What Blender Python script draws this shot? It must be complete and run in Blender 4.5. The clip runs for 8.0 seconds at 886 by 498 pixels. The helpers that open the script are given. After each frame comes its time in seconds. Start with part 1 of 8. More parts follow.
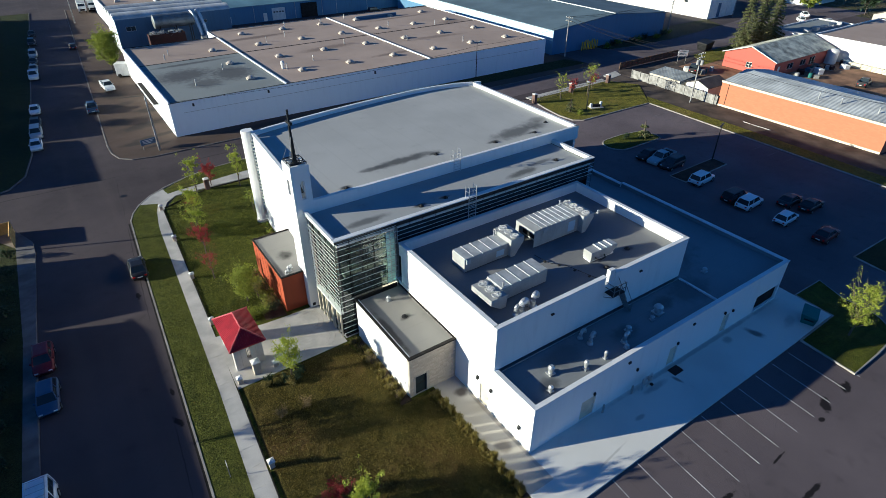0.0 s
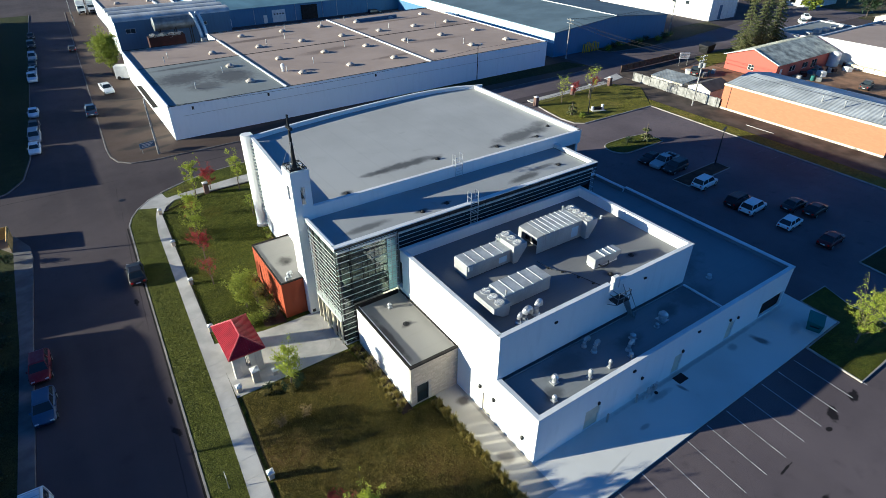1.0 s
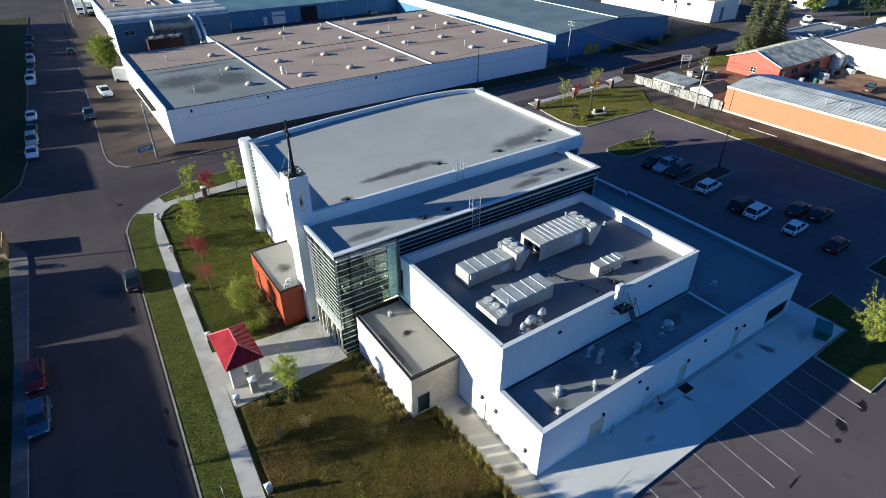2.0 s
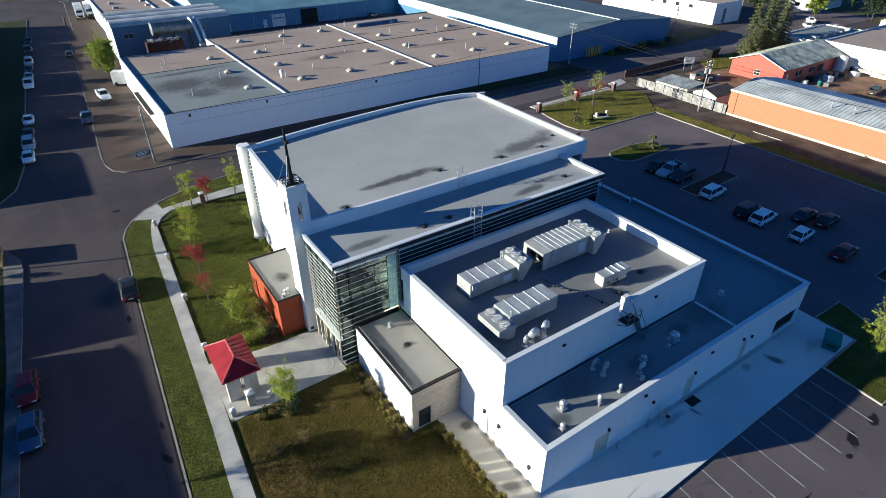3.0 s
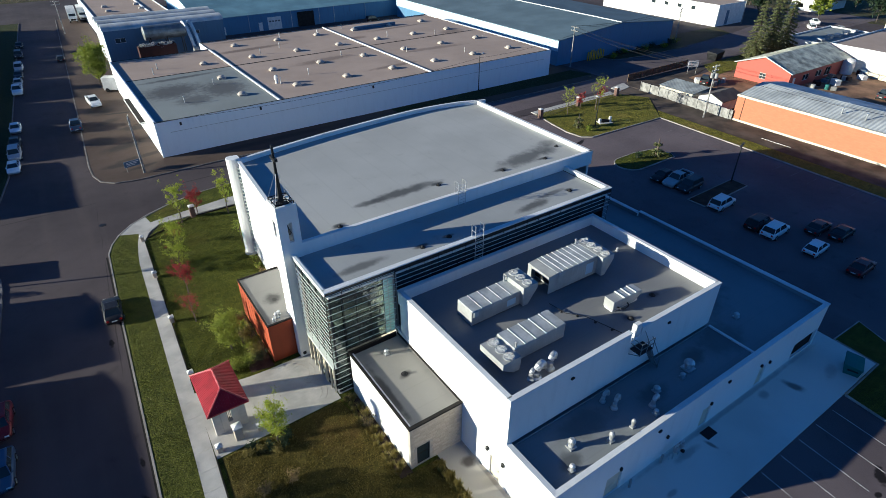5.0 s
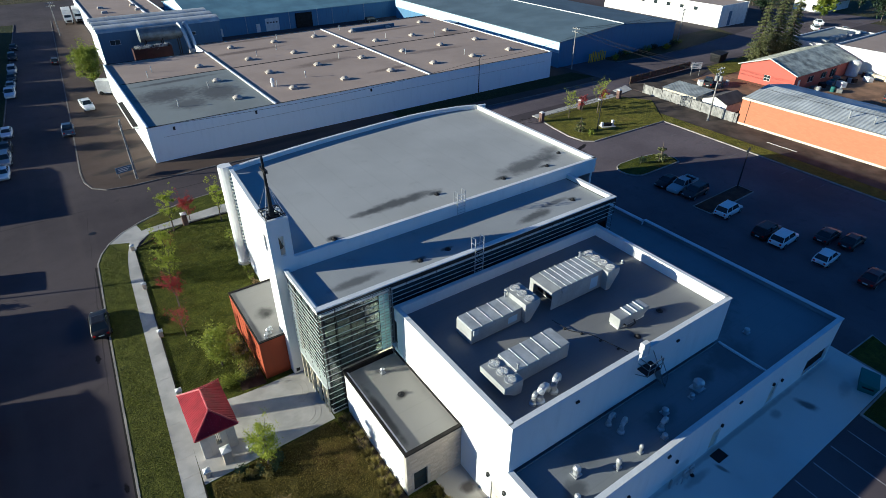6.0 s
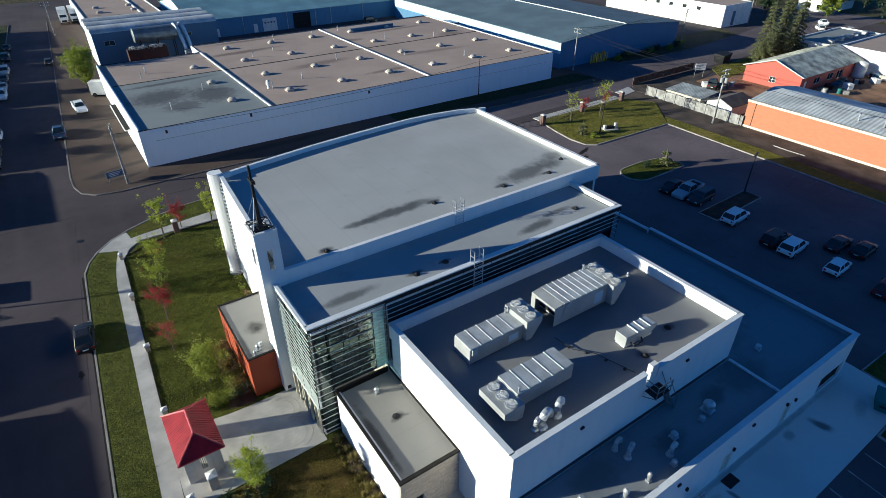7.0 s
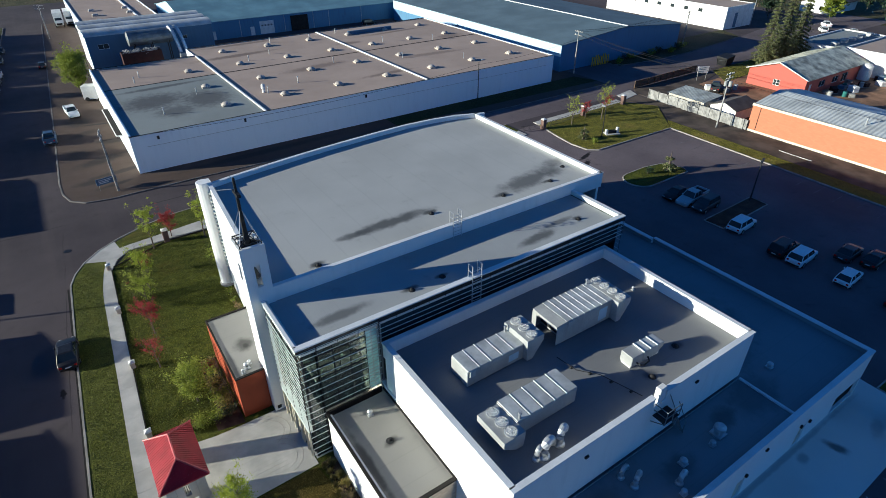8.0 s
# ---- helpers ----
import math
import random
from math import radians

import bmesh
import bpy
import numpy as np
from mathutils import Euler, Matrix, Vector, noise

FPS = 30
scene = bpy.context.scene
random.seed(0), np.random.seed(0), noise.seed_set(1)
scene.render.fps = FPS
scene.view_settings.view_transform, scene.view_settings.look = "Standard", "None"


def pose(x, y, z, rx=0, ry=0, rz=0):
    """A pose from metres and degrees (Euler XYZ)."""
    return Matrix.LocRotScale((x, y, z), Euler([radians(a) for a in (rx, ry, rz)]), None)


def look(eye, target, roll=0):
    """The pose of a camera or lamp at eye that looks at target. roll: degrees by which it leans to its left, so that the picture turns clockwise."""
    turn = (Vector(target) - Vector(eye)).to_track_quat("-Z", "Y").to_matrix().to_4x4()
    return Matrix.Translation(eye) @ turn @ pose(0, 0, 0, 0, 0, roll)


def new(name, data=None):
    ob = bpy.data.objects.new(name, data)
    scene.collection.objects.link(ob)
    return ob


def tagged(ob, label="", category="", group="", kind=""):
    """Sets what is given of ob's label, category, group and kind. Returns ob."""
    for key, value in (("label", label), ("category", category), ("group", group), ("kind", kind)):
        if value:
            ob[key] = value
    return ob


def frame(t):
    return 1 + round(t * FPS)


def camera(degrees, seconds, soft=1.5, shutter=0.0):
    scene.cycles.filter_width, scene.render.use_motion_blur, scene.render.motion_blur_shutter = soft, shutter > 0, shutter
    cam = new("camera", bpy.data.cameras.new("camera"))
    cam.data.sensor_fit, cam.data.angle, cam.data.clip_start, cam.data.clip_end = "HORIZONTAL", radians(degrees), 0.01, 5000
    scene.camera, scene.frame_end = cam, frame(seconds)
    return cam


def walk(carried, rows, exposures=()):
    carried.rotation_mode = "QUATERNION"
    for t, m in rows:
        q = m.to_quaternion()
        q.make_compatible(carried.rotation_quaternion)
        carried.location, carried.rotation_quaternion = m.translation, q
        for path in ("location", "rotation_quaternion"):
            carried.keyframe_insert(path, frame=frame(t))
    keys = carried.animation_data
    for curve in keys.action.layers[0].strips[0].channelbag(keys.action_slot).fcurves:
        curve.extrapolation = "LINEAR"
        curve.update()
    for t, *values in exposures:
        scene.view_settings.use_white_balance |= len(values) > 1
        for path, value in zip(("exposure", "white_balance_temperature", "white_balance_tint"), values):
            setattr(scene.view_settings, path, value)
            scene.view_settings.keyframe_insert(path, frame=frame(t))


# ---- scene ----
cam = camera(76.6, 8.0, 0.75)
PATH = [
    (0, (-20.397, -18.283, 35.487), (-19.449, -16.901, 34.396), 0.3),
    (0.5, (-20.254, -17.927, 35.531), (-19.306, -16.543, 34.442), 0.3),
    (1, (-20.097, -17.58, 35.531), (-19.148, -16.196, 34.444), 0.3),
    (1.5, (-19.895, -17.185, 35.543), (-18.945, -15.8, 34.457), 0.3),
    (3, (-18.951, -15.675, 35.618), (-18.002, -14.285, 34.536), 0.2),
    (3.5, (-18.567, -15.114, 35.656), (-17.618, -13.725, 34.576), 0.1),
    (4, (-18.079, -14.407, 35.651), (-17.13, -13.016, 34.572), 0.1),
    (4.5, (-17.627, -13.7, 35.638), (-16.677, -12.311, 34.558), 0.1),
    (6, (-15.763, -11.255, 35.513), (-14.813, -9.866, 34.433), -0.0),
    (6.5, (-15.002, -10.326, 35.439), (-14.053, -8.937, 34.357), -0.0),
    (7, (-14.286, -9.495, 35.297), (-13.338, -8.106, 34.215), -0.0),
    (7.5, (-13.416, -8.597, 35.183), (-12.469, -7.206, 34.103), -0.1),
    (8, (-12.848, -7.871, 35.022), (-11.899, -6.479, 33.945), -0.1),
]
walk(cam, [(t, look(eye, target, roll)) for t, eye, target, roll in PATH], [(0.0, 1.08, 5040.0, 4.0), (0.5, 1.32, 5040.0, 3.0), (1.5, 1.33, 5040.0, 4.0), (3.0, 1.29, 5040.0, 5.0), (4.5, 1.17, 5040.0, 5.0), (6.5, 1.01, 4930.0, 3.0), (8.0, 1.03, 4930.0, 4.0)])

# ---- daylight: low evening sun from the street side, clear sky ----
SUN_ELEV = 12.35
SUN_DIR = Vector((0.928, -0.372, 0.0)).normalized()      # the way shadows fall


def daylight():
    world = bpy.data.worlds.new("clear_sky")
    scene.world = world
    world.use_nodes = True
    nt = world.node_tree
    nt.nodes.clear()
    sky = nt.nodes.new("ShaderNodeTexSky")
    sky.sky_type = "NISHITA"
    sky.sun_disc = False
    sky.sun_elevation = radians(SUN_ELEV)
    sky.sun_rotation = math.atan2(-SUN_DIR.x, -SUN_DIR.y)
    sky.altitude = 1000.0
    sky.air_density, sky.dust_density, sky.ozone_density = 0.92, 0.1, 6.0
    back = nt.nodes.new("ShaderNodeBackground")
    back.inputs["Strength"].default_value = 0.050
    out = nt.nodes.new("ShaderNodeOutputWorld")
    nt.links.new(sky.outputs[0], back.inputs[0])
    nt.links.new(back.outputs[0], out.inputs[0])
    lamp = bpy.data.lights.new("sun", "SUN")
    lamp.energy, lamp.angle, lamp.color = 5.0, radians(0.5), (1.0, 0.81, 0.52)
    ob = new("sun", lamp)
    e = radians(SUN_ELEV)
    way = Vector((SUN_DIR.x * math.cos(e), SUN_DIR.y * math.cos(e), -math.sin(e)))
    ob.matrix_world = Matrix.Translation((-80, 60, 60)) @ way.to_track_quat("-Z", "Y").to_matrix().to_4x4()


daylight()

# ---- materials ----


class Nodes:
    """A short hand for building one material's node tree."""

    def __init__(self, name):
        self.mat = bpy.data.materials.new(name)
        self.mat.use_nodes = True
        self.nt = self.mat.node_tree
        self.bsdf = self.nt.nodes["Principled BSDF"]
        self.pos = self.nt.nodes.new("ShaderNodeNewGeometry").outputs["Position"]

    def add(self, kind, operation=""):
        n = self.nt.nodes.new(kind)
        if operation:
            n.operation = operation
        return n

    def link(self, a, b):
        self.nt.links.new(a, b)

    def noise(self, scale, detail=4.0, rough=0.55, stretch=None, where=None):
        n = self.add("ShaderNodeTexNoise")
        n.inputs["Scale"].default_value = scale
        n.inputs["Detail"].default_value = detail
        n.inputs["Roughness"].default_value = rough
        src = where or self.pos
        if stretch:
            m = self.add("ShaderNodeMapping")
            m.inputs["Scale"].default_value = stretch
            self.link(src, m.inputs["Vector"])
            src = m.outputs[0]
        self.link(src, n.inputs["Vector"])
        return n.outputs["Fac"]

    def ramp(self, fac, lo, hi, a=0.0, b=1.0):
        n = self.add("ShaderNodeMapRange")
        n.interpolation_type = "SMOOTHSTEP"
        for key, v in (("From Min", lo), ("From Max", hi), ("To Min", a), ("To Max", b)):
            n.inputs[key].default_value = v
        self.link(fac, n.inputs["Value"])
        return n.outputs["Result"]

    def math(self, op, a, b):
        n = self.add("ShaderNodeMath", operation=op)
        for k, v in enumerate((a, b)):
            if isinstance(v, (int, float)):
                n.inputs[k].default_value = v
            else:
                self.link(v, n.inputs[k])
        return n.outputs[0]

    def mix(self, fac, a, b, blend="MIX"):
        n = self.add("ShaderNodeMix")
        n.data_type, n.blend_type = "RGBA", blend
        for key, v in ((0, fac), (6, a), (7, b)):
            if isinstance(v, (int, float)):
                n.inputs[key].default_value = v
            elif isinstance(v, tuple):
                n.inputs[key].default_value = (*v[:3], 1.0)
            else:
                self.link(v, n.inputs[key])
        return n.outputs[2]

    def blot(self, x, y, rx, ry, turn=0.0, soft=0.5, wob=0.55, scale=0.9):
        """A mask, 1 inside a ragged ellipse on plan."""
        m = self.add("ShaderNodeMapping")
        m.vector_type = "TEXTURE"
        m.inputs["Location"].default_value = (x, y, 0)
        m.inputs["Rotation"].default_value = (0, 0, radians(turn))
        m.inputs["Scale"].default_value = (rx, ry, 1000.0)
        self.link(self.pos, m.inputs["Vector"])
        ln = self.add("ShaderNodeVectorMath", operation="LENGTH")
        self.link(m.outputs[0], ln.inputs[0])
        n = self.noise(scale, 5.0, 0.6)
        d = self.math("ADD", ln.outputs["Value"], self.math("MULTIPLY", self.math("SUBTRACT", n, 0.5), wob * 2))
        return self.ramp(d, 1.0 - soft, 1.0 + soft * 0.5, 1.0, 0.0)

    def bump(self, height, strength=0.3, dist=0.02):
        n = self.add("ShaderNodeBump")
        n.inputs["Strength"].default_value = strength
        n.inputs["Distance"].default_value = dist
        self.link(height, n.inputs["Height"])
        self.link(n.outputs[0], self.bsdf.inputs["Normal"])

    def done(self, color, rough, metal=0.0, spec=None):
        for key, v in (("Base Color", color), ("Roughness", rough), ("Metallic", metal)):
            if isinstance(v, tuple):
                self.bsdf.inputs[key].default_value = (*v[:3], 1.0)
            elif isinstance(v, (int, float)):
                self.bsdf.inputs[key].default_value = v
            else:
                self.link(v, self.bsdf.inputs[key])
        if spec is not None:
            self.bsdf.inputs["Specular IOR Level"].default_value = spec
        return self.mat


def plain(name, c, rough=0.6, metal=0.0, vary=0.12, big=0.35, fine=9.0, bump=0.15, dist=0.01, spec=0.3):
    """A surface of one colour with broad and fine variation."""
    n = Nodes(name)
    dark = tuple(v * (1 - vary * 1.6) for v in c)
    lite = tuple(min(1.0, v * (1 + vary)) for v in c)
    a, b = n.noise(big, 3.0), n.noise(fine, 4.0)
    col = n.mix(n.ramp(a, 0.3, 0.7), dark, lite)
    col = n.mix(n.ramp(b, 0.25, 0.75, 0.0, 0.35), col, tuple(v * 0.75 for v in c))
    n.bump(b, bump, dist)
    return n.done(col, n.ramp(a, 0.2, 0.8, max(0.02, rough - 0.08), min(1.0, rough + 0.08)), metal, spec)


def streaky(name, c, rough=0.7, dirt=(0.25, 0.24, 0.22), amount=0.35, run=0.25):
    """A painted wall with faint rain streaks running down and patchy cleaning."""
    n = Nodes(name)
    streak = n.noise(1.0, 4.0, 0.6, (1.6, 1.6, run))
    patch = n.noise(0.25, 3.0)
    fine = n.noise(14.0, 3.0)
    f = n.math("MULTIPLY", n.ramp(streak, 0.45, 0.8), n.ramp(patch, 0.3, 0.75, 0.3, 1.0))
    col = n.mix(n.math("MULTIPLY", f, amount), c, dirt)
    col = n.mix(n.ramp(fine, 0.3, 0.8, 0.0, 0.12), col, tuple(v * 0.7 for v in c))
    n.bump(fine, 0.25, 0.008)
    return n.done(col, rough)


def asphalt_mat(name, k):
    n = Nodes(name)
    big, mid, fine = n.noise(0.07, 4.0), n.noise(0.6, 5.0, 0.65), n.noise(22.0, 3.0)
    lane = n.noise(0.35, 4.0, 0.6, (1.0, 0.06, 1.0))
    col = n.mix(n.ramp(big, 0.3, 0.7), (0.058 * k, 0.048 * k, 0.052 * k), (0.092 * k, 0.076 * k, 0.080 * k))
    col = n.mix(n.ramp(lane, 0.45, 0.75, 0.0, 0.5), col, (0.105 * k ** 0.5, 0.086 * k ** 0.5, 0.084 * k ** 0.5))
    col = n.mix(n.ramp(mid, 0.56, 0.78, 0.0, 0.45), col, (0.042, 0.037, 0.040))
    col = n.mix(n.ramp(fine, 0.3, 0.8, 0.0, 0.5), col, (0.042, 0.037, 0.040))
    # oil spots at the mouths of the parking stalls
    for x, y, rx, ry, a in ((26.7, -10.0, 0.8, 0.4, 20), (23.2, -10.0, 0.85, 0.4, 35), (21.4, -10.6, 0.35, 0.2, 0),
                            (15.0, -10.6, 0.9, 0.10, 4), (8.7, -10.3, 1.3, 0.2, -4), (14.3, -13.4, 1.5, 0.2, 0), (3.6, -8.6, 0.3, 0.2, 0),
                            (-20.5, 21.2, 0.18, 0.5, 0), (-20.8, 17.7, 0.25, 0.8, 20), (-20.4, 36.8, 0.25, 0.6, 0), (49.0, 44.6, 2.2, 0.5, 30), (51.5, 47.0, 1.8, 0.4, 20)):
        col = n.mix(n.math("MULTIPLY", n.blot(x, y, rx, ry, a, 0.35, 0.85, 1.9), 0.95), col, (0.010, 0.009, 0.010))
    crack = n.add("ShaderNodeTexVoronoi")
    crack.feature = "DISTANCE_TO_EDGE"
    crack.inputs["Scale"].default_value = 0.13
    warp = n.noise(0.8, 3.0)
    vm = n.add("ShaderNodeVectorMath", operation="ADD")
    n.link(n.pos, vm.inputs[0])
    n.link(warp, vm.inputs[1])
    n.link(vm.outputs[0], crack.inputs["Vector"])
    line = n.ramp(crack.outputs["Distance"], 0.001, 0.004, 0.15, 0.0)
    col = n.mix(n.math("MULTIPLY", line, n.ramp(n.noise(0.05, 2.0), 0.5, 0.6)), col, (0.012, 0.011, 0.012))
    # tar-sealed joints along the street and across the junction
    xyz = n.add("ShaderNodeSeparateXYZ")
    n.link(n.pos, xyz.inputs[0])
    wob = n.math("MULTIPLY", n.math("SUBTRACT", n.noise(0.25, 4.0), 0.5), 0.5)
    for slope, base in ((0.062, -22.2),):
        off = n.math("SUBTRACT", n.math("SUBTRACT", xyz.outputs[0], n.math("MULTIPLY", xyz.outputs[1], slope)), base)
        d = n.math("ABSOLUTE", n.math("ADD", off, wob), 0)
        col = n.mix(n.math("MULTIPLY", n.ramp(d, 0.02, 0.07, 0.45, 0.0), n.ramp(n.noise(0.06, 2.0), 0.47, 0.58)), col, (0.012, 0.011, 0.012))
    off = n.math("ABSOLUTE", n.math("ADD", n.math("SUBTRACT", xyz.outputs[1], 68.5), wob), 0)
    col = n.mix(n.math("MULTIPLY", n.ramp(off, 0.03, 0.09, 0.7, 0.0), n.ramp(n.noise(0.05, 2.0), 0.45, 0.55)), col, (0.012, 0.011, 0.012))
    n.bump(fine, 0.4, 0.01)
    return n.done(col, n.ramp(mid, 0.2, 0.8, 0.8, 0.95), 0.0, 0.15)


def grass_mat(name, a, b, dry, dryness=0.5, stripe=0.0):
    n = Nodes(name)
    big, mid, fine, tuft = n.noise(0.16, 4.0), n.noise(0.9, 5.0, 0.7), n.noise(9.0, 5.0, 0.75), n.noise(30.0, 3.0, 0.7)
    col = n.mix(n.ramp(mid, 0.3, 0.7), a, b)
    col = n.mix(n.ramp(big, 0.62 - 0.3 * dryness, 0.9 - 0.3 * dryness, 0.0, 0.9), col, dry)
    if stripe:
        w = n.noise(1.0, 2.0, 0.4, (0.12, 1.1, 1.0))
        col = n.mix(n.ramp(w, 0.45, 0.6, 0.0, stripe), col, tuple(v * 0.6 for v in a))
    clump = n.noise(3.2, 5.0, 0.75)
    col = n.mix(n.ramp(clump, 0.5, 0.66, 0.0, 0.7), col, tuple(v * 0.4 for v in a))
    col = n.mix(n.ramp(fine, 0.42, 0.62, 0.0, 0.8), col, tuple(v * 0.3 for v in a))
    col = n.mix(n.ramp(tuft, 0.5, 0.7, 0.0, 0.6), col, tuple(min(1, v * 1.9) for v in b))
    n.bump(n.math("ADD", n.math("MULTIPLY", clump, 1.5), n.math("ADD", fine, n.math("MULTIPLY", tuft, 0.4))), 1.0, 0.12)
    return n.done(col, 0.9, 0.0, 0.15)


def roof_mat(name, c, dirt, blots=(), seam=None):
    """A flat membrane roof: broad ponding marks, grit, sheets and the given dirt patches."""
    n = Nodes(name)
    big, mid, fine = n.noise(0.12, 3.0), n.noise(0.55, 5.0, 0.65), n.noise(26.0, 3.0)
    col = n.mix(n.ramp(big, 0.3, 0.7), tuple(v * 0.9 for v in c), tuple(v * 1.06 for v in c))
    col = n.mix(n.ramp(mid, 0.6, 0.85, 0.0, 0.3), col, dirt)
    col = n.mix(n.ramp(fine, 0.35, 0.8, 0.0, 0.3), col, tuple(v * 0.72 for v in c))
    if seam:
        w = n.add("ShaderNodeTexWave")
        w.bands_direction = seam[0]
        w.inputs["Scale"].default_value = 0.314 / seam[1]
        n.link(n.pos, w.inputs["Vector"])
        col = n.mix(n.ramp(w.outputs["Fac"], 0.992, 1.0, 0.0, 0.13), col, tuple(v * 0.6 for v in c))
    for x, y, rx, ry, a, k in blots:
        col = n.mix(n.math("MULTIPLY", n.blot(x, y, rx, ry, a, 0.6, 0.6, 1.1), k), col, dirt)
    n.bump(fine, 0.3, 0.008)
    return n.done(col, n.ramp(mid, 0.2, 0.8, 0.7, 0.9), 0.0, 0.15)


def leaf_mat(name, a, b):
    n = Nodes(name)
    r = n.add("ShaderNodeNewGeometry").outputs["Random Per Island"]
    col = n.mix(r, a, b)
    n.bsdf.inputs["Subsurface Weight"].default_value = 0.0
    tr = n.add("ShaderNodeBsdfTranslucent")
    n.link(col, tr.inputs["Color"])
    n.done(col, 0.6, 0.0, 0.3)
    mx = n.add("ShaderNodeMixShader")
    mx.inputs[0].default_value = 0.35
    out = n.nt.nodes["Material Output"]
    n.link(n.bsdf.outputs[0], mx.inputs[1])
    n.link(tr.outputs[0], mx.inputs[2])
    n.link(mx.outputs[0], out.inputs["Surface"])
    return n.mat


def glass_mat(name, tint, rough=0.03, clear=0.9):
    n = Nodes(name)
    n.bsdf.inputs["Transmission Weight"].default_value = clear
    n.bsdf.inputs["IOR"].default_value = 1.45
    wob = n.noise(0.7, 2.0)
    n.bump(wob, 0.03, 0.02)
    return n.done(tint, rough)


def paint_mat(name, c, rough=0.4, metal=0.0):
    n = Nodes(name)
    d = n.noise(3.0, 4.0)
    col = n.mix(n.ramp(d, 0.4, 0.8, 0.0, 0.15), c, (0.16, 0.15, 0.14))
    n.bsdf.inputs["Coat Weight"].default_value = 0.1
    n.bsdf.inputs["Coat Roughness"].default_value = 0.08
    return n.done(col, rough, metal, 0.3)


def brick_mat(name, c):
    """Stone-faced masonry for the pieces; each piece takes its own shade."""
    n = Nodes(name)
    info = n.add("ShaderNodeObjectInfo").outputs["Random"]
    isl = n.add("ShaderNodeNewGeometry").outputs["Random Per Island"]
    r = n.math("FRACT", n.math("ADD", info, isl), 0)
    f = n.noise(12.0, 4.0)
    col = n.mix(r, tuple(v * 0.84 for v in c), tuple(min(1, v * 1.08) for v in c))
    col = n.mix(n.ramp(f, 0.3, 0.8, 0.0, 0.4), col, tuple(v * 0.6 for v in c))
    n.bump(f, 0.4, 0.01)
    return n.done(col, 0.85)


M = {}
M["asphalt"] = asphalt_mat("asphalt", 1.08)
# The lot has two asphalt tones; the northern one is the lighter.
M["north_asphalt"] = asphalt_mat("north_asphalt", 2.1)
M["lot_asphalt"] = asphalt_mat("lot_asphalt", 1.7)
M["grey_asphalt"] = asphalt_mat("grey_asphalt", 2.0)
M["earth"] = grass_mat("earth", (0.055, 0.06, 0.025), (0.09, 0.085, 0.04), (0.13, 0.10, 0.06), 0.7)
M["lawn"] = grass_mat("lawn", (0.054, 0.066, 0.006), (0.122, 0.134, 0.013), (0.16, 0.11, 0.022), 0.36, 0.5)
M["verge"] = grass_mat("verge", (0.060, 0.070, 0.010), (0.13, 0.14, 0.02), (0.16, 0.13, 0.04), 0.3)
# Darker concrete; on the west side it carries shade in its colour.
M["dark_concrete"] = plain("dark_concrete", (0.16, 0.15, 0.145), 0.9, 0, 0.25, 0.5, 10.0, 0.3, 0.01)
M["dry_lawn"] = grass_mat("dry_lawn", (0.058, 0.052, 0.008), (0.125, 0.100, 0.020), (0.15, 0.085, 0.028), 0.55)
# Dark copy of the lawn grass, with shade put into its colour.
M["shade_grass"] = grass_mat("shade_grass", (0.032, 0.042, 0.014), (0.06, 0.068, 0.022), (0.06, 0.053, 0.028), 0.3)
M["dirt"] = plain("dirt", (0.27, 0.155, 0.09), 0.95, 0, 0.35, 0.22, 4.0, 0.5, 0.04)
M["yard_gravel"] = roof_mat("yard_gravel", (0.095, 0.069, 0.055), (0.035, 0.031, 0.03), ((-13.5, 80, 2.2, 1.0, 0, 0.75), (-10.5, 77.5, 2.6, 0.6, 15, 0.8), (-14, 92, 2.0, 2.4, 0, 0.7), (-12.5, 109, 2.4, 3.0, 10, 0.75), (-9.5, 106, 3.2, 0.5, -12, 0.9), (-13.5, 122, 1.6, 4.0, 0, 0.6), (-11, 88, 4, 1.6, 20, 0.8), (-8, 96, 3.2, 1.4, -10, 0.8), (-12, 102, 3, 1.2, 30, 0.6), (-9, 82, 5, 0.8, 10, 0.7), (10, 77, 14, 1.0, 2, 0.6)))
M["mulch"] = plain("mulch", (0.06, 0.040, 0.026), 0.95, 0, 0.4, 0.8, 12.0, 0.8, 0.04)
M["concrete"] = plain("concrete", (0.49, 0.47, 0.44), 0.85, 0, 0.14, 0.5, 16.0, 0.25, 0.006)
# Long blot at y -0.25 paints shade along the wall foot; others are stains.
M["apron"] = roof_mat("apron", (0.68, 0.67, 0.63), (0.17, 0.165, 0.16), ((9.5, -2.4, 0.6, 0.2, 0, 0.5), (26.5, -1.85, 1.0, 0.42, -72, 0.95), (23.5, -1.0, 0.6, 0.4, 0, 0.5), (15.4, -1.5, 0.6, 0.2, -75, 0.85), (13.2, -1.0, 1.4, 0.3, 0, 0.45), (5.0, -3.6, 1.6, 0.10, 8, 0.35), (20.0, -0.25, 12.0, 0.22, 0, 0.45), (31.0, -2.8, 1.2, 0.5, 20, 0.35)))
M["kerb"] = plain("kerb", (0.34, 0.315, 0.28), 0.9, 0, 0.2, 0.6, 14.0, 0.3, 0.006)
M["gutter"] = plain("gutter", (0.012, 0.011, 0.011), 0.9, 0, 0.5, 1.2, 9.0, 0.3, 0.01)
M["line_paint"] = plain("line_paint", (0.46, 0.45, 0.44), 0.7, 0, 0.3, 0.9, 9.0)
# Darker copy of line_paint, shade put into its colour for the shaded lot.
M["shaded_line"] = plain("shaded_line", (0.16, 0.155, 0.15), 0.8, 0, 0.4, 0.8, 9.0)
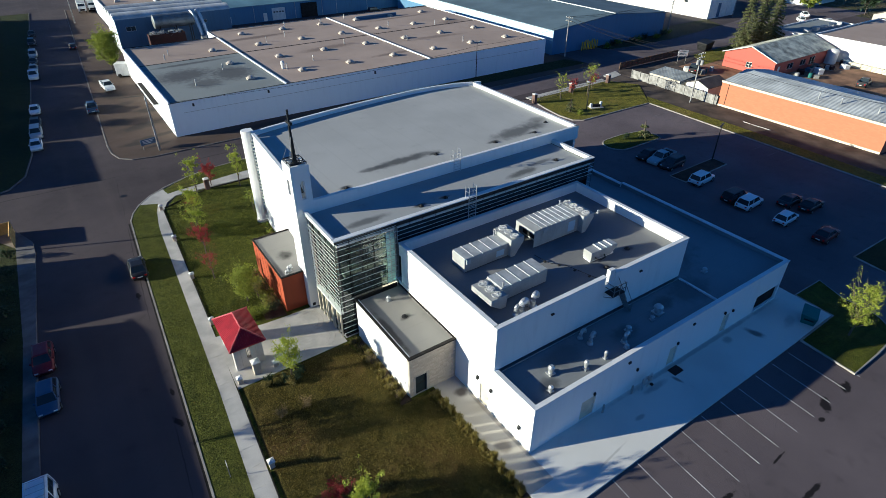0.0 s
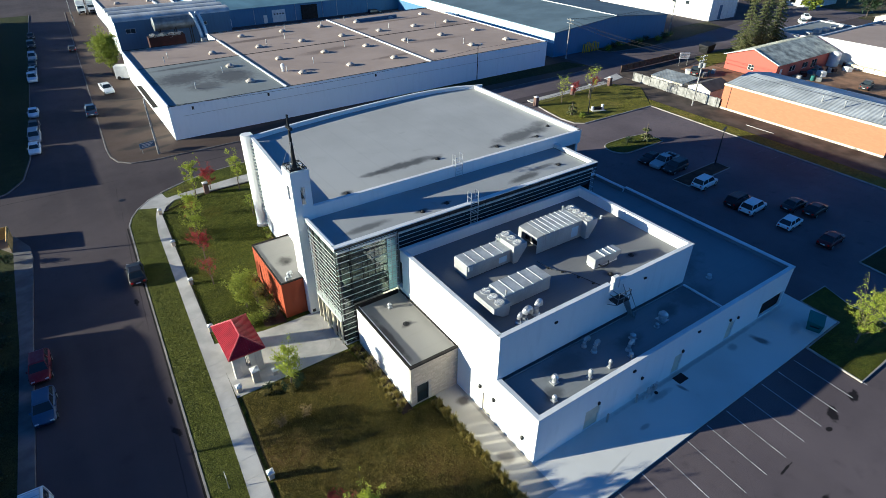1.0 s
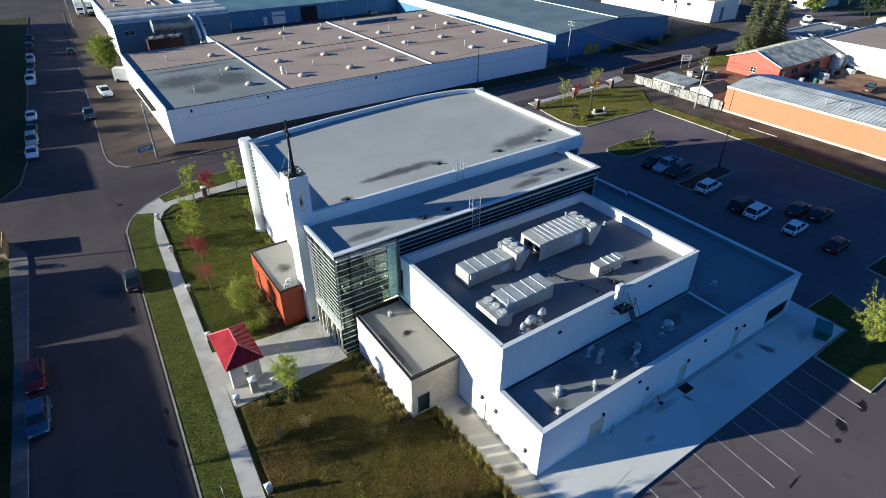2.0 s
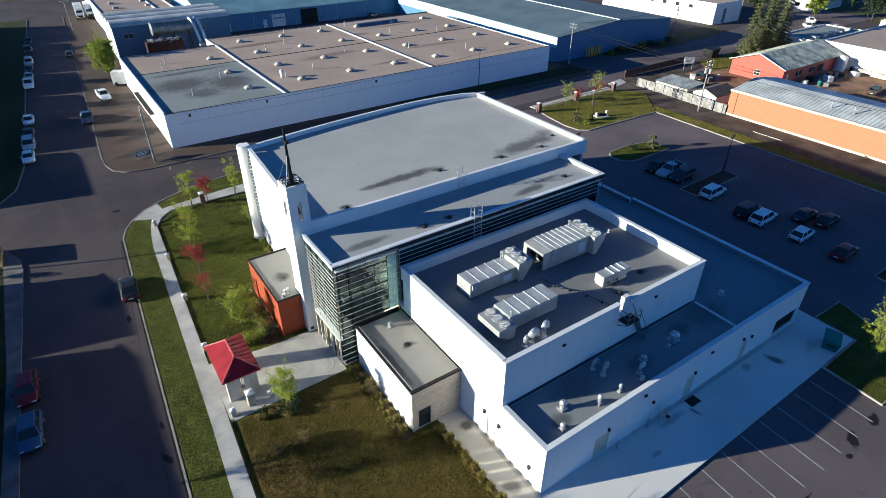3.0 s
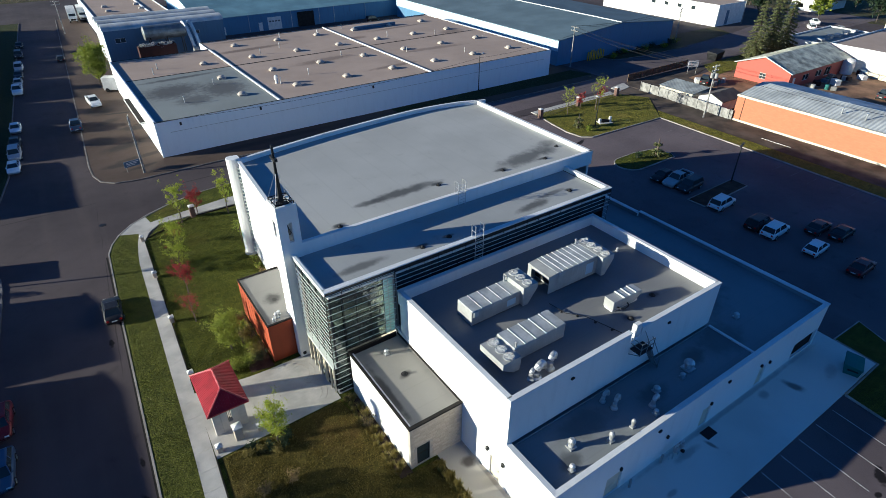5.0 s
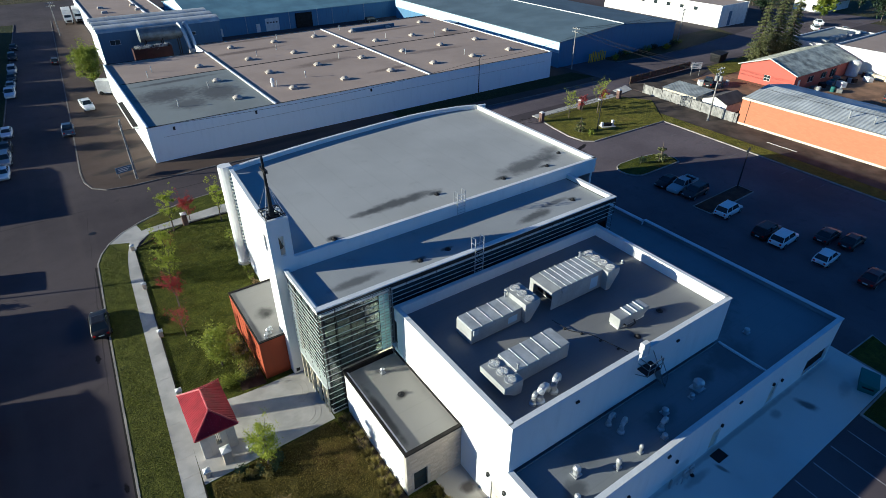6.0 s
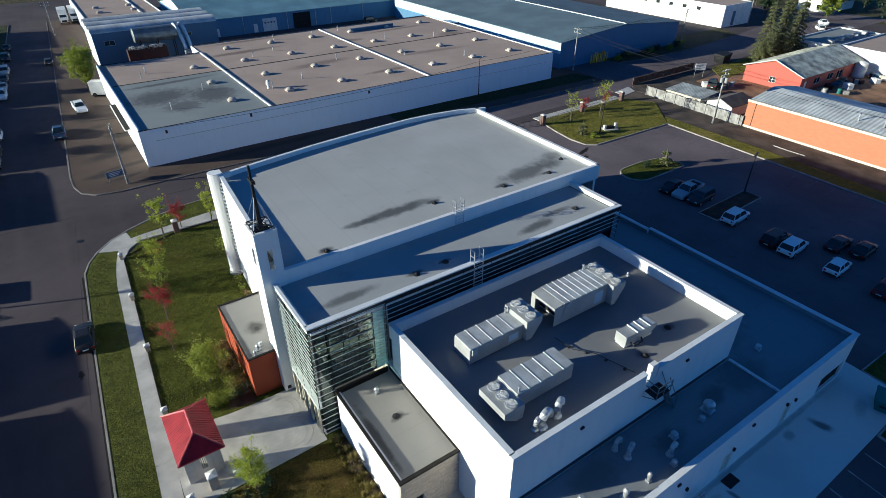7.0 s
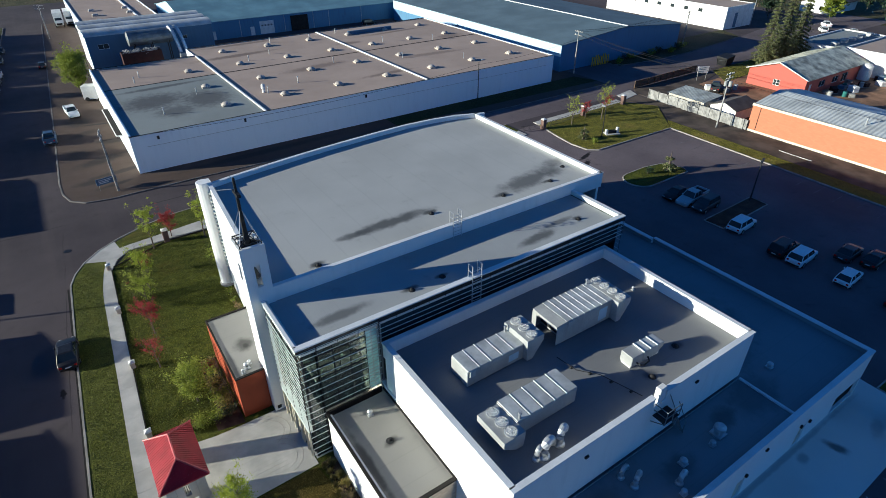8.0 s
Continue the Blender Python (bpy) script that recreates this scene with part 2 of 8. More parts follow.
M["stucco"] = streaky("stucco", (0.82, 0.82, 0.81), 0.85, (0.42, 0.41, 0.40), 0.22)
M["cap"] = plain("cap", (0.74, 0.75, 0.76), 0.45, 0.0, 0.06, 0.7, 8.0, 0.1)
M["hall_roof"] = roof_mat("hall_roof", (0.42, 0.42, 0.405), (0.065, 0.068, 0.07),
                          ((6.8, 29.0, 4.4, 0.75, 2, 0.85), (10.6, 28.6, 0.7, 0.35, 0, 0.9), (3.2, 28.9, 1.6, 0.5, 0, 0.6), (22.0, 28.6, 4.2, 1.3, 8, 0.75),
                           (25.6, 29.2, 1.6, 1.6, 0, 0.5), (18.0, 27.6, 0.9, 0.4, 0, 0.9), (23.6, 27.4, 0.8, 0.3, 0, 0.9), (-0.9, 26.6, 0.6, 0.4, 0, 0.95), (27.0, 30.4, 1.2, 0.8, 0, 0.5)), ("X", 3.0))
M["mid_roof"] = roof_mat("mid_roof", (0.36, 0.37, 0.372), (0.065, 0.068, 0.07),
                         ((-1.8, 21.0, 2.2, 0.55, 3, 0.7), (16.6, 20.9, 2.2, 0.6, 5, 0.8), (19.6, 21.8, 2.0, 0.35, 5, 0.6), (3.8, 20.8, 0.7, 0.3, 0, 0.95), (6.6, 20.9, 0.6, 0.25, 0, 0.9), (21.6, 21.4, 0.5, 0.3, 0, 0.9)), ("X", 1.0))
M["grey_roof"] = roof_mat("grey_roof", (0.24, 0.255, 0.27), (0.062, 0.068, 0.075),
                          ((-1.9, 14.4, 0.5, 0.35, 20, 0.95), (2.9, 1.5, 0.9, 0.7, 10, 0.75), (-7.0, 29.4, 0.9, 0.8, 0, 0.85), (13.6, 6.6, 0.6, 0.4, 0, 0.8), (17.5, 7.4, 0.7, 0.35, 0, 0.85),
                           (-3.7, 13.4, 0.35, 3.2, 0, 0.8), (24.5, 9.0, 5.0, 3.6, 30, 0.6), (21.5, 3.0, 2.6, 1.6, 0, 0.5), (6.0, 3.2, 2.4, 1.2, 0, 0.45), (14.0, 11.5, 3.0, 1.2, 10, 0.4), (3.0, 16.5, 3.0, 1.0, 0, 0.4), (18.0, 3.0, 1.4, 0.8, 0, 0.6), (12.0, 2.3, 1.6, 0.8, 0, 0.5)), ("Y", 2.0))
M["upper_roof"] = roof_mat("upper_roof", (0.215, 0.217, 0.222), (0.065, 0.07, 0.085), ((13.6, 6.6, 0.6, 0.4, 0, 0.8), (17.5, 7.4, 0.7, 0.35, 0, 0.85), (14.0, 11.5, 3.0, 1.2, 10, 0.3)), ("Y", 2.0))
# Two round dark patches and a narrow darker strip beside the wall.
M["path"] = roof_mat("path", (0.47, 0.44, 0.39), (0.10, 0.085, 0.075), ((-0.75, 7.7, 0.55, 0.5, 0, 0.9), (-1.25, 1.55, 0.7, 0.75, 0, 0.65), (-0.2, 4.0, 0.15, 5.0, 0, 0.4)))
M["tan_roof"] = roof_mat("tan_roof", (0.27, 0.26, 0.242), (0.06, 0.058, 0.055), ((-1.9, 14.4, 0.5, 0.35, 20, 0.95), (-7.0, 29.4, 0.8, 0.9, 0, 0.8), (-6.9, 29.2, 0.25, 0.3, 0, 0.95), (-3.9, 13.4, 0.3, 3.2, 0, 0.85), (-8.4, 27.5, 0.25, 2.0, 0, 0.5)), ("Y", 2.0))
M["metal"] = plain("metal", (0.62, 0.63, 0.64), 0.38, 0.75, 0.1, 0.8, 10.0, 0.1)
M["hvac"] = plain("hvac", (0.38, 0.385, 0.38), 0.5, 0.1, 0.1, 0.7, 7.0, 0.1)
M["hvac_top"] = plain("hvac_top", (0.43, 0.45, 0.46), 0.5, 0.1, 0.16, 0.9, 6.0, 0.1)
M["dark_metal"] = plain("dark_metal", (0.035, 0.036, 0.038), 0.5, 0.5, 0.2, 2.0, 12.0)
M["black"] = plain("black", (0.018, 0.018, 0.02), 0.7, 0.0, 0.2, 2.0, 12.0)
M["galv"] = plain("galv", (0.55, 0.56, 0.57), 0.4, 0.6, 0.15, 1.5, 12.0)
M["drum_steel"] = plain("drum_steel", (0.20, 0.22, 0.23), 0.5, 0.4, 0.2, 0.8, 6.0)
M["brown_brick"] = brick_mat("brown_brick", (0.15, 0.09, 0.075))
M["louver"] = plain("louver", (0.74, 0.78, 0.74), 0.4, 0.05, 0.08, 1.0, 9.0)
M["glass"] = glass_mat("glass", (0.19, 0.26, 0.245))
M["dark_glass"] = glass_mat("dark_glass", (0.03, 0.04, 0.045), 0.06, 0.0)
M["frost_glass"] = glass_mat("frost_glass", (0.60, 0.84, 0.79), 0.35, 0.4)
M["inner_wall"] = plain("inner_wall", (0.38, 0.345, 0.30), 0.8, 0, 0.1, 0.6, 6.0)
M["orange"] = streaky("orange", (0.31, 0.052, 0.012), 0.6, (0.20, 0.05, 0.02), 0.4)
M["dark_trim"] = plain("dark_trim", (0.030, 0.027, 0.025), 0.85, 0, 0.2, 1.5, 9.0, spec=0.1)
M["red_roof"] = plain("red_roof", (0.33, 0.016, 0.030), 0.45, 0.1, 0.16, 1.2, 12.0, 0.2)
M["stone"] = brick_mat("stone", (0.50, 0.43, 0.35))
M["mortar"] = plain("mortar", (0.40, 0.37, 0.33), 0.9, 0, 0.1, 1.0, 20.0)
M["white"] = plain("white", (0.76, 0.75, 0.72), 0.6, 0, 0.08, 1.0, 10.0)
M["cream"] = plain("cream", (0.66, 0.60, 0.46), 0.6, 0, 0.1, 1.0, 10.0)
M["wh_wall"] = streaky("wh_wall", (0.84, 0.88, 0.92), 0.8, (0.42, 0.45, 0.50), 0.25)
M["gravel_roof"] = roof_mat("gravel_roof", (0.41, 0.325, 0.27), (0.12, 0.09, 0.075), ((20.0, 118.0, 9.0, 1.3, 4, 0.7), (60.0, 120.0, 9.0, 0.8, 4, 0.6), (45.0, 115.0, 3.0, 1.4, 0, 0.6), (30.0, 100.0, 7.0, 1.6, 8, 0.55), (55.0, 96.0, 8.0, 1.2, -4, 0.5), (40.0, 88.0, 6.0, 0.9, 3, 0.6), (68.0, 108.0, 4.0, 2.2, 10, 0.5), (24.0, 128.0, 9.0, 1.0, 2, 0.6)))
M["teal_roof"] = roof_mat("teal_roof", (0.25, 0.27, 0.265), (0.085, 0.085, 0.09), ((-1.0, 95.0, 5.5, 4.5, 20, 0.85), (7.0, 92.0, 4.0, 5.0, 0, 0.8), (2.0, 103.0, 8.0, 0.8, 4, 0.8), (1.0, 88.0, 3.0, 3.0, 0, 0.7)))
M["blue_metal"] = streaky("blue_metal", (0.085, 0.20, 0.35), 0.55, (0.05, 0.07, 0.11), 0.5)
M["blue_roof"] = plain("blue_roof", (0.125, 0.175, 0.215), 0.85, 0.0, 0.12, 0.15, 5.0, 0.1, 0.01, 0.2)
M["annex_blue"] = streaky("annex_blue", (0.085, 0.16, 0.25), 0.6, (0.04, 0.07, 0.11), 0.4)
M["teal_metal"] = plain("teal_metal", (0.22, 0.36, 0.40), 0.5, 0.2, 0.15, 0.2, 5.0)


def block_wall_mat(name, c, joint):
    """Painted block masonry in courses with worn joints."""
    n = Nodes(name)
    sep = n.add("ShaderNodeSeparateXYZ")
    n.link(n.pos, sep.inputs[0])
    uv = n.add("ShaderNodeCombineXYZ")
    n.link(n.math("ADD", sep.outputs[0], sep.outputs[1]), uv.inputs[0])
    n.link(sep.outputs[2], uv.inputs[1])
    b = n.add("ShaderNodeTexBrick")
    for key, v in (("Scale", 1.0), ("Brick Width", 0.6), ("Row Height", 0.22), ("Mortar Size", 0.022), ("Mortar Smooth", 0.4)):
        b.inputs[key].default_value = v
    n.link(uv.outputs[0], b.inputs["Vector"])
    b.inputs["Color1"].default_value = (*c, 1)
    b.inputs["Color2"].default_value = (*(v * 0.86 for v in c), 1)
    b.inputs["Mortar"].default_value = (*joint, 1)
    patch, fine = n.noise(0.3, 4.0), n.noise(7.0, 4.0)
    col = n.mix(n.ramp(patch, 0.35, 0.75, 0.0, 0.35), b.outputs["Color"], joint)
    col = n.mix(n.ramp(fine, 0.35, 0.75, 0.0, 0.3), col, joint)
    n.bump(b.outputs["Fac"], -0.4, 0.02)
    return n.done(col, 0.85)


M["salmon"] = block_wall_mat("salmon", (0.46, 0.172, 0.086), (0.415, 0.152, 0.077))
M["tin_roof"] = plain("tin_roof", (0.50, 0.52, 0.52), 0.6, 0.1, 0.18, 0.3, 5.0)
M["barn_red"] = streaky("barn_red", (0.42, 0.09, 0.062), 0.75, (0.26, 0.06, 0.05), 0.35)
M["barn_roof"] = plain("barn_roof", (0.62, 0.61, 0.47), 0.85, 0.0, 0.4, 0.5, 1.4)
M["shed_roof"] = plain("shed_roof", (0.42, 0.44, 0.42), 0.7, 0.0, 0.25, 0.5, 4.0)
M["grey_wood"] = plain("grey_wood", (0.29, 0.285, 0.275), 0.9, 0, 0.3, 1.2, 12.0, 0.4)
M["wood"] = plain("wood", (0.16, 0.10, 0.06), 0.85, 0, 0.2, 2.0, 14.0, 0.4)
M["bark"] = plain("bark", (0.12, 0.095, 0.075), 0.9, 0, 0.25, 3.0, 20.0, 0.6)
M["pale_blue"] = streaky("pale_blue", (0.42, 0.55, 0.66), 0.6, (0.25, 0.33, 0.42), 0.3)
M["rust"] = plain("rust", (0.040, 0.013, 0.012), 0.8, 0.1, 0.3, 1.0, 6.0)
M["leaf_lime"] = leaf_mat("leaf_lime", (0.19, 0.25, 0.018), (0.46, 0.50, 0.055))
M["leaf_green"] = leaf_mat("leaf_green", (0.13, 0.18, 0.016), (0.34, 0.37, 0.045))
M["leaf_red"] = leaf_mat("leaf_red", (0.18, 0.016, 0.022), (0.36, 0.05, 0.05))
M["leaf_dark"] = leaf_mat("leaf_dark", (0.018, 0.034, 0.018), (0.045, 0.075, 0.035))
M["needle"] = leaf_mat("needle", (0.06, 0.08, 0.03), (0.25, 0.255, 0.11))
M["turf_green"] = leaf_mat("turf_green", (0.072, 0.086, 0.008), (0.19, 0.20, 0.024))
M["garden_grass"] = grass_mat("garden_grass", (0.10, 0.10, 0.012), (0.22, 0.20, 0.03), (0.25, 0.19, 0.05), 0.4)
M["turf_verge"] = leaf_mat("turf_verge", (0.065, 0.082, 0.008), (0.17, 0.185, 0.022))
M["turf_dry"] = leaf_mat("turf_dry", (0.088, 0.076, 0.010), (0.28, 0.22, 0.046))
M["olive"] = leaf_mat("olive", (0.12, 0.11, 0.025), (0.36, 0.29, 0.09))
M["dark_soil"] = plain("dark_soil", (0.088, 0.068, 0.055), 0.95, 0, 0.35, 0.3, 6.0, 0.5, 0.03)
M["straw"] = leaf_mat("straw", (0.16, 0.115, 0.05), (0.30, 0.22, 0.10))
M["tyre"] = plain("tyre", (0.02, 0.02, 0.02), 0.9)
M["rim"] = plain("rim", (0.45, 0.46, 0.47), 0.35, 0.8)
M["dome"] = plain("dome", (0.48, 0.43, 0.38), 0.5, 0, 0.1, 1.0, 8.0)
M["lens_red"] = plain("lens_red", (0.45, 0.015, 0.012), 0.2)
M["lens_clear"] = plain("lens_clear", (0.75, 0.76, 0.78), 0.15)
M["yellow"] = plain("yellow", (0.75, 0.50, 0.02), 0.6)
M["tan_wood"] = plain("tan_wood", (0.48, 0.33, 0.12), 0.85, 0, 0.2, 1.0, 10.0, 0.3)
M["green_box"] = plain("green_box", (0.035, 0.15, 0.14), 0.55)
M["hip_cap"] = plain("hip_cap", (0.52, 0.10, 0.11), 0.5, 0.0, 0.15, 2.0, 9.0)
M["sign_blue"] = plain("sign_blue", (0.10, 0.16, 0.24), 0.5)
M["sign_white"] = plain("sign_white", (0.7, 0.7, 0.7), 0.5)
M["house_wall"] = streaky("house_wall", (0.50, 0.46, 0.38), 0.85, (0.3, 0.28, 0.24), 0.3)
M["house_roof"] = plain("house_roof", (0.12, 0.105, 0.095), 0.9, 0, 0.2, 0.6, 9.0, 0.4)

# ---- mesh helpers ----


def box(bm, x0, x1, y0, y1, z0, z1):
    v = [bm.verts.new(p) for p in ((x0, y0, z0), (x1, y0, z0), (x1, y1, z0), (x0, y1, z0), (x0, y0, z1), (x1, y0, z1), (x1, y1, z1), (x0, y1, z1))]
    for f in ((3, 2, 1, 0), (4, 5, 6, 7), (0, 1, 5, 4), (1, 2, 6, 5), (2, 3, 7, 6), (3, 0, 4, 7)):
        bm.faces.new([v[k] for k in f])
    return v


def soft_box(bm, x0, x1, y0, y1, z0, z1, r=0.03):
    """A box with its upright and top edges eased."""
    def ring(o, z):
        return [bm.verts.new(p + (z,)) for p in ((x0 + r, y0 + o), (x1 - r, y0 + o), (x1 - o, y0 + r), (x1 - o, y1 - r), (x1 - r, y1 - o), (x0 + r, y1 - o), (x0 + o, y1 - r), (x0 + o, y0 + r))]
    rings = [ring(0, z0), ring(0, z1 - r), ring(r * 0.8, z1)]
    skin(bm, rings)


def skin(bm, rings, closed=True, caps=True):
    """Faces between rings of equal count."""
    n = len(rings[0])
    for a, b in zip(rings, rings[1:]):
        for k in range(n if closed else n - 1):
            bm.faces.new((a[k], a[(k + 1) % n], b[(k + 1) % n], b[k]))
    if caps and closed:
        bm.faces.new(rings[0][::-1])
        bm.faces.new(rings[-1])


def prism(bm, poly, z0, z1):
    """An upright prism on a plan outline (counter-clockwise)."""
    lo = [bm.verts.new((x, y, z0)) for x, y in poly]
    hi = [bm.verts.new((x, y, z1)) for x, y in poly]
    n = len(poly)
    for k in range(n):
        bm.faces.new((lo[k], lo[(k + 1) % n], hi[(k + 1) % n], hi[k]))
    bm.faces.new(hi)
    bm.faces.new(lo[::-1])


def tube(bm, path, radii, n=8, caps=True):
    """A round tube along a path of points."""
    if isinstance(radii, (int, float)):
        radii = [radii] * len(path)
    pts = [Vector(p) for p in path]
    rings = []
    for k, p in enumerate(pts):
        d = (pts[min(k + 1, len(pts) - 1)] - pts[max(k - 1, 0)]).normalized()
        a = d.cross(Vector((0.31, 0.17, 0.93)) if abs(d.z) < 0.9 else Vector((1, 0, 0))).normalized()
        b = d.cross(a)
        rings.append([bm.verts.new(p + radii[k] * (math.cos(t) * a + math.sin(t) * b)) for t in (2 * math.pi * j / n for j in range(n))])
    skin(bm, rings, True, caps)


def disc_stack(bm, levels, n=16, cx=0.0, cy=0.0):
    """A turned body: (radius, z) from bottom to top."""
    skin(bm, [[bm.verts.new((cx + r * math.cos(2 * math.pi * k / n), cy + r * math.sin(2 * math.pi * k / n), z)) for k in range(n)] for r, z in levels])


def wall_run(bm, p, q, z0, z1, thick, holes=()):
    """An upright wall from p to q, its thickness to the left of the way, with holes (u0, u1, v0, v1) right through it."""
    p, q = Vector(p), Vector(q)
    d = (q - p).normalized()
    nrm = Vector((-d.y, d.x)) * thick
    us = sorted({0.0, round((q - p).length, 4), *(u for h in holes for u in h[:2])})
    vs = sorted({z0, z1, *(v for h in holes for v in h[2:])})
    made = {}

    def vert(i, j, side):
        if (i, j, side) not in made:
            a = p + d * us[i] + (nrm if side else Vector((0, 0)))
            made[i, j, side] = bm.verts.new((a.x, a.y, vs[j]))
        return made[i, j, side]

    def solid(i, j):
        if not (0 <= i < len(us) - 1 and 0 <= j < len(vs) - 1):
            return False
        um, vm = (us[i] + us[i + 1]) / 2, (vs[j] + vs[j + 1]) / 2
        return not any(h[0] < um < h[1] and h[2] < vm < h[3] for h in holes)

    for i in range(len(us) - 1):
        for j in range(len(vs) - 1):
            if not solid(i, j):
                continue
            for s in (0, 1):
                bm.faces.new([vert(a, b, s) for a, b in ((i, j), (i + 1, j), (i + 1, j + 1), (i, j + 1))])
            for di, dj, e in ((-1, 0, ((i, j), (i, j + 1))), (1, 0, ((i + 1, j), (i + 1, j + 1))), (0, -1, ((i, j), (i + 1, j))), (0, 1, ((i, j + 1), (i + 1, j + 1)))):
                if not solid(i + di, j + dj):
                    bm.faces.new((vert(*e[0], 0), vert(*e[1], 0), vert(*e[1], 1), vert(*e[0], 1)))


def smooth(me):
    for f in me.polygons:
        f.use_smooth = True


def mesh_of(bm, name, mat):
    me = bpy.data.meshes.new(name)
    bmesh.ops.recalc_face_normals(bm, faces=bm.faces)
    bm.to_mesh(me)
    bm.free()
    me.materials.append(mat)
    return me


def part(name, bm, mat, parent=None, label=""):
    """Links a bmesh as one mesh object under a thing or a part."""
    ob = new(name, mesh_of(bm, name, mat))
    ob.parent = parent
    if label:
        ob["label"] = label
    return ob


def piece(name, me, parent, m):
    """A further object on a shared mesh."""
    ob = new(name, me)
    ob.parent = parent
    ob.matrix_basis = m
    return ob


def thing(name, m, label, category, group=""):
    ob = new(name)
    ob.empty_display_size = 0.3
    ob.matrix_basis = m
    return tagged(ob, label, category, group)


def setting(name, bm, mat, label, category):
    ob = part(name, bm, mat)
    return tagged(ob, label, category, kind="structure")


def B():
    return bmesh.new()


def boxpart(name, dims, mat, parent, label=""):
    bm = B()
    box(bm, *dims)
    return part(name, bm, mat, parent, label)


def arc(cx, cy, r, a0, a1, n=8):
    return [(cx + r * math.cos(radians(a0 + (a1 - a0) * k / n)), cy + r * math.sin(radians(a0 + (a1 - a0) * k / n))) for k in range(n + 1)]

# ---- the ground, streets, kerbs and lawns ----


def east_kerb(y):
    return -20.72 + 0.042 * y


def west_kerb(y):
    return -30.9 + 0.042 * y


def build_ground():
    bm = B()
    box(bm, -1500, 1500, -1500, 1500, -0.6, -0.05)
    setting("ground", bm, M["earth"], "flat dry grassy ground reaching to the horizon", "ground")
    bm = B()
    box(bm, -70, 200, -70, 260, -0.05, 0.0)
    setting("road", bm, M["asphalt"], "worn dark asphalt streets", "road")
    bm = B()
    prism(bm, [(30, 64.9), (84, 64.9), (86, 66.4), (210, 67.0), (210, 92.0), (150, 81.9), (123, 78.9), (109, 78.7), (98, 80.0), (96.5, 84.4), (84.1, 84.4), (84.1, 71.4), (60, 71.4), (30, 72.2)], -0.01, 0.004)
    setting("road", bm, M["grey_asphalt"], "paler grey asphalt of the side street", "road")
    bm = B()
    prism(bm, [(-30, -70), (74, -70), (74, -9.4), (29, -9.4), (29, -2), (-30, -2)], -0.01, 0.005)
    setting("parking_lot", bm, M["lot_asphalt"], "grey-brown asphalt of the southern parking lot", "parking lot")
    bm = B()
    prism(bm, [(29, -9.4), (74, -9.4), (74, 50), (54, 62), (29, 60), (29, 46)], -0.01, 0.005)
    setting("parking_lot", bm, M["north_asphalt"], "asphalt of the northern parking lot", "parking lot")


def slab(name, poly, z, mat, label, category):
    bm = B()
    prism(bm, poly, 0.0, z)
    return setting(name, bm, mat, label, category)


def kerb_line(pts, label="pale concrete kerb along the roadway", w=0.17, z=0.15, mat="kerb"):
    """A kerb of real height along a line of plan points."""
    bm = B()
    P = [Vector(p) for p in pts]
    rings = []
    for k, p in enumerate(P):
        d = (P[min(k + 1, len(P) - 1)] - P[max(k - 1, 0)]).normalized()
        nrm = Vector((-d.y, d.x)) * w / 2
        a, b = p + nrm, p - nrm
        rings.append([bm.verts.new(q) for q in ((b.x, b.y, -0.01), (a.x, a.y, -0.01), (a.x, a.y, z), (b.x + nrm.x * 0.3, b.y + nrm.y * 0.3, z), (b.x, b.y, z - 0.03))])
    skin(bm, rings)
    return setting("kerb", bm, M[mat], label, "kerb")


NE_CORNER = [(-18.35, 53.4), (-17.75, 55.4), (-16.7, 57.4), (-15.0, 59.4), (-12.8, 61.0), (-9.5, 62.7), (-5.9, 63.8), (0.0, 64.5), (20.0, 64.7), (50.0, 64.6)]


def walk_left(y):
    return -18.5 + 0.0655 * min(y, 20.0) + 0.048 * max(0.0, y - 20.0) + 0.1 * max(0.0, y - 50.0)


def walk_right(y):
    return -17.08 + 0.0655 * y - 0.022 * max(0.0, y - 20.0) - 0.006 * min(y, 20.0)


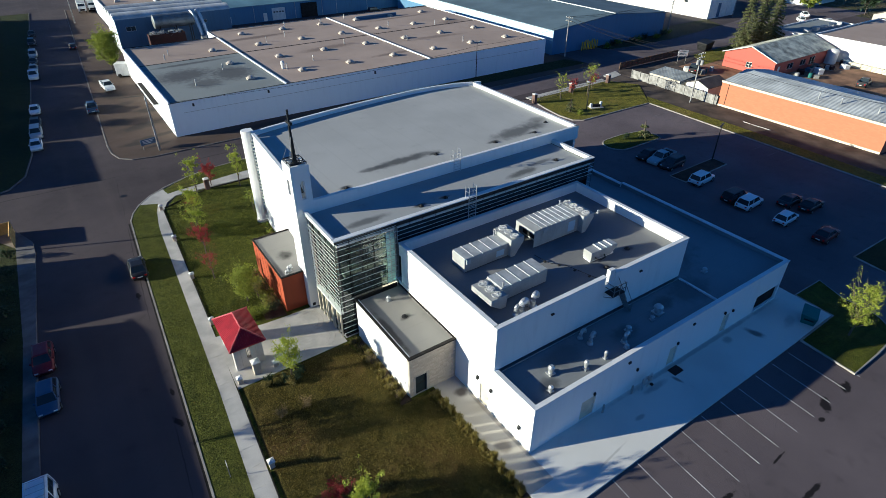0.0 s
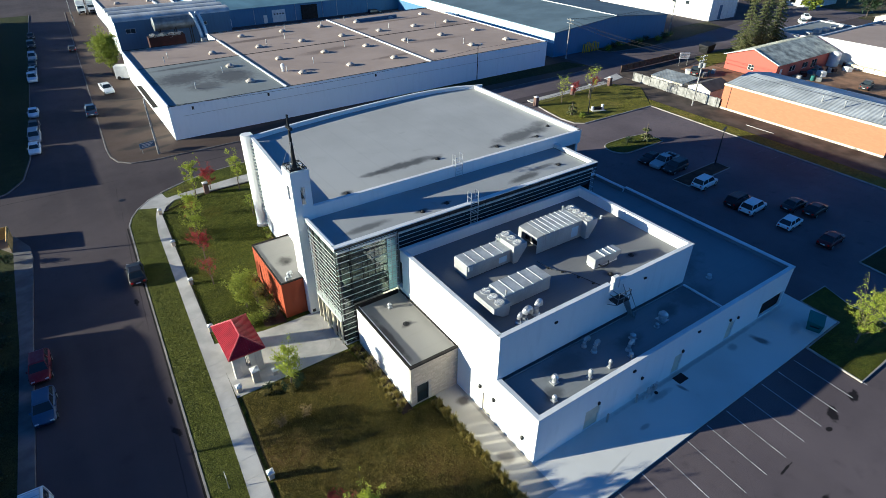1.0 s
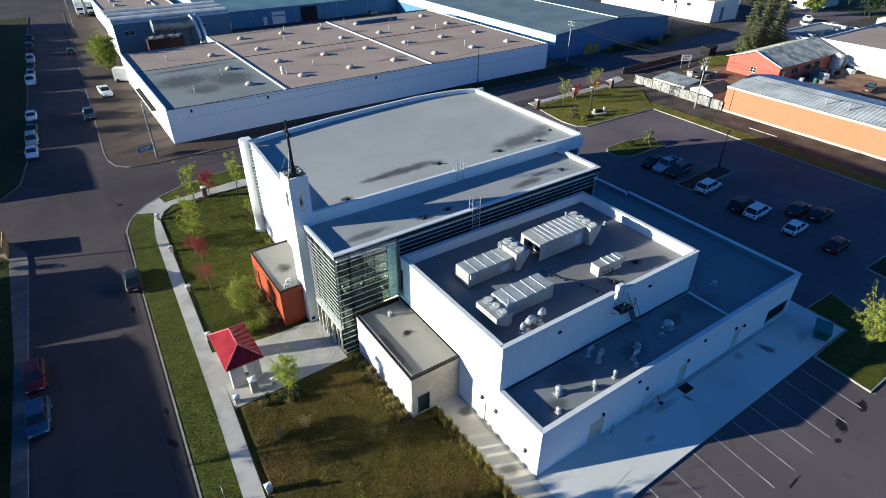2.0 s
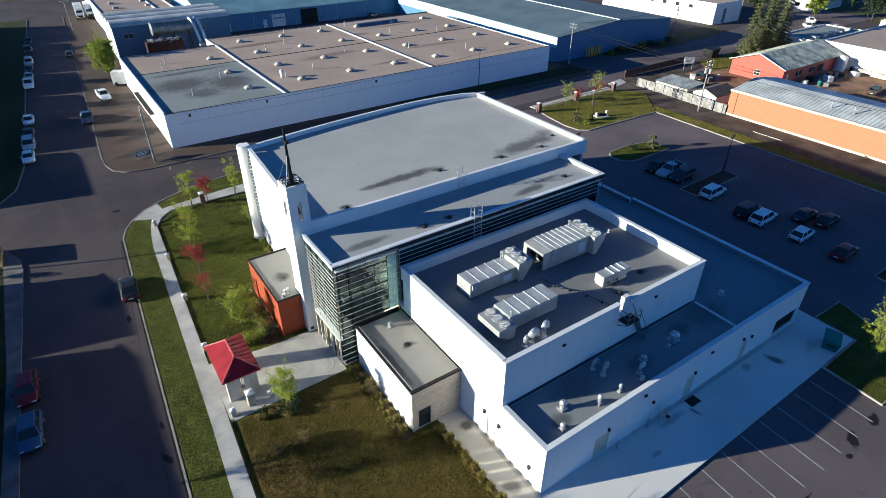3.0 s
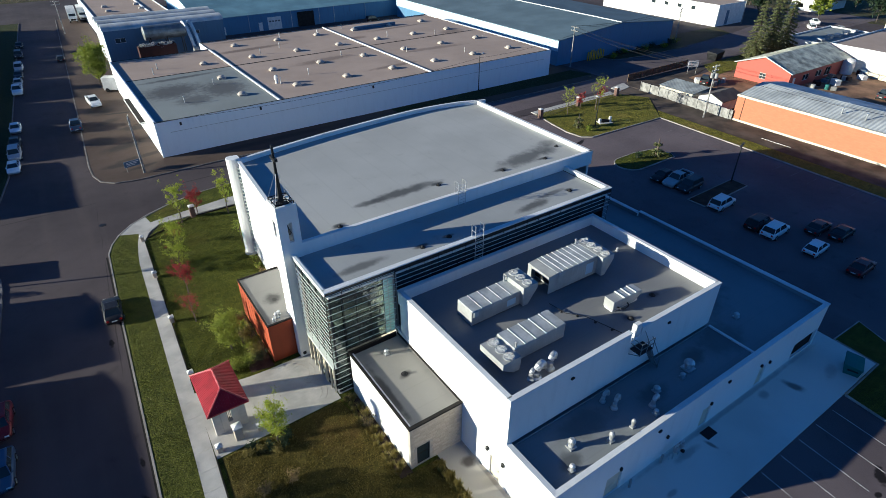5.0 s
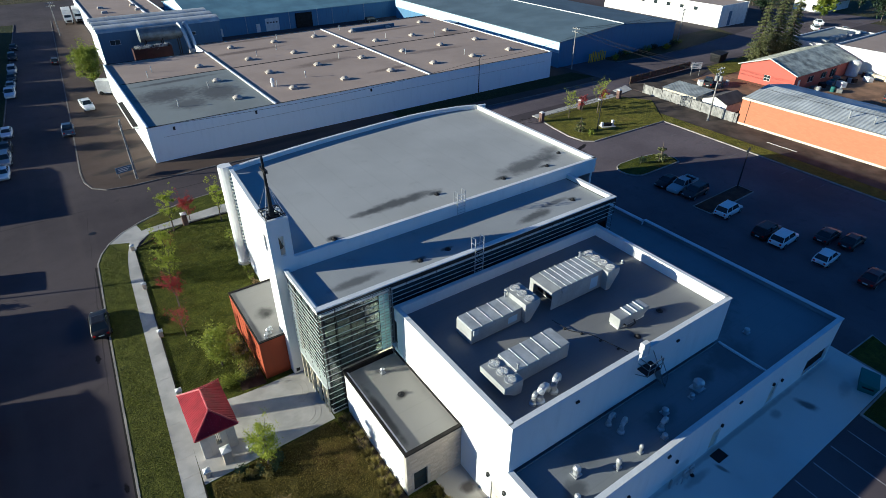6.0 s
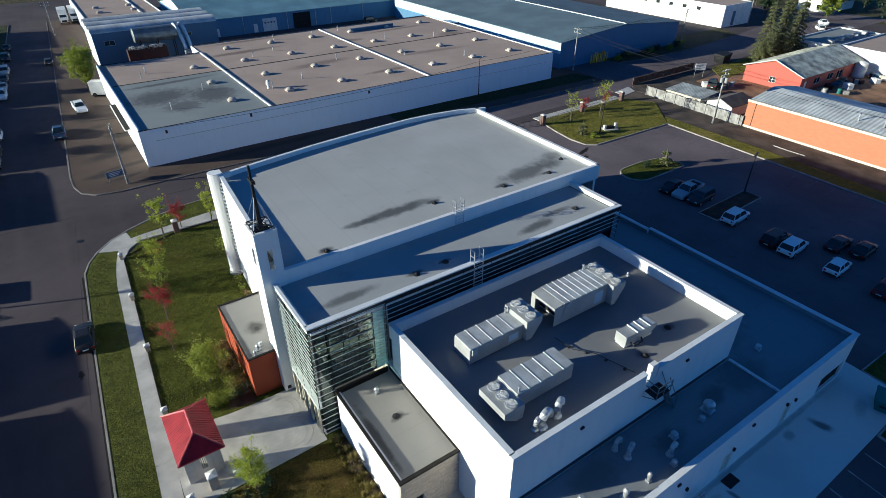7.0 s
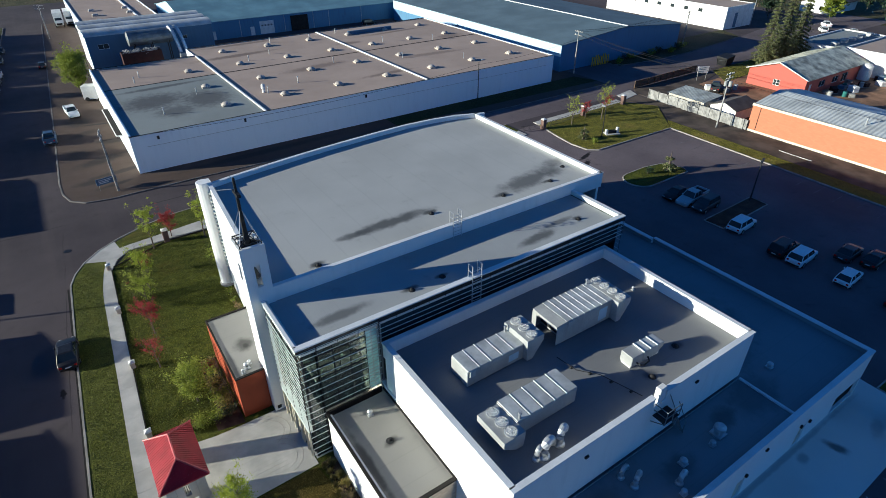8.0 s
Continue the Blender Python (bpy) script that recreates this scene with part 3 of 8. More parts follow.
def build_lawns():
    # the church's block: verge, sidewalk, lawn
    verge = [(east_kerb(-60), -60), (walk_left(-60), -60), (walk_left(20), 20), (walk_left(50), 50), (walk_left(54), 54), (-14.6, 56.4), (-16.6, 57.3)] + [(-17.75, 55.4), (-18.4, 53.4)]
    slab("grass_verge", verge, 0.12, M["verge"], "narrow strip of mown grass between kerb and sidewalk", "lawn")
    slab("grass_verge", [(-13.2, 60.3), (-12.9, 58.6), (-10.0, 59.3), (50.0, 61.0), (50.0, 64.6), (20, 64.7), (0, 64.5), (-5.9, 63.8), (-9.5, 62.6)], 0.12, M["lawn"], "strip of grass beside the cross street", "lawn")
    slab("corner_ramp", [(walk_left(54), 54), (walk_right(54), 54), (-13.5, 56.2), (-12.1, 57.6), (-12.1, 58.8), (-12.9, 58.6), (-13.2, 60.5), (-15.0, 59.4), (-16.6, 57.3), (-14.6, 56.4)], 0.125, M["concrete"], "pale concrete corner ramp at the crossing", "pavement")
    slab("lawn", [(walk_right(-60), -60), (-2.3, -60), (-2.3, 8.8), (1, 8.8), (1, 46), (29, 48.5), (29, 57.4), (-12.1, 57.4), (walk_right(54), 54)], 0.10, M["lawn"], "mown green lawn beside the church", "lawn")
    # the drier lawn between the plaza and the path lies a little higher
    slab("dry_lawn", [(walk_right(-60) + 0.1, -60), (-2.35, -60), (-2.35, 9.2), (-4.6, 9.2), (-5.9, 18.4), (-15.6, 18.2)], 0.108, M["dry_lawn"], "patchy spring lawn with dry brown turf", "lawn")
    slab("walkway", [(-12.1, 57.6), (28.9, 58.2), (50.0, 59.0), (50.0, 61.0), (-3.3, 60.0), (-12.1, 58.8)], 0.13, M["concrete"], "pale concrete sidewalk beside the cross street", "pavement")
    slab("plaza", [(-15.9, 18.3), (-5.75, 18.55), (-5.75, 25.1), (-8.9, 25.1), (-11.2, 25.2), (-15.7, 25.9)], 0.135, M["concrete"], "pale concrete entrance plaza with sawn joints", "pavement")
    # Thin arcs drawn in place of the facade's faint shadow streaks.
    bm = B()
    for cy in (20.6, 23.2):
        for r in (1.25, 1.7):
            pts = arc(-7.9, cy, r, -75, 75, 14)
            for a, b in zip(pts, pts[1:]):
                tube(bm, [(*a, 0.135), (*b, 0.135)], 0.016, 4)
    setting("plaza_joint", bm, M["mortar"], "thin curved lines on the plaza in place of facade shadows", "pavement")
    slab("path", [(-2.25, -2.6), (0, -2.6), (0, 9.5), (-2.25, 9.5)], 0.14, M["path"], "pale concrete path with round dark patches along the church wall", "pavement")
    slab("mulch_bed", [(-5.5, 9.2), (-4.5, 9.2), (-4.5, 18.5), (-5.5, 18.5)], 0.125, M["mulch"], "brown mulch bed along the wall", "flower bed")
    slab("mulch_bed", [(-2.7, -2.6), (-2.26, -2.6), (-2.26, 9.2), (-2.7, 9.2)], 0.125, M["mulch"], "brown mulch strip beside the path", "flower bed")
    slab("mulch_bed", [(-10.9, 25.6), (-8.9, 25.3), (-8.9, 34.0), (-10.2, 34.0), (-10.4, 27.2), (-10.9, 26.9)], 0.122, M["mulch"], "dark mulch bed with shrubs", "flower bed")
    # service apron and the island with a tree
    slab("apron", [(-2.25, -9.0), (-2.2, -4.95), (29.1, -4.72), (35.25, -4.62), (35.5, 0.9), (33.2, 0.9), (33.2, 0.0), (0, 0), (0, -2.6), (-2.25, -2.6)], 0.15, M["apron"], "pale concrete service apron along the back wall", "pavement")
    island = [(29.2, -4.85), (28.8, -9.7), (33.0, -9.7)] + arc(35.2, -5.6, 4.1, -75, 20, 8) + [(40.3, -1.0), (35.6, -0.9), (35.4, -4.75)]
    slab("island", island, 0.13, M["lawn"], "grassed parking island with a young tree", "lawn")
    kerb_line(island + island[:1], "pale concrete kerb round the parking island")
    isl2 = arc(51.6, 36.6, 2.3, 90, 270, 10) + [(59.6, 34.4), (60.2, 35.6), (58.8, 38.4), (55.4, 39.0)]
    slab("island", isl2, 0.13, M["lawn"], "small grassed island with shrubs in the lot", "lawn")
    kerb_line(isl2 + isl2[:1], "pale concrete kerb round the small island")
    isl3 = [(48.9, 21.7), (59.4, 22.1), (59.5, 24.6), (48.8, 24.3)]
    slab("island", isl3, 0.06, M["mulch"], "low bare island with a lamp in the lot", "island")
    kerb_line(isl3 + isl3[:1], "low kerb round the bare island", 0.15, 0.12)
    isl4 = [(48.3, -0.9), (47.9, -4.6), (62.0, -5.4), (62.0, -1.2)]
    slab("island", isl4, 0.12, M["shade_grass"], "grassed island at the end of a parking row", "lawn")
    kerb_line(isl4 + isl4[:1], "kerb round the end island")
    # the corner garden by the lot entrance
    garden = [(54.7, 60.2), (53.8, 56.0), (53.2, 51.6), (53.6, 48.6), (55.0, 47.5), (72.7, 47.2), (80.6, 56.0), (77.0, 61.6), (54.9, 61.2)]
    slab("garden_lawn", garden, 0.13, M["garden_grass"], "sunlit corner lawn beside the lot entrance", "lawn")
    kerb_line(garden[:6] + [(72.05, 29), (70.95, 4), (69.2, -40)], "long pale kerb round the lot edge", 0.22)
    slab("walkway", [(54.9, 61.2), (77.0, 61.6), (77.2, 63.3), (54.9, 62.8)], 0.13, M["concrete"], "concrete sidewalk behind the corner garden", "pavement")
    slab("grass_strip", [(69.3, -40), (72.6, -40), (75.4, 30), (75.6, 50.0), (72.9, 47.3), (72.15, 29), (71.05, 4)], 0.12, M["garden_grass"], "narrow grass strip along the lot edge", "lawn")
    slab("alley", [(72.6, -40), (82.9, -40), (82.9, 40), (83.2, 63), (78.2, 62), (80.8, 56.2), (75.6, 50.0), (75.4, 30)], 0.06, M["dark_soil"], "brown gravel alley behind the lot", "road")
    # kerbs of the church's block
    kerb_line([(east_kerb(y), y) for y in (-60, -20, 0, 20, 40)] + NE_CORNER)
    bm = B()
    prism(bm, [(east_kerb(-60) - 0.27, -60), (east_kerb(-60) - 0.08, -60), (east_kerb(53) - 0.08, 53), (east_kerb(53) - 0.24, 53)], 0.0, 0.009)
    setting("gutter", bm, M["gutter"], "dark dirty gutter strip along the kerb", "gutter")
    # warehouse side
    far = [(-16.0, 110.0), (-17.2, 82.0), (-17.1, 78.0), (-16.4, 75.2), (-14.8, 73.6), (-12.0, 73.0), (0, 73.2), (60, 71.6), (84, 71.6)]
    slab("yard", [(-11.4, 215)] + far + [(84, 84), (-4, 84), (-4, 215)], 0.10, M["yard_gravel"], "bare brown gravel yard and verge beside the warehouse", "yard")
    kerb_line([(-11.9, 215)] + far, "dull worn kerb round the gravel yard", 0.2, 0.13, "dark_concrete")
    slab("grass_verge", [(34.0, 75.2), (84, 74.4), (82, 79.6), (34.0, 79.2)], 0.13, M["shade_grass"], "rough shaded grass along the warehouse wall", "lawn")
    slab("grass_verge", [(98, 80.2), (109, 78.8), (123, 79.0), (150, 82.0), (154, 90), (125, 90), (125, 84.4), (97, 84.4)], 0.11, M["earth"], "rough dry grass in front of the blue building", "lawn")
    kerb_line([(97, 84.2), (97.3, 81.6), (98.4, 80.1), (109, 78.7), (123, 78.9), (150, 81.9)], "dull kerb along the far street", mat="dark_concrete")
    slab("yard", [(83.5, 40.0), (98, 40.0), (101, 60.4), (110, 63.0), (108, 66.3), (86, 66.3), (83.7, 63.5)], 0.05, M["dark_soil"], "dark trodden soil round the sheds", "yard")
    slab("alley_apron", [(78.9, 62.4), (83.3, 63.2), (84.6, 66.0), (79.4, 65.0)], 0.075, M["concrete"], "pale concrete apron at the alley mouth", "pavement")
    slab("yard", [(100, 60.5), (138, 62.0), (150, 70), (170, 60), (170, -20), (97.4, -20), (97.4, 52)], 0.07, M["dirt"], "brown dirt yard round the red barn", "yard")
    slab("grass_verge", [(106, 58.0), (136, 60.0), (136, 66.0), (112, 65.0)], 0.11, M["garden_grass"], "dry grass below the spruces", "lawn")
    # west side of the street, its grass and concrete darkened as in shade
    wl = [(west_kerb(y), y) for y in (-60, 10, 35)] + [(-28.65, 52.0), (-28.8, 54.6), (-30.1, 58.0), (-32.6, 59.6), (-70, 60.5)]
    slab("west_walk", [(x, y) for x, y in wl[:-1]] + [(-34.0, 58.4), (-32.0, 56.6), (-30.4, 54.0)] + [(west_kerb(y) - 1.0, y) for y in (35, 10, -60)], 0.13, M["dark_concrete"], "dull grey concrete sidewalk in shade", "pavement")
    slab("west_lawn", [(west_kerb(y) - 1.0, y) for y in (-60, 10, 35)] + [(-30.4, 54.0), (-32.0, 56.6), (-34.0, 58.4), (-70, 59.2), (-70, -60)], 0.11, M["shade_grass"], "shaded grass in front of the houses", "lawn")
    kerb_line(wl, "grey kerb darkened as in shade", mat="dark_concrete")
    wn = [(-70, 70.2), (-33.5, 70.4), (-30.6, 72.0), (-28.6, 75.6), (west_kerb(84), 84), (west_kerb(215), 215)]
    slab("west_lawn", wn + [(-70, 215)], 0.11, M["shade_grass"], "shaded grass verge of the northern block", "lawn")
    kerb_line(wn, "grey kerb darkened as in shade", mat="dark_concrete")


def build_sidewalk():
    """The long sidewalk as single panels."""
    y, k = -60.0, 0
    bm = B()
    root = setting("sidewalk", bm, M["concrete"], "pale concrete sidewalk of cast panels", "pavement")
    while y < 54.0:
        y1 = min(y + 1.85, 54.0)
        bm = B()
        g = 0.006
        prism(bm, [(walk_left(y), y + g), (walk_right(y), y + g), (walk_right(y1), y1 - g), (walk_left(y1), y1 - g)], 0.0, 0.13 + 0.002 * math.sin(k * 2.1))
        part("panel", bm, M["concrete"], root)
        y, k = y1, k + 1


def build_lines():
    bm0 = B()
    box(bm0, -0.04, 0.04, -5.1, 0.0, 0.008, 0.012)
    me = mesh_of(bm0, "stall_line", M["line_paint"])
    k = 0
    x = 0.9
    root = None
    for k in range(12):
        ob = new("stall_line", me)
        ob.matrix_basis = pose(x, -5.0, 0, 0, 0, -4.2)
        tagged(ob, "thin worn white line between parking stalls", "line", "stall lines", "structure")
        x += 2.58
    bm1 = B()
    box(bm1, -2.6, 2.6, -0.04, 0.04, 0.008, 0.012)
    me = mesh_of(bm1, "stall_line", M["shaded_line"])
    for k in range(16):
        ob = new("stall_line", me)
        ob.matrix_basis = pose(70.0, 42.0 - 2.7 * k, 0)
        tagged(ob, "faint white line between parking stalls in shade", "line", "lot lines", "structure")


def build_pavers():
    """Rows of narrow pavers on the plaza."""
    bm = B()
    soft_box(bm, -3.2, 3.2, 0.008, 0.352, 0.12, 0.139, 0.004)
    me = mesh_of(bm, "paver", M["concrete"])
    root = bpy.data.objects["plaza"]
    for k in range(18):
        piece("paver", me, root, pose(-9.05, 18.65 + 0.36 * k, 0.0))


build_ground()
build_lawns()
build_pavers()
build_sidewalk()
build_lines()

# ---- the church ----


def ring_cap(name, poly, z, w, mat, parent, label="", h=0.09, over=0.05):
    """A metal coping round a parapet, one part a side."""
    n = len(poly)
    for k in range(n):
        p, q = Vector(poly[k]), Vector(poly[(k + 1) % n])
        d = (q - p).normalized()
        nrm = Vector((-d.y, d.x))
        a, b = p - nrm * over, q - nrm * over
        c, e = q + nrm * (w + over) - d * (w + over), p + nrm * (w + over) + d * (w + over)
        a, b = a - d * over, b + d * over
        bm = B()
        lo = [bm.verts.new((v.x, v.y, z - h)) for v in (a, b, c, e)]
        hi = [bm.verts.new((v.x, v.y, z + (0.02 if j < 2 else 0.0))) for j, v in enumerate((a, b, c, e))]
        skin(bm, [lo, hi])
        part(name, bm, mat, parent, label)


def window(parent, p, q, z0, z1, inset=0.14, cols=1, rows=1, frame="louver", pane="dark_glass", bar=0.06, label=""):
    """A framed window in a wall hole from p to q: frame bars and single panes."""
    p, q = Vector(p), Vector(q)
    d = (q - p).normalized()
    nrm = Vector((-d.y, d.x))
    L = (q - p).length
    o = p + nrm * inset

    def bar_box(bm, u0, u1, v0, v1, t0, t1):
        pts = [o + d * u0 + nrm * t0, o + d * u1 + nrm * t0, o + d * u1 + nrm * t1, o + d * u0 + nrm * t1]
        prism(bm, [tuple(v) for v in pts], v0, v1)
    bm = B()
    bar_box(bm, 0, L, z0, z0 + bar, 0, 0.08)
    bar_box(bm, 0, L, z1 - bar, z1, 0, 0.08)
    for k in range(cols + 1):
        u = (L - bar) * k / cols
        bar_box(bm, u, u + bar, z0 + bar, z1 - bar, 0.002, 0.078)
    for k in range(1, rows):
        v = z0 + (z1 - z0) * k / rows
        bar_box(bm, 0, L, v - bar / 2, v + bar / 2, 0.004, 0.07)
    win = part("window", bm, M[frame], parent, label)
    for i in range(cols):
        for j in range(rows):
            bm = B()
            u0, u1 = (L - bar) * i / cols + bar, (L - bar) * (i + 1) / cols
            v0, v1 = z0 + (z1 - z0) * j / rows, z0 + (z1 - z0) * (j + 1) / rows
            bar_box(bm, u0 - 0.01, u1 + 0.01, v0 + 0.02, v1 - 0.02, 0.03, 0.045)
            g = part("pane", bm, M[pane], win)
            if pane != "dark_glass":
                g.visible_shadow = False
    return win


def door_leaf(parent, p, q, z0, z1, mat, inset=0.1, label=""):
    p, q = Vector(p), Vector(q)
    d = (q - p).normalized()
    nrm = Vector((-d.y, d.x))

    def rect(bm, u0, u1, v0, v1, t0, t1):
        pts = [p + d * u0 + nrm * t0, p + d * u1 + nrm * t0, p + d * u1 + nrm * t1, p + d * u0 + nrm * t1]
        prism(bm, [tuple(v) for v in pts], v0, v1)
    L = (q - p).length
    bm = B()
    rect(bm, 0, L, z0, z1, inset, inset + 0.05)
    rect(bm, 0.12, L - 0.12, z0 + 0.2, z0 + 0.9, inset - 0.012, inset)
    rect(bm, 0.12, L - 0.12, z0 + 1.0, z1 - 0.15, inset - 0.012, inset)
    leaf = part("door", bm, mat, parent, label)
    bm = B()
    rect(bm, L - 0.16, L - 0.1, z0 + 0.95, z0 + 1.1, inset - 0.07, inset - 0.01)
    part("door_handle", bm, M["metal"], leaf)
    return leaf


HALL_BACK = [(29.85, 45.65), (28.9, 46.0), (26.3, 46.9), (23.0, 47.4), (19.5, 47.55), (15.5, 47.3), (11.0, 46.9), (6.5, 46.4), (2.0, 45.7), (-2.0, 45.0), (-4.2, 44.5)]


def build_church():
    ch = thing("church", pose(0, 0, 0), "white stucco church with stepped flat roofs, glazed entrance and slim tower", "church")
    W = M["stucco"]

    def wall(p, q, z0, z1, holes=(), mat=W, thick=0.3, label=""):
        bm = B()
        wall_run(bm, p, q, z0, z1, thick, holes)
        return part("wall", bm, mat, ch, label)

    def deck(poly, z, mat, label=""):
        bm = B()
        prism(bm, poly, z - 0.25, z)
        return part("roof", bm, mat, ch, label)

    # low service block; the front faces the apron
    XR, XJ, YB = 33.2, 33.2, 25.6
    doors = [(5.1, 6.7, 0.15, 2.3), (15.75, 16.8, 0.15, 2.3), (23.5, 24.5, 0.15, 2.3)]
    canopy_hole = (29.1, 32.95, 0.3, 2.05)
    wall((0, 0), (XR, 0), 0, 4.72, doors + [canopy_hole])
    wall((XR, 0.3), (XR, 20.6), 0, 4.72)
    wall((XR - 0.35, 20.6), (XR - 0.35, YB - 0.3), 0, 4.72)
    wall((XR - 0.35, YB), (28.97, YB), 0, 4.72)
    wall((0, 18.6), (0, 0.3), 0, 4.72, [(12.5, 13.55, 0.15, 2.2)])
    deck([(0.3, 0.3), (XR - 0.3, 0.3), (XR - 0.3, 20.6), (XR - 0.66, 20.6), (XR - 0.66, YB - 0.3), (0.3, YB - 0.3)], 4.3, M["grey_roof"], "dark grey membrane roof with vents")
    ring_cap("parapet_cap", [(0, 0), (XR, 0), (XR, 20.6), (XR - 0.35, 20.6), (XR - 0.35, YB), (0, YB)], 4.8, 0.3, M["cap"], ch)
    for d in ((0.3, XR - 0.3, 0.302, 0.33, 4.3, 4.7), (XR - 0.33, XR - 0.302, 0.33, 20.6, 4.3, 4.7), (0.302, 0.33, 0.33, 4.5, 4.3, 4.7), (XR - 0.69, XR - 0.662, 20.6, YB - 0.33, 4.3, 4.7), (24.8, XR - 0.69, YB - 0.33, YB - 0.302, 4.3, 4.7)):
        boxpart("roof_upstand", d, M["grey_roof"], ch, "grey membrane turned up the parapet")
    boxpart("roof_divider", (22.2, 22.38, 0.34, 4.5, 4.3, 4.44), M["cap"], ch, "low white curb across the roof")
    for (u0, u1, v0, v1), m in zip(doors, ("cream", "cream", "cream")):
        door_leaf(ch, (u0, 0), (u1, 0), v0, v1, M["cream"], 0.12, "plain pale beige steel door")
    # recessed dock with its dark roller door
    boxpart("garage_door", (29.1, 32.95, 0.2, 0.298, 0.3, 2.05), M["dark_trim"], ch, "dark roller door in a recess")
    door_leaf(ch, (0, 6.1), (0, 5.05), 0.15, 2.2, M["cream"], 0.1, "cream steel side door")
    for x, z in ((6.35, 2.5), (11.4, 2.25), (16.6, 2.45), (23.4, 2.65), (24.8, 2.3)):
        bm = B()
        soft_box(bm, x - 0.1, x + 0.1, -0.16, 0.0, z, z + 0.24, 0.03)
        part("wall_lamp", bm, M["dark_metal"], ch, "small dark wall lamp")
    for y in (1.3, 4.7, 6.4):
        bm = B()
        soft_box(bm, -0.18, 0.0, y - 0.12, y + 0.12, 1.6 if y < 2 else 2.45, 1.9 if y < 2 else 2.75, 0.04)
        part("wall_lamp", bm, M["dark_metal"], ch, "small dark wall lamp")
    for x in (10.1, 18.4):
        boxpart("scupper", (x - 0.14, x + 0.14, -0.12, 0.0, 3.75, 3.92), M["dark_metal"], ch, "dark roof drain spout")

    # upper block
    wall((0, 4.56), (22.1, 4.56), 4.72, 8.85, [(11.3, 12.5, 8.1, 8.86)])
    wall((22.1, 4.86), (22.1, 18.1), 4.3, 8.85)
    wall((22.1, 18.4), (0, 18.4), 7.6, 8.85)
    wall((0, 18.1), (0, 4.86), 4.72, 8.85)
    deck([(0.3, 4.86), (21.8, 4.86), (21.8, 18.1), (0.3, 18.1)], 7.9, M["upper_roof"], "dark grey flat roof carrying air units")
    for a, b, c, d in ((0, 11.3, 4.56, 4.86), (12.5, 22.1, 4.56, 4.86), (0, 22.1, 18.1, 18.4), (0, 0.3, 4.86, 18.1), (21.8, 22.1, 4.86, 18.1)):
        bm = B()
        box(bm, a - 0.04, b + 0.04, c - 0.04, d + 0.04, 8.83, 8.93)
        part("parapet_cap", bm, M["cap"], ch)
    for x in (5.5, 15.8):
        boxpart("scupper", (x - 0.14, x + 0.14, 4.44, 4.56, 7.7, 7.85), M["dark_metal"], ch, "dark roof drain spout")
    # roof of a counter-flashing between upper wall and low roof
    boxpart("flashing", (0.0, 22.2, 4.50, 4.555, 4.3, 4.4), M["hvac"], ch)

    # small stone-fronted block
    wall((-4.5, 9.51), (0, 9.51), 0, 4.28, [(0.55, 1.65, 0.12, 2.1)], M["mortar"])
    wall((-4.5, 18.6), (-4.5, 9.81), 0, 4.28, [])
    deck([(-4.2, 9.8), (0, 9.8), (0, 18.6), (-4.2, 18.6)], 4.1, M["tan_roof"], "grey flat roof with a dirt stain")
    for a, b, c, d in ((-4.56, 0.0, 9.45, 9.72), (-4.56, -4.36, 9.72, 18.7), (-0.1, 0.0, 9.72, 18.7)):
        bm = B()
        box(bm, a, b, c, d, 4.26, 4.4)
        part("parapet_cap", bm, M["dark_trim"], ch, "dark brown metal coping")
    window(ch, (-3.95, 9.51), (-2.85, 9.51), 0.12, 2.1, 0.12, 1, 2, "dark_trim")

    # glazed middle block
    X0, X1, Y0, Y1, ZT = -5.85, 24.77, 18.8, 25.0, 10.87
    deck([(X0 + 0.3, Y0 + 0.3), (X1 - 0.3, Y0 + 0.3), (X1 - 0.3, Y1), (X0 + 0.3, Y1)], 10.42, M["mid_roof"], "grey roof of the glazed entrance block")
    for p, q in (((X0, Y0), (X1, Y0)), ((X1, Y0 + 0.35), (X1, Y1)), ((X0, Y1), (X0, Y0 + 0.35))):
        bm = B()
        wall_run(bm, p, q, 10.4, 10.77, 0.35)
        part("fascia", bm, M["louver"], ch, "pale metal fascia")
    boxpart("fascia_panel", (X0 + 0.02, X1 - 0.02, Y0 - 0.02, Y0 - 0.003, 10.4, 10.765), M["dark_metal"], ch, "dark recessed panel below the coping")
    boxpart("fascia_panel", (X1 + 0.003, X1 + 0.02, Y0 + 0.02, Y1, 10.4, 10.765), M["dark_metal"], ch)
    for a, b, c, d in ((X0, X1, Y0, Y0 + 0.35), (X0, X0 + 0.14, Y0 + 0.35, Y1), (X1 - 0.35, X1, Y0 + 0.35, Y1)):
        bm = B()
        box(bm, a - 0.05, b + 0.05, c - 0.05, d + (0.05 if d < Y1 else 0), 10.77, ZT)
        part("parapet_cap", bm, M["cap"], ch)
    # inside: floor, galleries and back wall seen through the glazing
    boxpart("inner_floor", (X0 + 0.2, 0.0, Y0 + 0.2, Y1, 0.0, 0.16), M["concrete"], ch)
    boxpart("inner_wall", (X0 + 0.3, X1, Y1 - 0.3, Y1 - 0.02, 0.16, 10.2), M["inner_wall"], ch, "beige interior wall")
    boxpart("inner_wall", (0.0, 0.25, Y0 + 0.12, Y1 - 0.3, 0.16, 10.15), M["inner_wall"], ch, "beige interior wall")
    boxpart("inner_ceiling", (X0 + 0.3, X1 - 0.3, Y0 + 0.2, Y1 - 0.3, 10.0, 10.16), M["white"], ch)
    boxpart("gallery", (-4.0, 0.0, 21.6, Y1 - 0.3, 4.6, 4.9), M["inner_wall"], ch)
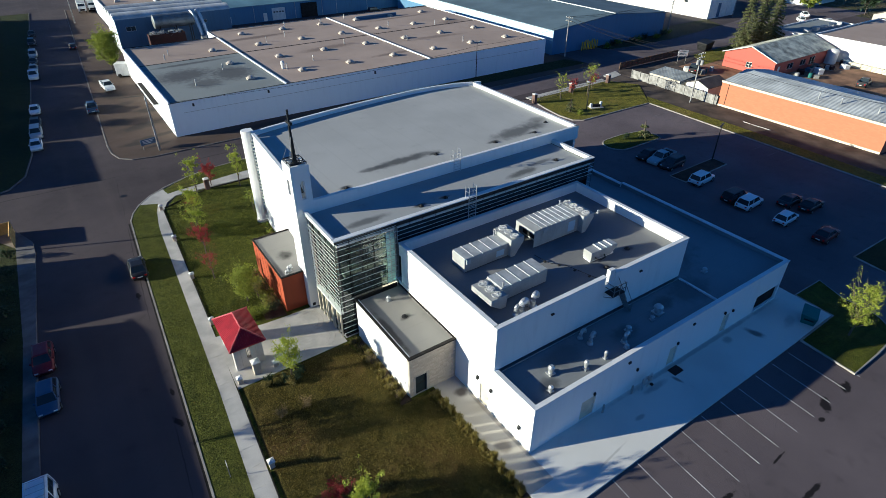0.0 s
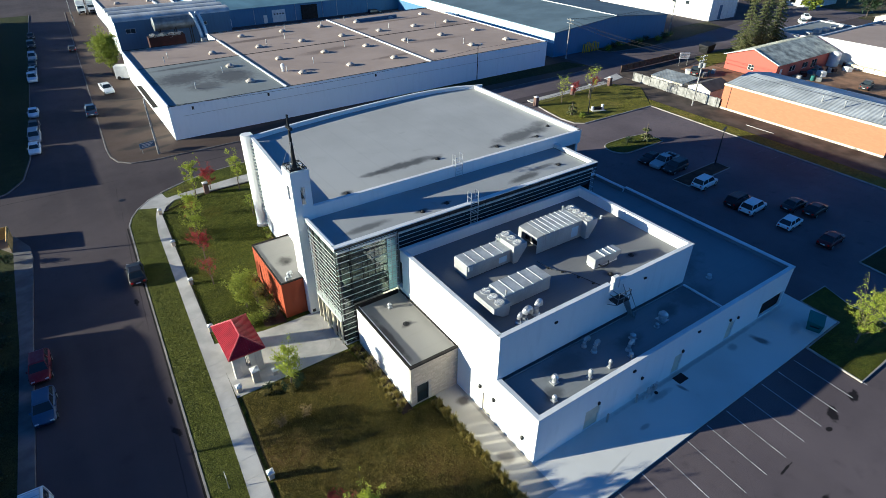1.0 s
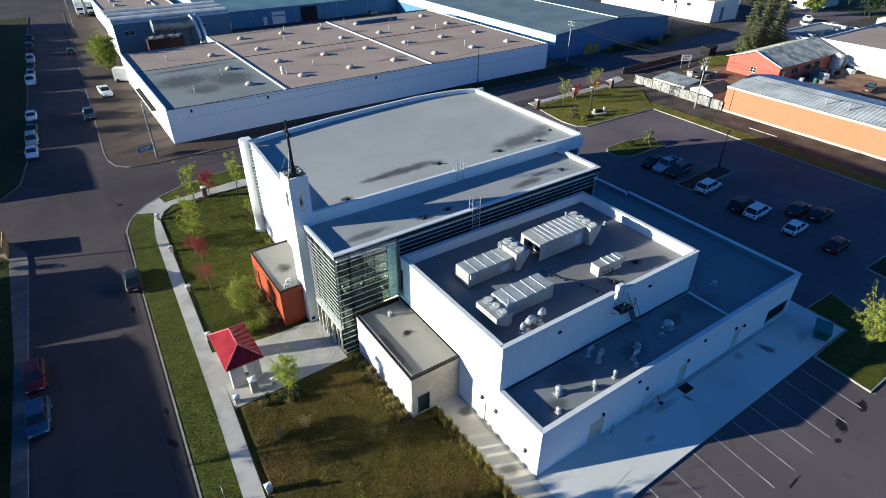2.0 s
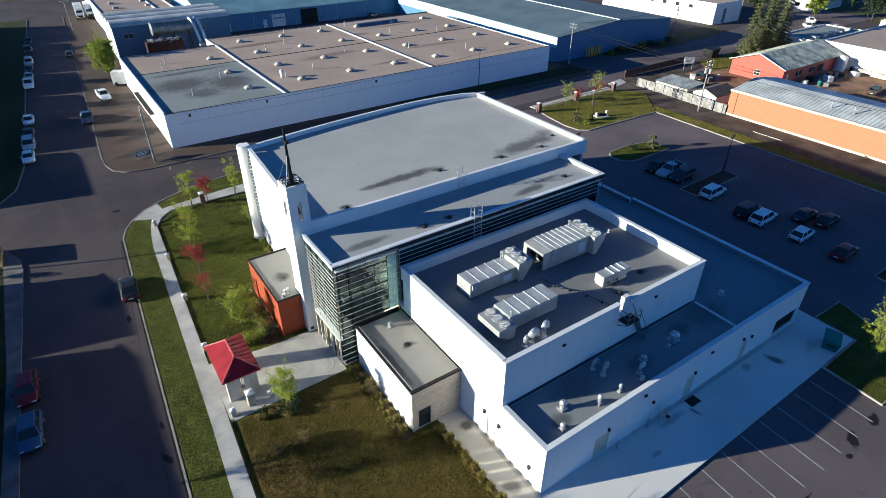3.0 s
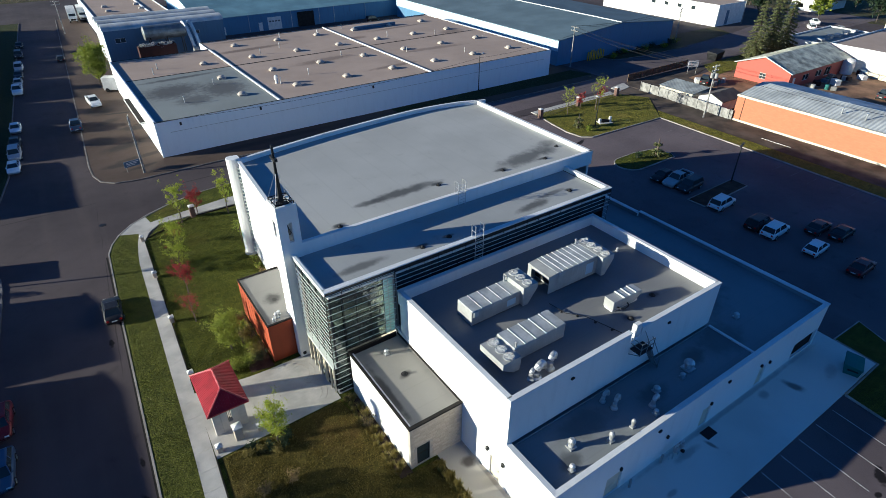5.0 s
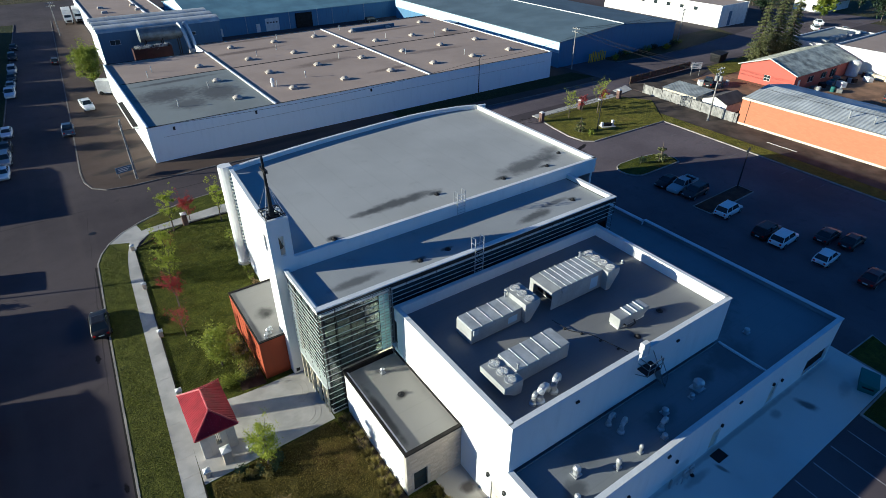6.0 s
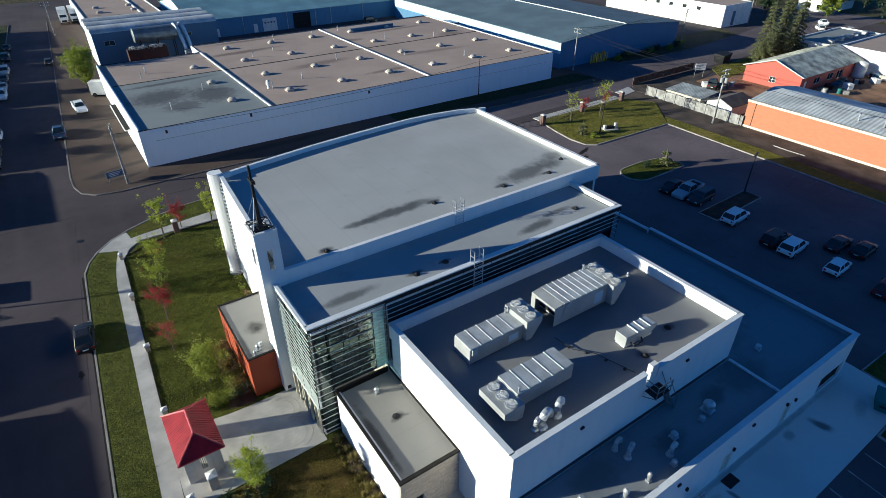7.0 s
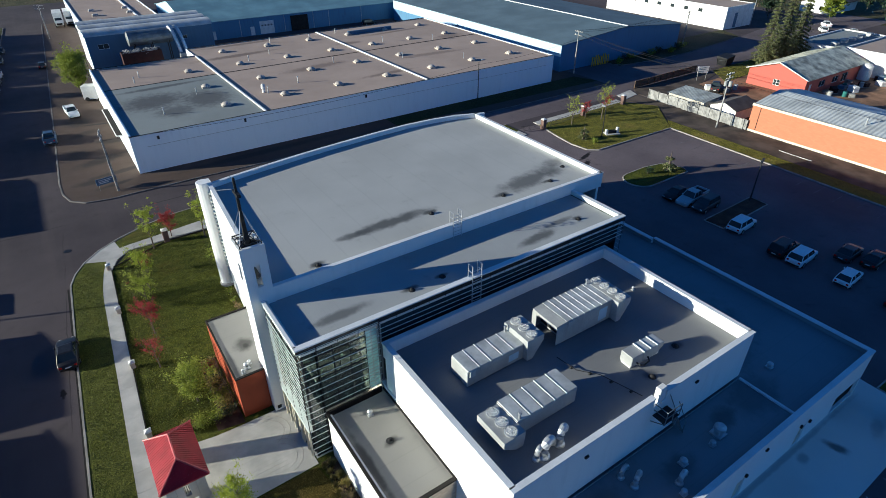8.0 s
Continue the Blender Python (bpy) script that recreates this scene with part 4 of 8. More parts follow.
    # glazing: mullions and panes on the front and the street side

    def curtain(p, q, z0, z1, nu, nv, pane, open_to_sun=False):
        p, q = Vector(p), Vector(q)
        d = (q - p) / nu
        nrm = Vector((-d.y, d.x)).normalized()
        bm = B()
        dn = d.normalized()
        for i in range(nu + 1):
            c = p + d * i
            pts = [c - dn * 0.03, c + dn * 0.03, c + dn * 0.03 + nrm * 0.12, c - dn * 0.03 + nrm * 0.12]
            prism(bm, [tuple(v) for v in pts], z0, z1)
        for j in range(nv + 1):
            z = z0 + (z1 - z0) * j / nv
            pts = [p + nrm * 0.01, q + nrm * 0.01, q + nrm * 0.11, p + nrm * 0.11]
            prism(bm, [tuple(v) for v in pts], z - 0.03, z + 0.03)
        frame_ob = part("window_frame", bm, M["louver"] if pane == "frost_glass" else M["black"], ch)
        for i in range(nu):
            for j in range(nv):
                a, b = p + d * i + dn * 0.03 + nrm * 0.05, p + d * (i + 1) - dn * 0.03 + nrm * 0.05
                bm = B()
                prism(bm, [tuple(a), tuple(b), tuple(b + nrm * 0.012), tuple(a + nrm * 0.012)], z0 + (z1 - z0) * j / nv + 0.03, z0 + (z1 - z0) * (j + 1) / nv - 0.03)
                g = part("pane", bm, M[pane], frame_ob)
                g.visible_shadow = not open_to_sun

    curtain((X0 + 0.35, Y0 + 0.3), (-4.5, Y0 + 0.3), 0.16, 10.4, 1, 8, "glass")
    curtain((-4.5, Y0 + 0.3), (-0.9, Y0 + 0.3), 4.4, 10.4, 3, 6, "glass")
    curtain((-0.9, Y0 + 0.3), (0.0, Y0 + 0.3), 4.4, 9.8, 2, 9, "frost_glass")
    curtain((0.3, Y0 + 0.3), (X1 - 0.35, Y0 + 0.3), 8.3, 10.4, 7, 1, "dark_glass")
    curtain((X1 - 0.35, Y0 + 0.3), (X1 - 0.35, Y1), 4.4, 10.4, 4, 3, "dark_glass")
    curtain((X0 + 0.35, Y1 - 0.6), (X0 + 0.35, Y0 + 0.3), 2.9, 10.4, 4, 4, "glass", True)
    curtain((X0 + 0.35, Y1 - 0.6), (X0 + 0.35, Y0 + 0.3), 0.16, 2.84, 5, 1, "glass")
    boxpart("sill", (-4.5, 0.0, Y0 + 0.2, Y0 + 0.29, 0.2, 4.2), M["dark_trim"], ch, "dark metal sill below the glazing")
    # horizontal sunshade blades on outriggers

    def blades(p, q, z0, z1, step, mat="louver"):
        p, q = Vector(p), Vector(q)
        d = (q - p).normalized()
        nrm = Vector((d.y, -d.x))
        z = z0
        while z <= z1 + 1e-6:
            bm = B()
            a, b = p, q
            pts = [a, b, b + nrm * 0.042, a + nrm * 0.042]
            lo = [bm.verts.new((v.x, v.y, z - (0.01 if j > 1 else 0))) for j, v in enumerate(pts)]
            hi = [bm.verts.new((v.x, v.y, z + (0.008 if j > 1 else 0.016))) for j, v in enumerate(pts)]
            skin(bm, [lo, hi])
            part("blade", bm, M[mat], ch)
            z += step
        n = max(1, round((q - p).length / 1.35))
        for k in range(n + 1):
            c = p + (q - p) * k / n
            bm = B()
            tube(bm, [(c.x, c.y, z0 - 0.1), (c.x, c.y, z1 + 0.3)], 0.018, 5)
            part("blade_post", bm, M["dark_trim"], ch)
    blades((X0, Y0 - 0.03), (-4.55, Y0 - 0.03), 0.9, 10.5, 0.6)
    blades((-4.5, Y0 - 0.03), (0.0, Y0 - 0.03), 5.1, 10.5, 0.6)
    blades((0.05, Y0 - 0.03), (X1, Y0 - 0.03), 9.0, 10.5, 0.42)
    blades((X1, Y0 + 0.05), (X1, Y1), 4.95, 9.9, 0.48)
    blades((X0, Y1 - 0.5), (X0, Y0 + 0.05), 3.2, 10.2, 0.44)
    # entrance below the blades
    boxpart("lintel", (X0 - 0.02, X0 + 0.4, Y0 + 0.4, Y1 - 0.6, 2.8, 2.98), M["louver"], ch)
    for y in (20.2, 21.5, 22.8):
        door_leaf(ch, (X0 + 0.3, y + 0.62), (X0 + 0.3, y - 0.62), 0.16, 2.4, M["dark_glass"], -0.02, "dark glass entrance door")

    for y in (19.3, 20.0, 20.85, 21.15, 22.0, 22.45, 23.3, 24.2):
        boxpart("door_frame", (X0 - 0.04, X0 + 0.1, y - 0.05, y + 0.05, 0.16, 2.8), M["cream"], ch, "cream entrance door frame")
    # the hall with its bowed back wall
    ZH = 11.65
    wall((-4.84, Y1), (28.65, Y1), 10.1, ZH - 0.08)
    wall((28.65, Y1 + 0.3), (28.9, 46.0), 0, ZH - 0.08)
    for a, b in zip(HALL_BACK, HALL_BACK[1:]):
        wall(a, b, 0, ZH - 0.08)
    wall((-4.2, 43.6), (-5.25, 26.95), 0, ZH - 0.08)
    hall_in = [(-4.8, Y1 + 0.3), (28.4, Y1 + 0.3), (28.65, 45.8)] + [(x * 0.99 + 0.1, y - 0.2) for x, y in HALL_BACK[2:-1]] + [(-4.0, 44.3)]
    deck(hall_in, 11.15, M["hall_roof"], "wide grey membrane roof with dirt stains")
    bmx = [((-4.8, Y1), (28.65, Y1)), ((28.65, Y1), (28.9, 46.0)), ((-4.18, 44.5), (-5.25, 26.95))] + list(zip(HALL_BACK, HALL_BACK[1:]))
    for p, q in bmx:
        bm = B()
        wall_run(bm, (Vector(p) - (Vector(q) - Vector(p)).normalized() * 0.03), (Vector(q) + (Vector(q) - Vector(p)).normalized() * 0.03), ZH - 0.08, ZH, 0.36)
        part("parapet_cap", bm, M["cap"], ch)
    # end fin of the bowed wall and the louvred slot behind it
    bm = B()
    skin(bm, [[bm.verts.new((x, y, z)) for x, y in [(-3.85, 44.15), (-3.85, 45.2)] + arc(-4.55, 44.7, 0.62, 55, 305, 9)] for z in (0.0, 11.85)])
    fin = part("wall_fin", bm, W, ch, "tall rounded white wall end")
    bm = B()
    disc_stack(bm, [(0.78, 0.0), (0.78, 0.35), (0.7, 0.42)], 14, -4.5, 44.7)
    part("plinth", bm, M["concrete"], fin)
    boxpart("slot_glass", (-4.12, -4.06, 43.6, 44.2, 0.4, 11.1), M["dark_glass"], ch, "dark glazed slot")
    for k in range(26):
        boxpart("blade", (-4.34, -4.13, 43.62, 44.16, 0.6 + 0.41 * k, 0.66 + 0.41 * k), M["louver"], ch)

    # slim tower with open belfry slot
    tx0, tx1, ty0, ty1, tz = -6.55, -4.85, 24.95, 26.9, 15.25
    slot = [(0.72, 1.12, 12.0, 13.75)]
    for p, q, hs in (((tx0, ty0), (tx1, ty0), slot), ((tx1, ty0 + 0.25), (tx1, ty1 - 0.25), [(0.3, 1.1, 12.0, 13.75)]), ((tx1, ty1), (tx0, ty1), slot), ((tx0, ty1 - 0.25), (tx0, ty0 + 0.25), [(0.45, 1.05, 12.3, 13.75)])):
        bm = B()
        wall_run(bm, p, q, 0, tz, 0.25, hs)
        part("tower_wall", bm, W, ch)
    boxpart("tower_floor", (tx0 + 0.25, tx1 - 0.25, ty0 + 0.25, ty1 - 0.25, 11.7, 12.0), M["concrete"], ch)
    boxpart("tower_roof", (tx0 + 0.25, tx1 - 0.25, ty0 + 0.25, ty1 - 0.25, 14.7, 14.95), M["dark_trim"], ch)
    bm = B()
    disc_stack(bm, [(0.42, 12.35), (0.36, 12.5), (0.27, 12.8), (0.2, 13.05), (0.05, 13.1), (0.04, 14.65)], 14, (tx0 + tx1) / 2, (ty0 + ty1) / 2)
    part("bell", bm, M["dark_metal"], ch, "dark bronze bell")
    boxpart("plaque", (-6.35, -6.05, ty0 - 0.04, ty0, 0.35, 0.65), M["dark_metal"], ch, "small dark plaque")

    # orange annex
    ox0, ox1, oy0, oy1, oz = -8.75, -4.2, 25.75, 34.1, 4.08
    O = M["orange"]
    wall((ox0, oy0), (tx0 - 0.02, oy0), 0, oz, [], O)
    wall((ox0, oy1 - 0.3), (ox0, oy0 + 0.3), 0, oz, [(1.1, 1.6, 0.7, 2.6)], O)
    wall((ox1, oy1), (ox0, oy1), 0, oz, [], O)
    deck([(ox0 + 0.1, oy0 + 0.12), (ox1, oy0 + 0.12), (ox1, oy1 - 0.12), (ox0 + 0.1, oy1 - 0.12)], 4.09, M["tan_roof"], "grey flat roof of the orange annex")
    for a, b, c, d in ((ox0, tx0 - 0.02, oy0, oy0 + 0.14), (ox0, ox0 + 0.1, oy0 + 0.14, oy1), (ox0 + 0.1, ox1, oy1 - 0.14, oy1)):
        boxpart("parapet_cap", (a - 0.04, b, c - 0.04, d, oz, oz + 0.1), M["dark_trim"], ch, "dark brown metal coping")
    window(ch, (ox0, 32.7), (ox0, 32.2), 0.7, 2.6, 0.1, 1, 1, "dark_trim")
    bm = B()
    for k in range(1, 9):
        box(bm, ox0 - 0.012, ox0 - 0.002, oy0 + k * 0.92, oy0 + k * 0.92 + 0.03, 0.1, oz)
    part("panel_joint", bm, M["dark_trim"], ch)
    return ch


CHURCH = build_church()


def build_spire():
    """Dark lattice base, tapered mast with a cross head and guy wires."""
    sp = thing("spire", pose(-5.7, 25.92, 14.95), "dark metal spire with a cross head on a lattice base", "spire")
    bm = B()
    for a in (-0.72, 0.72):
        for z in (0.18, 0.5):
            tube(bm, [(a, -0.82, z), (a, 0.82, z)], 0.04, 6)
            tube(bm, [(-0.72, a * 1.14, z), (0.72, a * 1.14, z)], 0.04, 6)
        for b in (-0.82, 0.0, 0.82):
            tube(bm, [(a, b, 0), (a, b, 0.52)], 0.045, 6)
    for b in (-0.82, 0.82):
        tube(bm, [(-0.72, b, 0.5), (0.72, -b, 0.5)], 0.04, 6)
        tube(bm, [(-0.72, b, 0.18), (0.0, 0.0, 0.9)], 0.035, 6)
        tube(bm, [(0.72, b, 0.18), (0.0, 0.0, 0.9)], 0.035, 6)
    part("lattice", bm, M["dark_metal"], sp)
    bm = B()
    rings = []
    for w, z in ((0.19, 0.1), (0.125, 1.4), (0.09, 2.8), (0.075, 4.0), (0.075, 4.95)):
        rings.append([bm.verts.new((sx * w, sy * w, z)) for sx, sy in ((-1, -1), (1, -1), (1, 1), (-1, 1))])
    skin(bm, rings)
    part("mast", bm, M["dark_metal"], sp)
    bm = B()
    box(bm, -0.12, 0.12, -0.52, 0.52, 3.75, 3.97)
    part("crossbar", bm, M["dark_metal"], sp)
    for a, b in ((-0.7, -0.8), (0.7, -0.8), (0.7, 0.8), (-0.7, 0.8)):
        bm = B()
        tube(bm, [(a, b, 0.5), (0.0, 0.0, 2.9)], 0.016, 4)
        part("guy_wire", bm, M["galv"], sp)
    for a, b in ((-0.5, 0.3), (0.5, 0.55)):
        bm = B()
        disc_stack(bm, [(0.14, 0.0), (0.15, 0.3), (0.09, 0.38)], 10, a, b)
        part("floodlight", bm, M["white"], sp)


build_spire()

# ---- neighbouring buildings ----


def shell(parent, x0, x1, y0, y1, z1, mat, holes=None, thick=0.3, z0=0.0):
    """Four walls, each a part; holes by side: s, e, n, w."""
    holes = holes or {}
    for key, p, q in (("s", (x0, y0), (x1, y0)), ("e", (x1, y0 + thick), (x1, y1 - thick)), ("n", (x1, y1), (x0, y1)), ("w", (x0, y1 - thick), (x0, y0 + thick))):
        bm = B()
        wall_run(bm, p, q, z0, z1, thick, holes.get(key, ()))
        part("wall", bm, mat, parent)


def flat_roof(parent, x0, x1, y0, y1, z, mat, label=""):
    return boxpart("roof", (x0, x1, y0, y1, z - 0.25, z), mat, parent, label)


def build_warehouse():
    ox, oy = -7.1, 79.2
    wh = thing("warehouse", pose(ox, oy, 0, 0, 0, 0.3) @ Matrix.Diagonal((0.985, 0.985, 1.09, 1)), "long low white warehouse with a brown gravel roof and skylights", "warehouse")
    LX, LY = 83.6, 51.5
    for p, q in (((0, 0), (LX, 0)), ((LX, 0.3), (LX, LY - 0.3)), ((LX, LY), (20.1, LY)), ((20.1, LY - 0.3), (20.1, 44.0)), ((20.4, 44.0), (0, 44.0)), ((0, 43.7), (0, 0.3))):
        bm = B()
        wall_run(bm, p, q, 0, 5.17, 0.12)
        part("wall", bm, M["wh_wall"], wh)
    flat_roof(wh, 0.12, 20.2, 0.12, 43.88, 5.06, M["gravel_roof"], "brown gravelled flat roof")
    flat_roof(wh, 20.2, LX - 0.12, 0.12, LY - 0.12, 5.06, M["gravel_roof"], "brown gravelled flat roof")
    boxpart("roof_patch", (0.14, 20.05, 0.14, 27.0, 5.06, 5.072), M["teal_roof"], wh, "grey membrane part of the roof")
    for a, b, c, d in ((0, LX, 0, 0.12), (20.4, LX, LY - 0.3, LY), (0, 20.1, 43.7, 44.0), (0, 0.3, 0.3, 43.7), (LX - 0.3, LX, 0.3, LY - 0.3)):
        boxpart("parapet_cap", (a - 0.04, b + 0.04, c - 0.04, d + 0.02, 5.17, 5.22), M["dark_trim"] if b - a > 20 else M["wh_wall"], wh, "thin metal coping")
    boxpart("parapet", (0.002, 0.16, 0.16, 43.8, 5.22, 5.36), M["wh_wall"], wh, "white raised parapet")
    for x in (20.1, 51.2):
        bm = B()
        box(bm, x, x + 0.28, 0.14, LY - 0.3 if x > 21 else 43.7, 5.06, 5.26)
        part("roof_curb", bm, M["cap"], wh, "white raised expansion joint")
    bm = B()
    box(bm, 0.3, LX - 0.3, 26.95, 27.25, 5.06, 5.1)
    part("roof_seam", bm, M["dark_trim"], wh, "dark seam across the roof")
    # skylight domes on curbs, in a grid
    bm = B()
    skin(bm, [[bm.verts.new((sx * w, sy * w, z)) for sx, sy in ((-1, -1), (1, -1), (1, 1), (-1, 1))] for w, z in ((0.66, 0), (0.66, 0.2), (0.74, 0.22), (0.74, 0.25))])
    disc_stack(bm, [(0.7, 0.25), (0.64, 0.36), (0.5, 0.47), (0.3, 0.54), (0.1, 0.57)], 14)
    dome = mesh_of(bm, "skylight", M["dome"])
    for i in range(7):
        for j in range(4):
            if i == 0 and j == 3:
                continue        # covered by plant
            piece("skylight", dome, wh, pose(15.9 + 10.2 * i, 7.0 + 12.35 * j, 5.06))
    # vent pipes
    bm = B()
    disc_stack(bm, [(0.09, 0), (0.09, 0.9), (0.13, 0.92), (0.13, 1.05)], 8)
    pipe = mesh_of(bm, "vent_pipe", M["galv"])
    for x, y in ((6.5, 8.2), (13.5, 16.0), (30.8, 12.6), (24.0, 9.5), (42.3, 21.8), (56.0, 17.0), (28.5, 33.5), (34.0, 36.5), (47.0, 45.0), (60.2, 33.0), (5.8, 29.5), (7.2, 33.0), (66.5, 9.5), (71.0, 28.0), (38.0, 47.0), (55.0, 47.8)):
        piece("vent_pipe", pipe, wh, pose(x, y, 5.06))
    bm = B()
    disc_stack(bm, [(0.28, 0), (0.28, 0.6), (0.4, 0.65), (0.36, 1.2), (0.15, 1.35)], 10)
    part("roof_fan", bm, M["white"], wh).matrix_basis = pose(23.5, 10.4, 5.06)
    # front wall: long shallow cable tray, down pipe and lamps
    bm = B()
    box(bm, 2.0, LX - 2, -0.03, 0.0, 3.5, 3.56)
    part("conduit", bm, M["galv"], wh)
    for x in (38.0, 3.6, 16.5):
        boxpart("wall_box", (x, x + 0.3, -0.18, 0.0, 4.3, 4.75), M["dark_metal"], wh)
    bm = B()
    box(bm, 56.8, 69.0, LY - 7.5, LY - 6.9, 5.06, 5.75)
    part("parapet_screen", bm, M["sign_blue"], wh, "dark low screen on the roof")
    # west side: white lean-to and loading canopy
    boxpart("canopy", (-0.95, 0.0, 10.5, 26.0, 2.45, 2.6), M["white"], wh, "thin flat loading canopy with a pale rim")
    boxpart("canopy_top", (-0.82, -0.02, 10.6, 25.9, 2.6, 2.61), M["dark_trim"], wh, "dark canopy roofing")
    for y in (11.5, 15.0, 18.5, 22.0, 25.5):
        bm = B()
        tube(bm, [(0.0, y, 1.8), (-0.85, y, 2.46)], 0.035, 6)
        part("canopy_brace", bm, M["galv"], wh)


def gable_roof(bm, x0, x1, y0, y1, z0, z1, along="x", over=0.4, thick=0.12):
    """Two roof slabs meeting on a ridge."""
    if along == "x":
        ym = (y0 + y1) / 2
        prof = [(y0 - over, z0 - over * (z1 - z0) / (ym - y0)), (ym, z1), (y1 + over, z0 - over * (z1 - z0) / (y1 - ym))]
        pts = lambda t: [(t, y, z) for y, z in prof] + [(t, y, z - thick) for y, z in prof[::-1]]
        a, b = x0 - over, x1 + over
    else:
        xm = (x0 + x1) / 2
        prof = [(x0 - over, z0 - over * (z1 - z0) / (xm - x0)), (xm, z1), (x1 + over, z0 - over * (z1 - z0) / (x1 - xm))]
        pts = lambda t: [(x, t, z) for x, z in prof] + [(x, t, z - thick) for x, z in prof[::-1]]
        a, b = y0 - over, y1 + over
    A, C = [bm.verts.new(p) for p in pts(a)], [bm.verts.new(p) for p in pts(b)]
    for k in range(6):
        bm.faces.new((A[k], A[(k + 1) % 6], C[(k + 1) % 6], C[k]))
    for q in (A, C):
        bm.faces.new((q[0], q[1], q[4], q[5]))
        bm.faces.new((q[1], q[2], q[3], q[4]))


def gable_end(parent, mat, x0, x1, y0, y1, z0, z1, along, thick=0.25):
    """The two triangular wall tops under a gable roof, a part each."""
    for far in (0, 1):
        bm = B()
        if along == "x":
            t = x1 - thick if far else x0
            tri = ((y0, z0), (y1, z0), ((y0 + y1) / 2, z1 - 0.1))
            skin(bm, [[bm.verts.new((t + k * thick, a, z)) for a, z in tri] for k in (0, 1)])
        else:
            t = y1 - thick if far else y0
            tri = ((x0, z0), (x1, z0), ((x0 + x1) / 2, z1 - 0.1))
            skin(bm, [[bm.verts.new((a, t + k * thick, z)) for a, z in tri] for k in (0, 1)])
        part("gable", bm, mat, parent)


def build_blue_buildings():
    # long blue hall behind the warehouse
    ob = thing("industrial_hall", pose(20, 162, 0), "long blue metal industrial hall with a pale teal roof", "building")
    L, D, Z = 64.0, 40.0, 4.9
    holes = [(6.0, 7.1, 0.1, 2.3), (16.8, 18.0, 0.1, 2.4), (19.6, 23.8, 0.1, 3.6), (29.5, 33.5, 0.1, 3.8)]
    shell(ob, 0, L, 0, D, Z, M["blue_metal"], {"s": holes})
    for u0, u1, v0, v1 in holes:
        boxpart("door", (u0, u1, 0.1, 0.16, v0, v1), M["white"], ob, "white steel door")
    for k in range(4):
        boxpart("door_window", (20.1 + 0.9 * k, 20.6 + 0.9 * k, 0.06, 0.099, 2.2, 2.6), M["dark_glass"], ob)
    bm = B()
    gable_roof(bm, 0, L, 0, D, Z, 8.2, "x", 0.3)
    part("roof", bm, M["teal_metal"], ob, "pale teal metal roof")
    gable_end(ob, M["wh_wall"], 0, L, 0, D, Z, 8.2, "x")
    for x in (3.0, 14.0, 27.0, 36.0, 41.0, 52.0):
        bm = B()
        tube(bm, [(x, -0.1, 0.1), (x, -0.1, Z)], 0.07, 6)
        part("down_pipe", bm, M["galv"], ob)
    boxpart("dock_frame", (28.9, 34.1, -0.5, -0.02, 0.1, 4.2), M["dark_trim"], ob)

    # blue gabled store across the side street
    ob = thing("storage_hall", pose(82.4, 84.5, 0), "large blue metal storage hall with a grey-blue gable roof", "building")
    L, D, Z, R = 42.5, 75.0, 5.75, 7.6
    shell(ob, 0, L, 0, D, Z, M["blue_metal"])
    bm = B()
    gable_roof(bm, 0, L, 0, D, Z + 0.15, R, "y", 0.25)
    part("roof", bm, M["blue_roof"], ob, "grey-blue metal roof")
    gable_end(ob, M["blue_metal"], 0, L, 0, D, Z, R, "y")
    boxpart("eave_band", (-0.06, 0.0, 0.0, D, 3.3, 5.7), M["pale_blue"], ob, "pale blue band below the eave")
    bm = B()
    tube(bm, [(L / 2, -0.2, R + 0.06), (L / 2, D, R + 0.06)], 0.12, 6)
    part("ridge_cap", bm, M["cap"], ob)
    boxpart("annex_roof", (-9.0, -0.1, 40.0, 44.0, 3.9, 4.1), M["wh_wall"], ob)

    # annex with three barrel vaults, its dust collector and scrap container
    ob = thing("annex_hall", pose(-5.3, 142, 0), "blue annex with ribbed barrel vault roofs", "building")
    L, D, Z = 27.0, 16.5, 8.0
    shell(ob, 0, L, 0, D, Z, M["annex_blue"], {"s": [(2.0, 4.2, 5.2, 6.3), (19.5, 21.0, 5.4, 6.2)]})
    window(ob, (2.0, 0), (4.2, 0), 5.2, 6.3, 0.1, 2, 1, "white")
    window(ob, (19.5, 0), (21.0, 0), 5.4, 6.2, 0.1, 1, 1, "white")
    for v in range(3):
        bm = B()
        y0, y1 = D * v / 3, D * (v + 1) / 3
        rows = []
        for i in range(109):
            x = -0.2 + (L + 0.4) * i / 108
            rows.append([bm.verts.new((x, (y0 + y1) / 2 - (y1 - y0) / 2 * math.cos(math.pi * k / 16), Z + 1.15 * math.sin(math.pi * k / 16) + (0.008 if i % 4 in (1, 2) else 0.0))) for k in range(17)])
        skin(bm, rows, False)
        part("roof_vault", bm, M["tin_roof"], ob, "silvery corrugated barrel vault")
        for x in (0.0, L - 0.2):
            bm = B()
            pts = [((y0 + y1) / 2 - (y1 - y0) / 2 * math.cos(math.pi * k / 8), Z + 1.1 * math.sin(math.pi * k / 8)) for k in range(9)]
            skin(bm, [[bm.verts.new((x + a, y, z)) for y, z in pts] for a in (0.0, 0.2)])
            part("gable", bm, M["wh_wall"], ob)
    boxpart("side_cladding", (-0.08, 0.0, 0.0, D, 0.0, 8.0), M["wh_wall"], ob, "white side cladding")

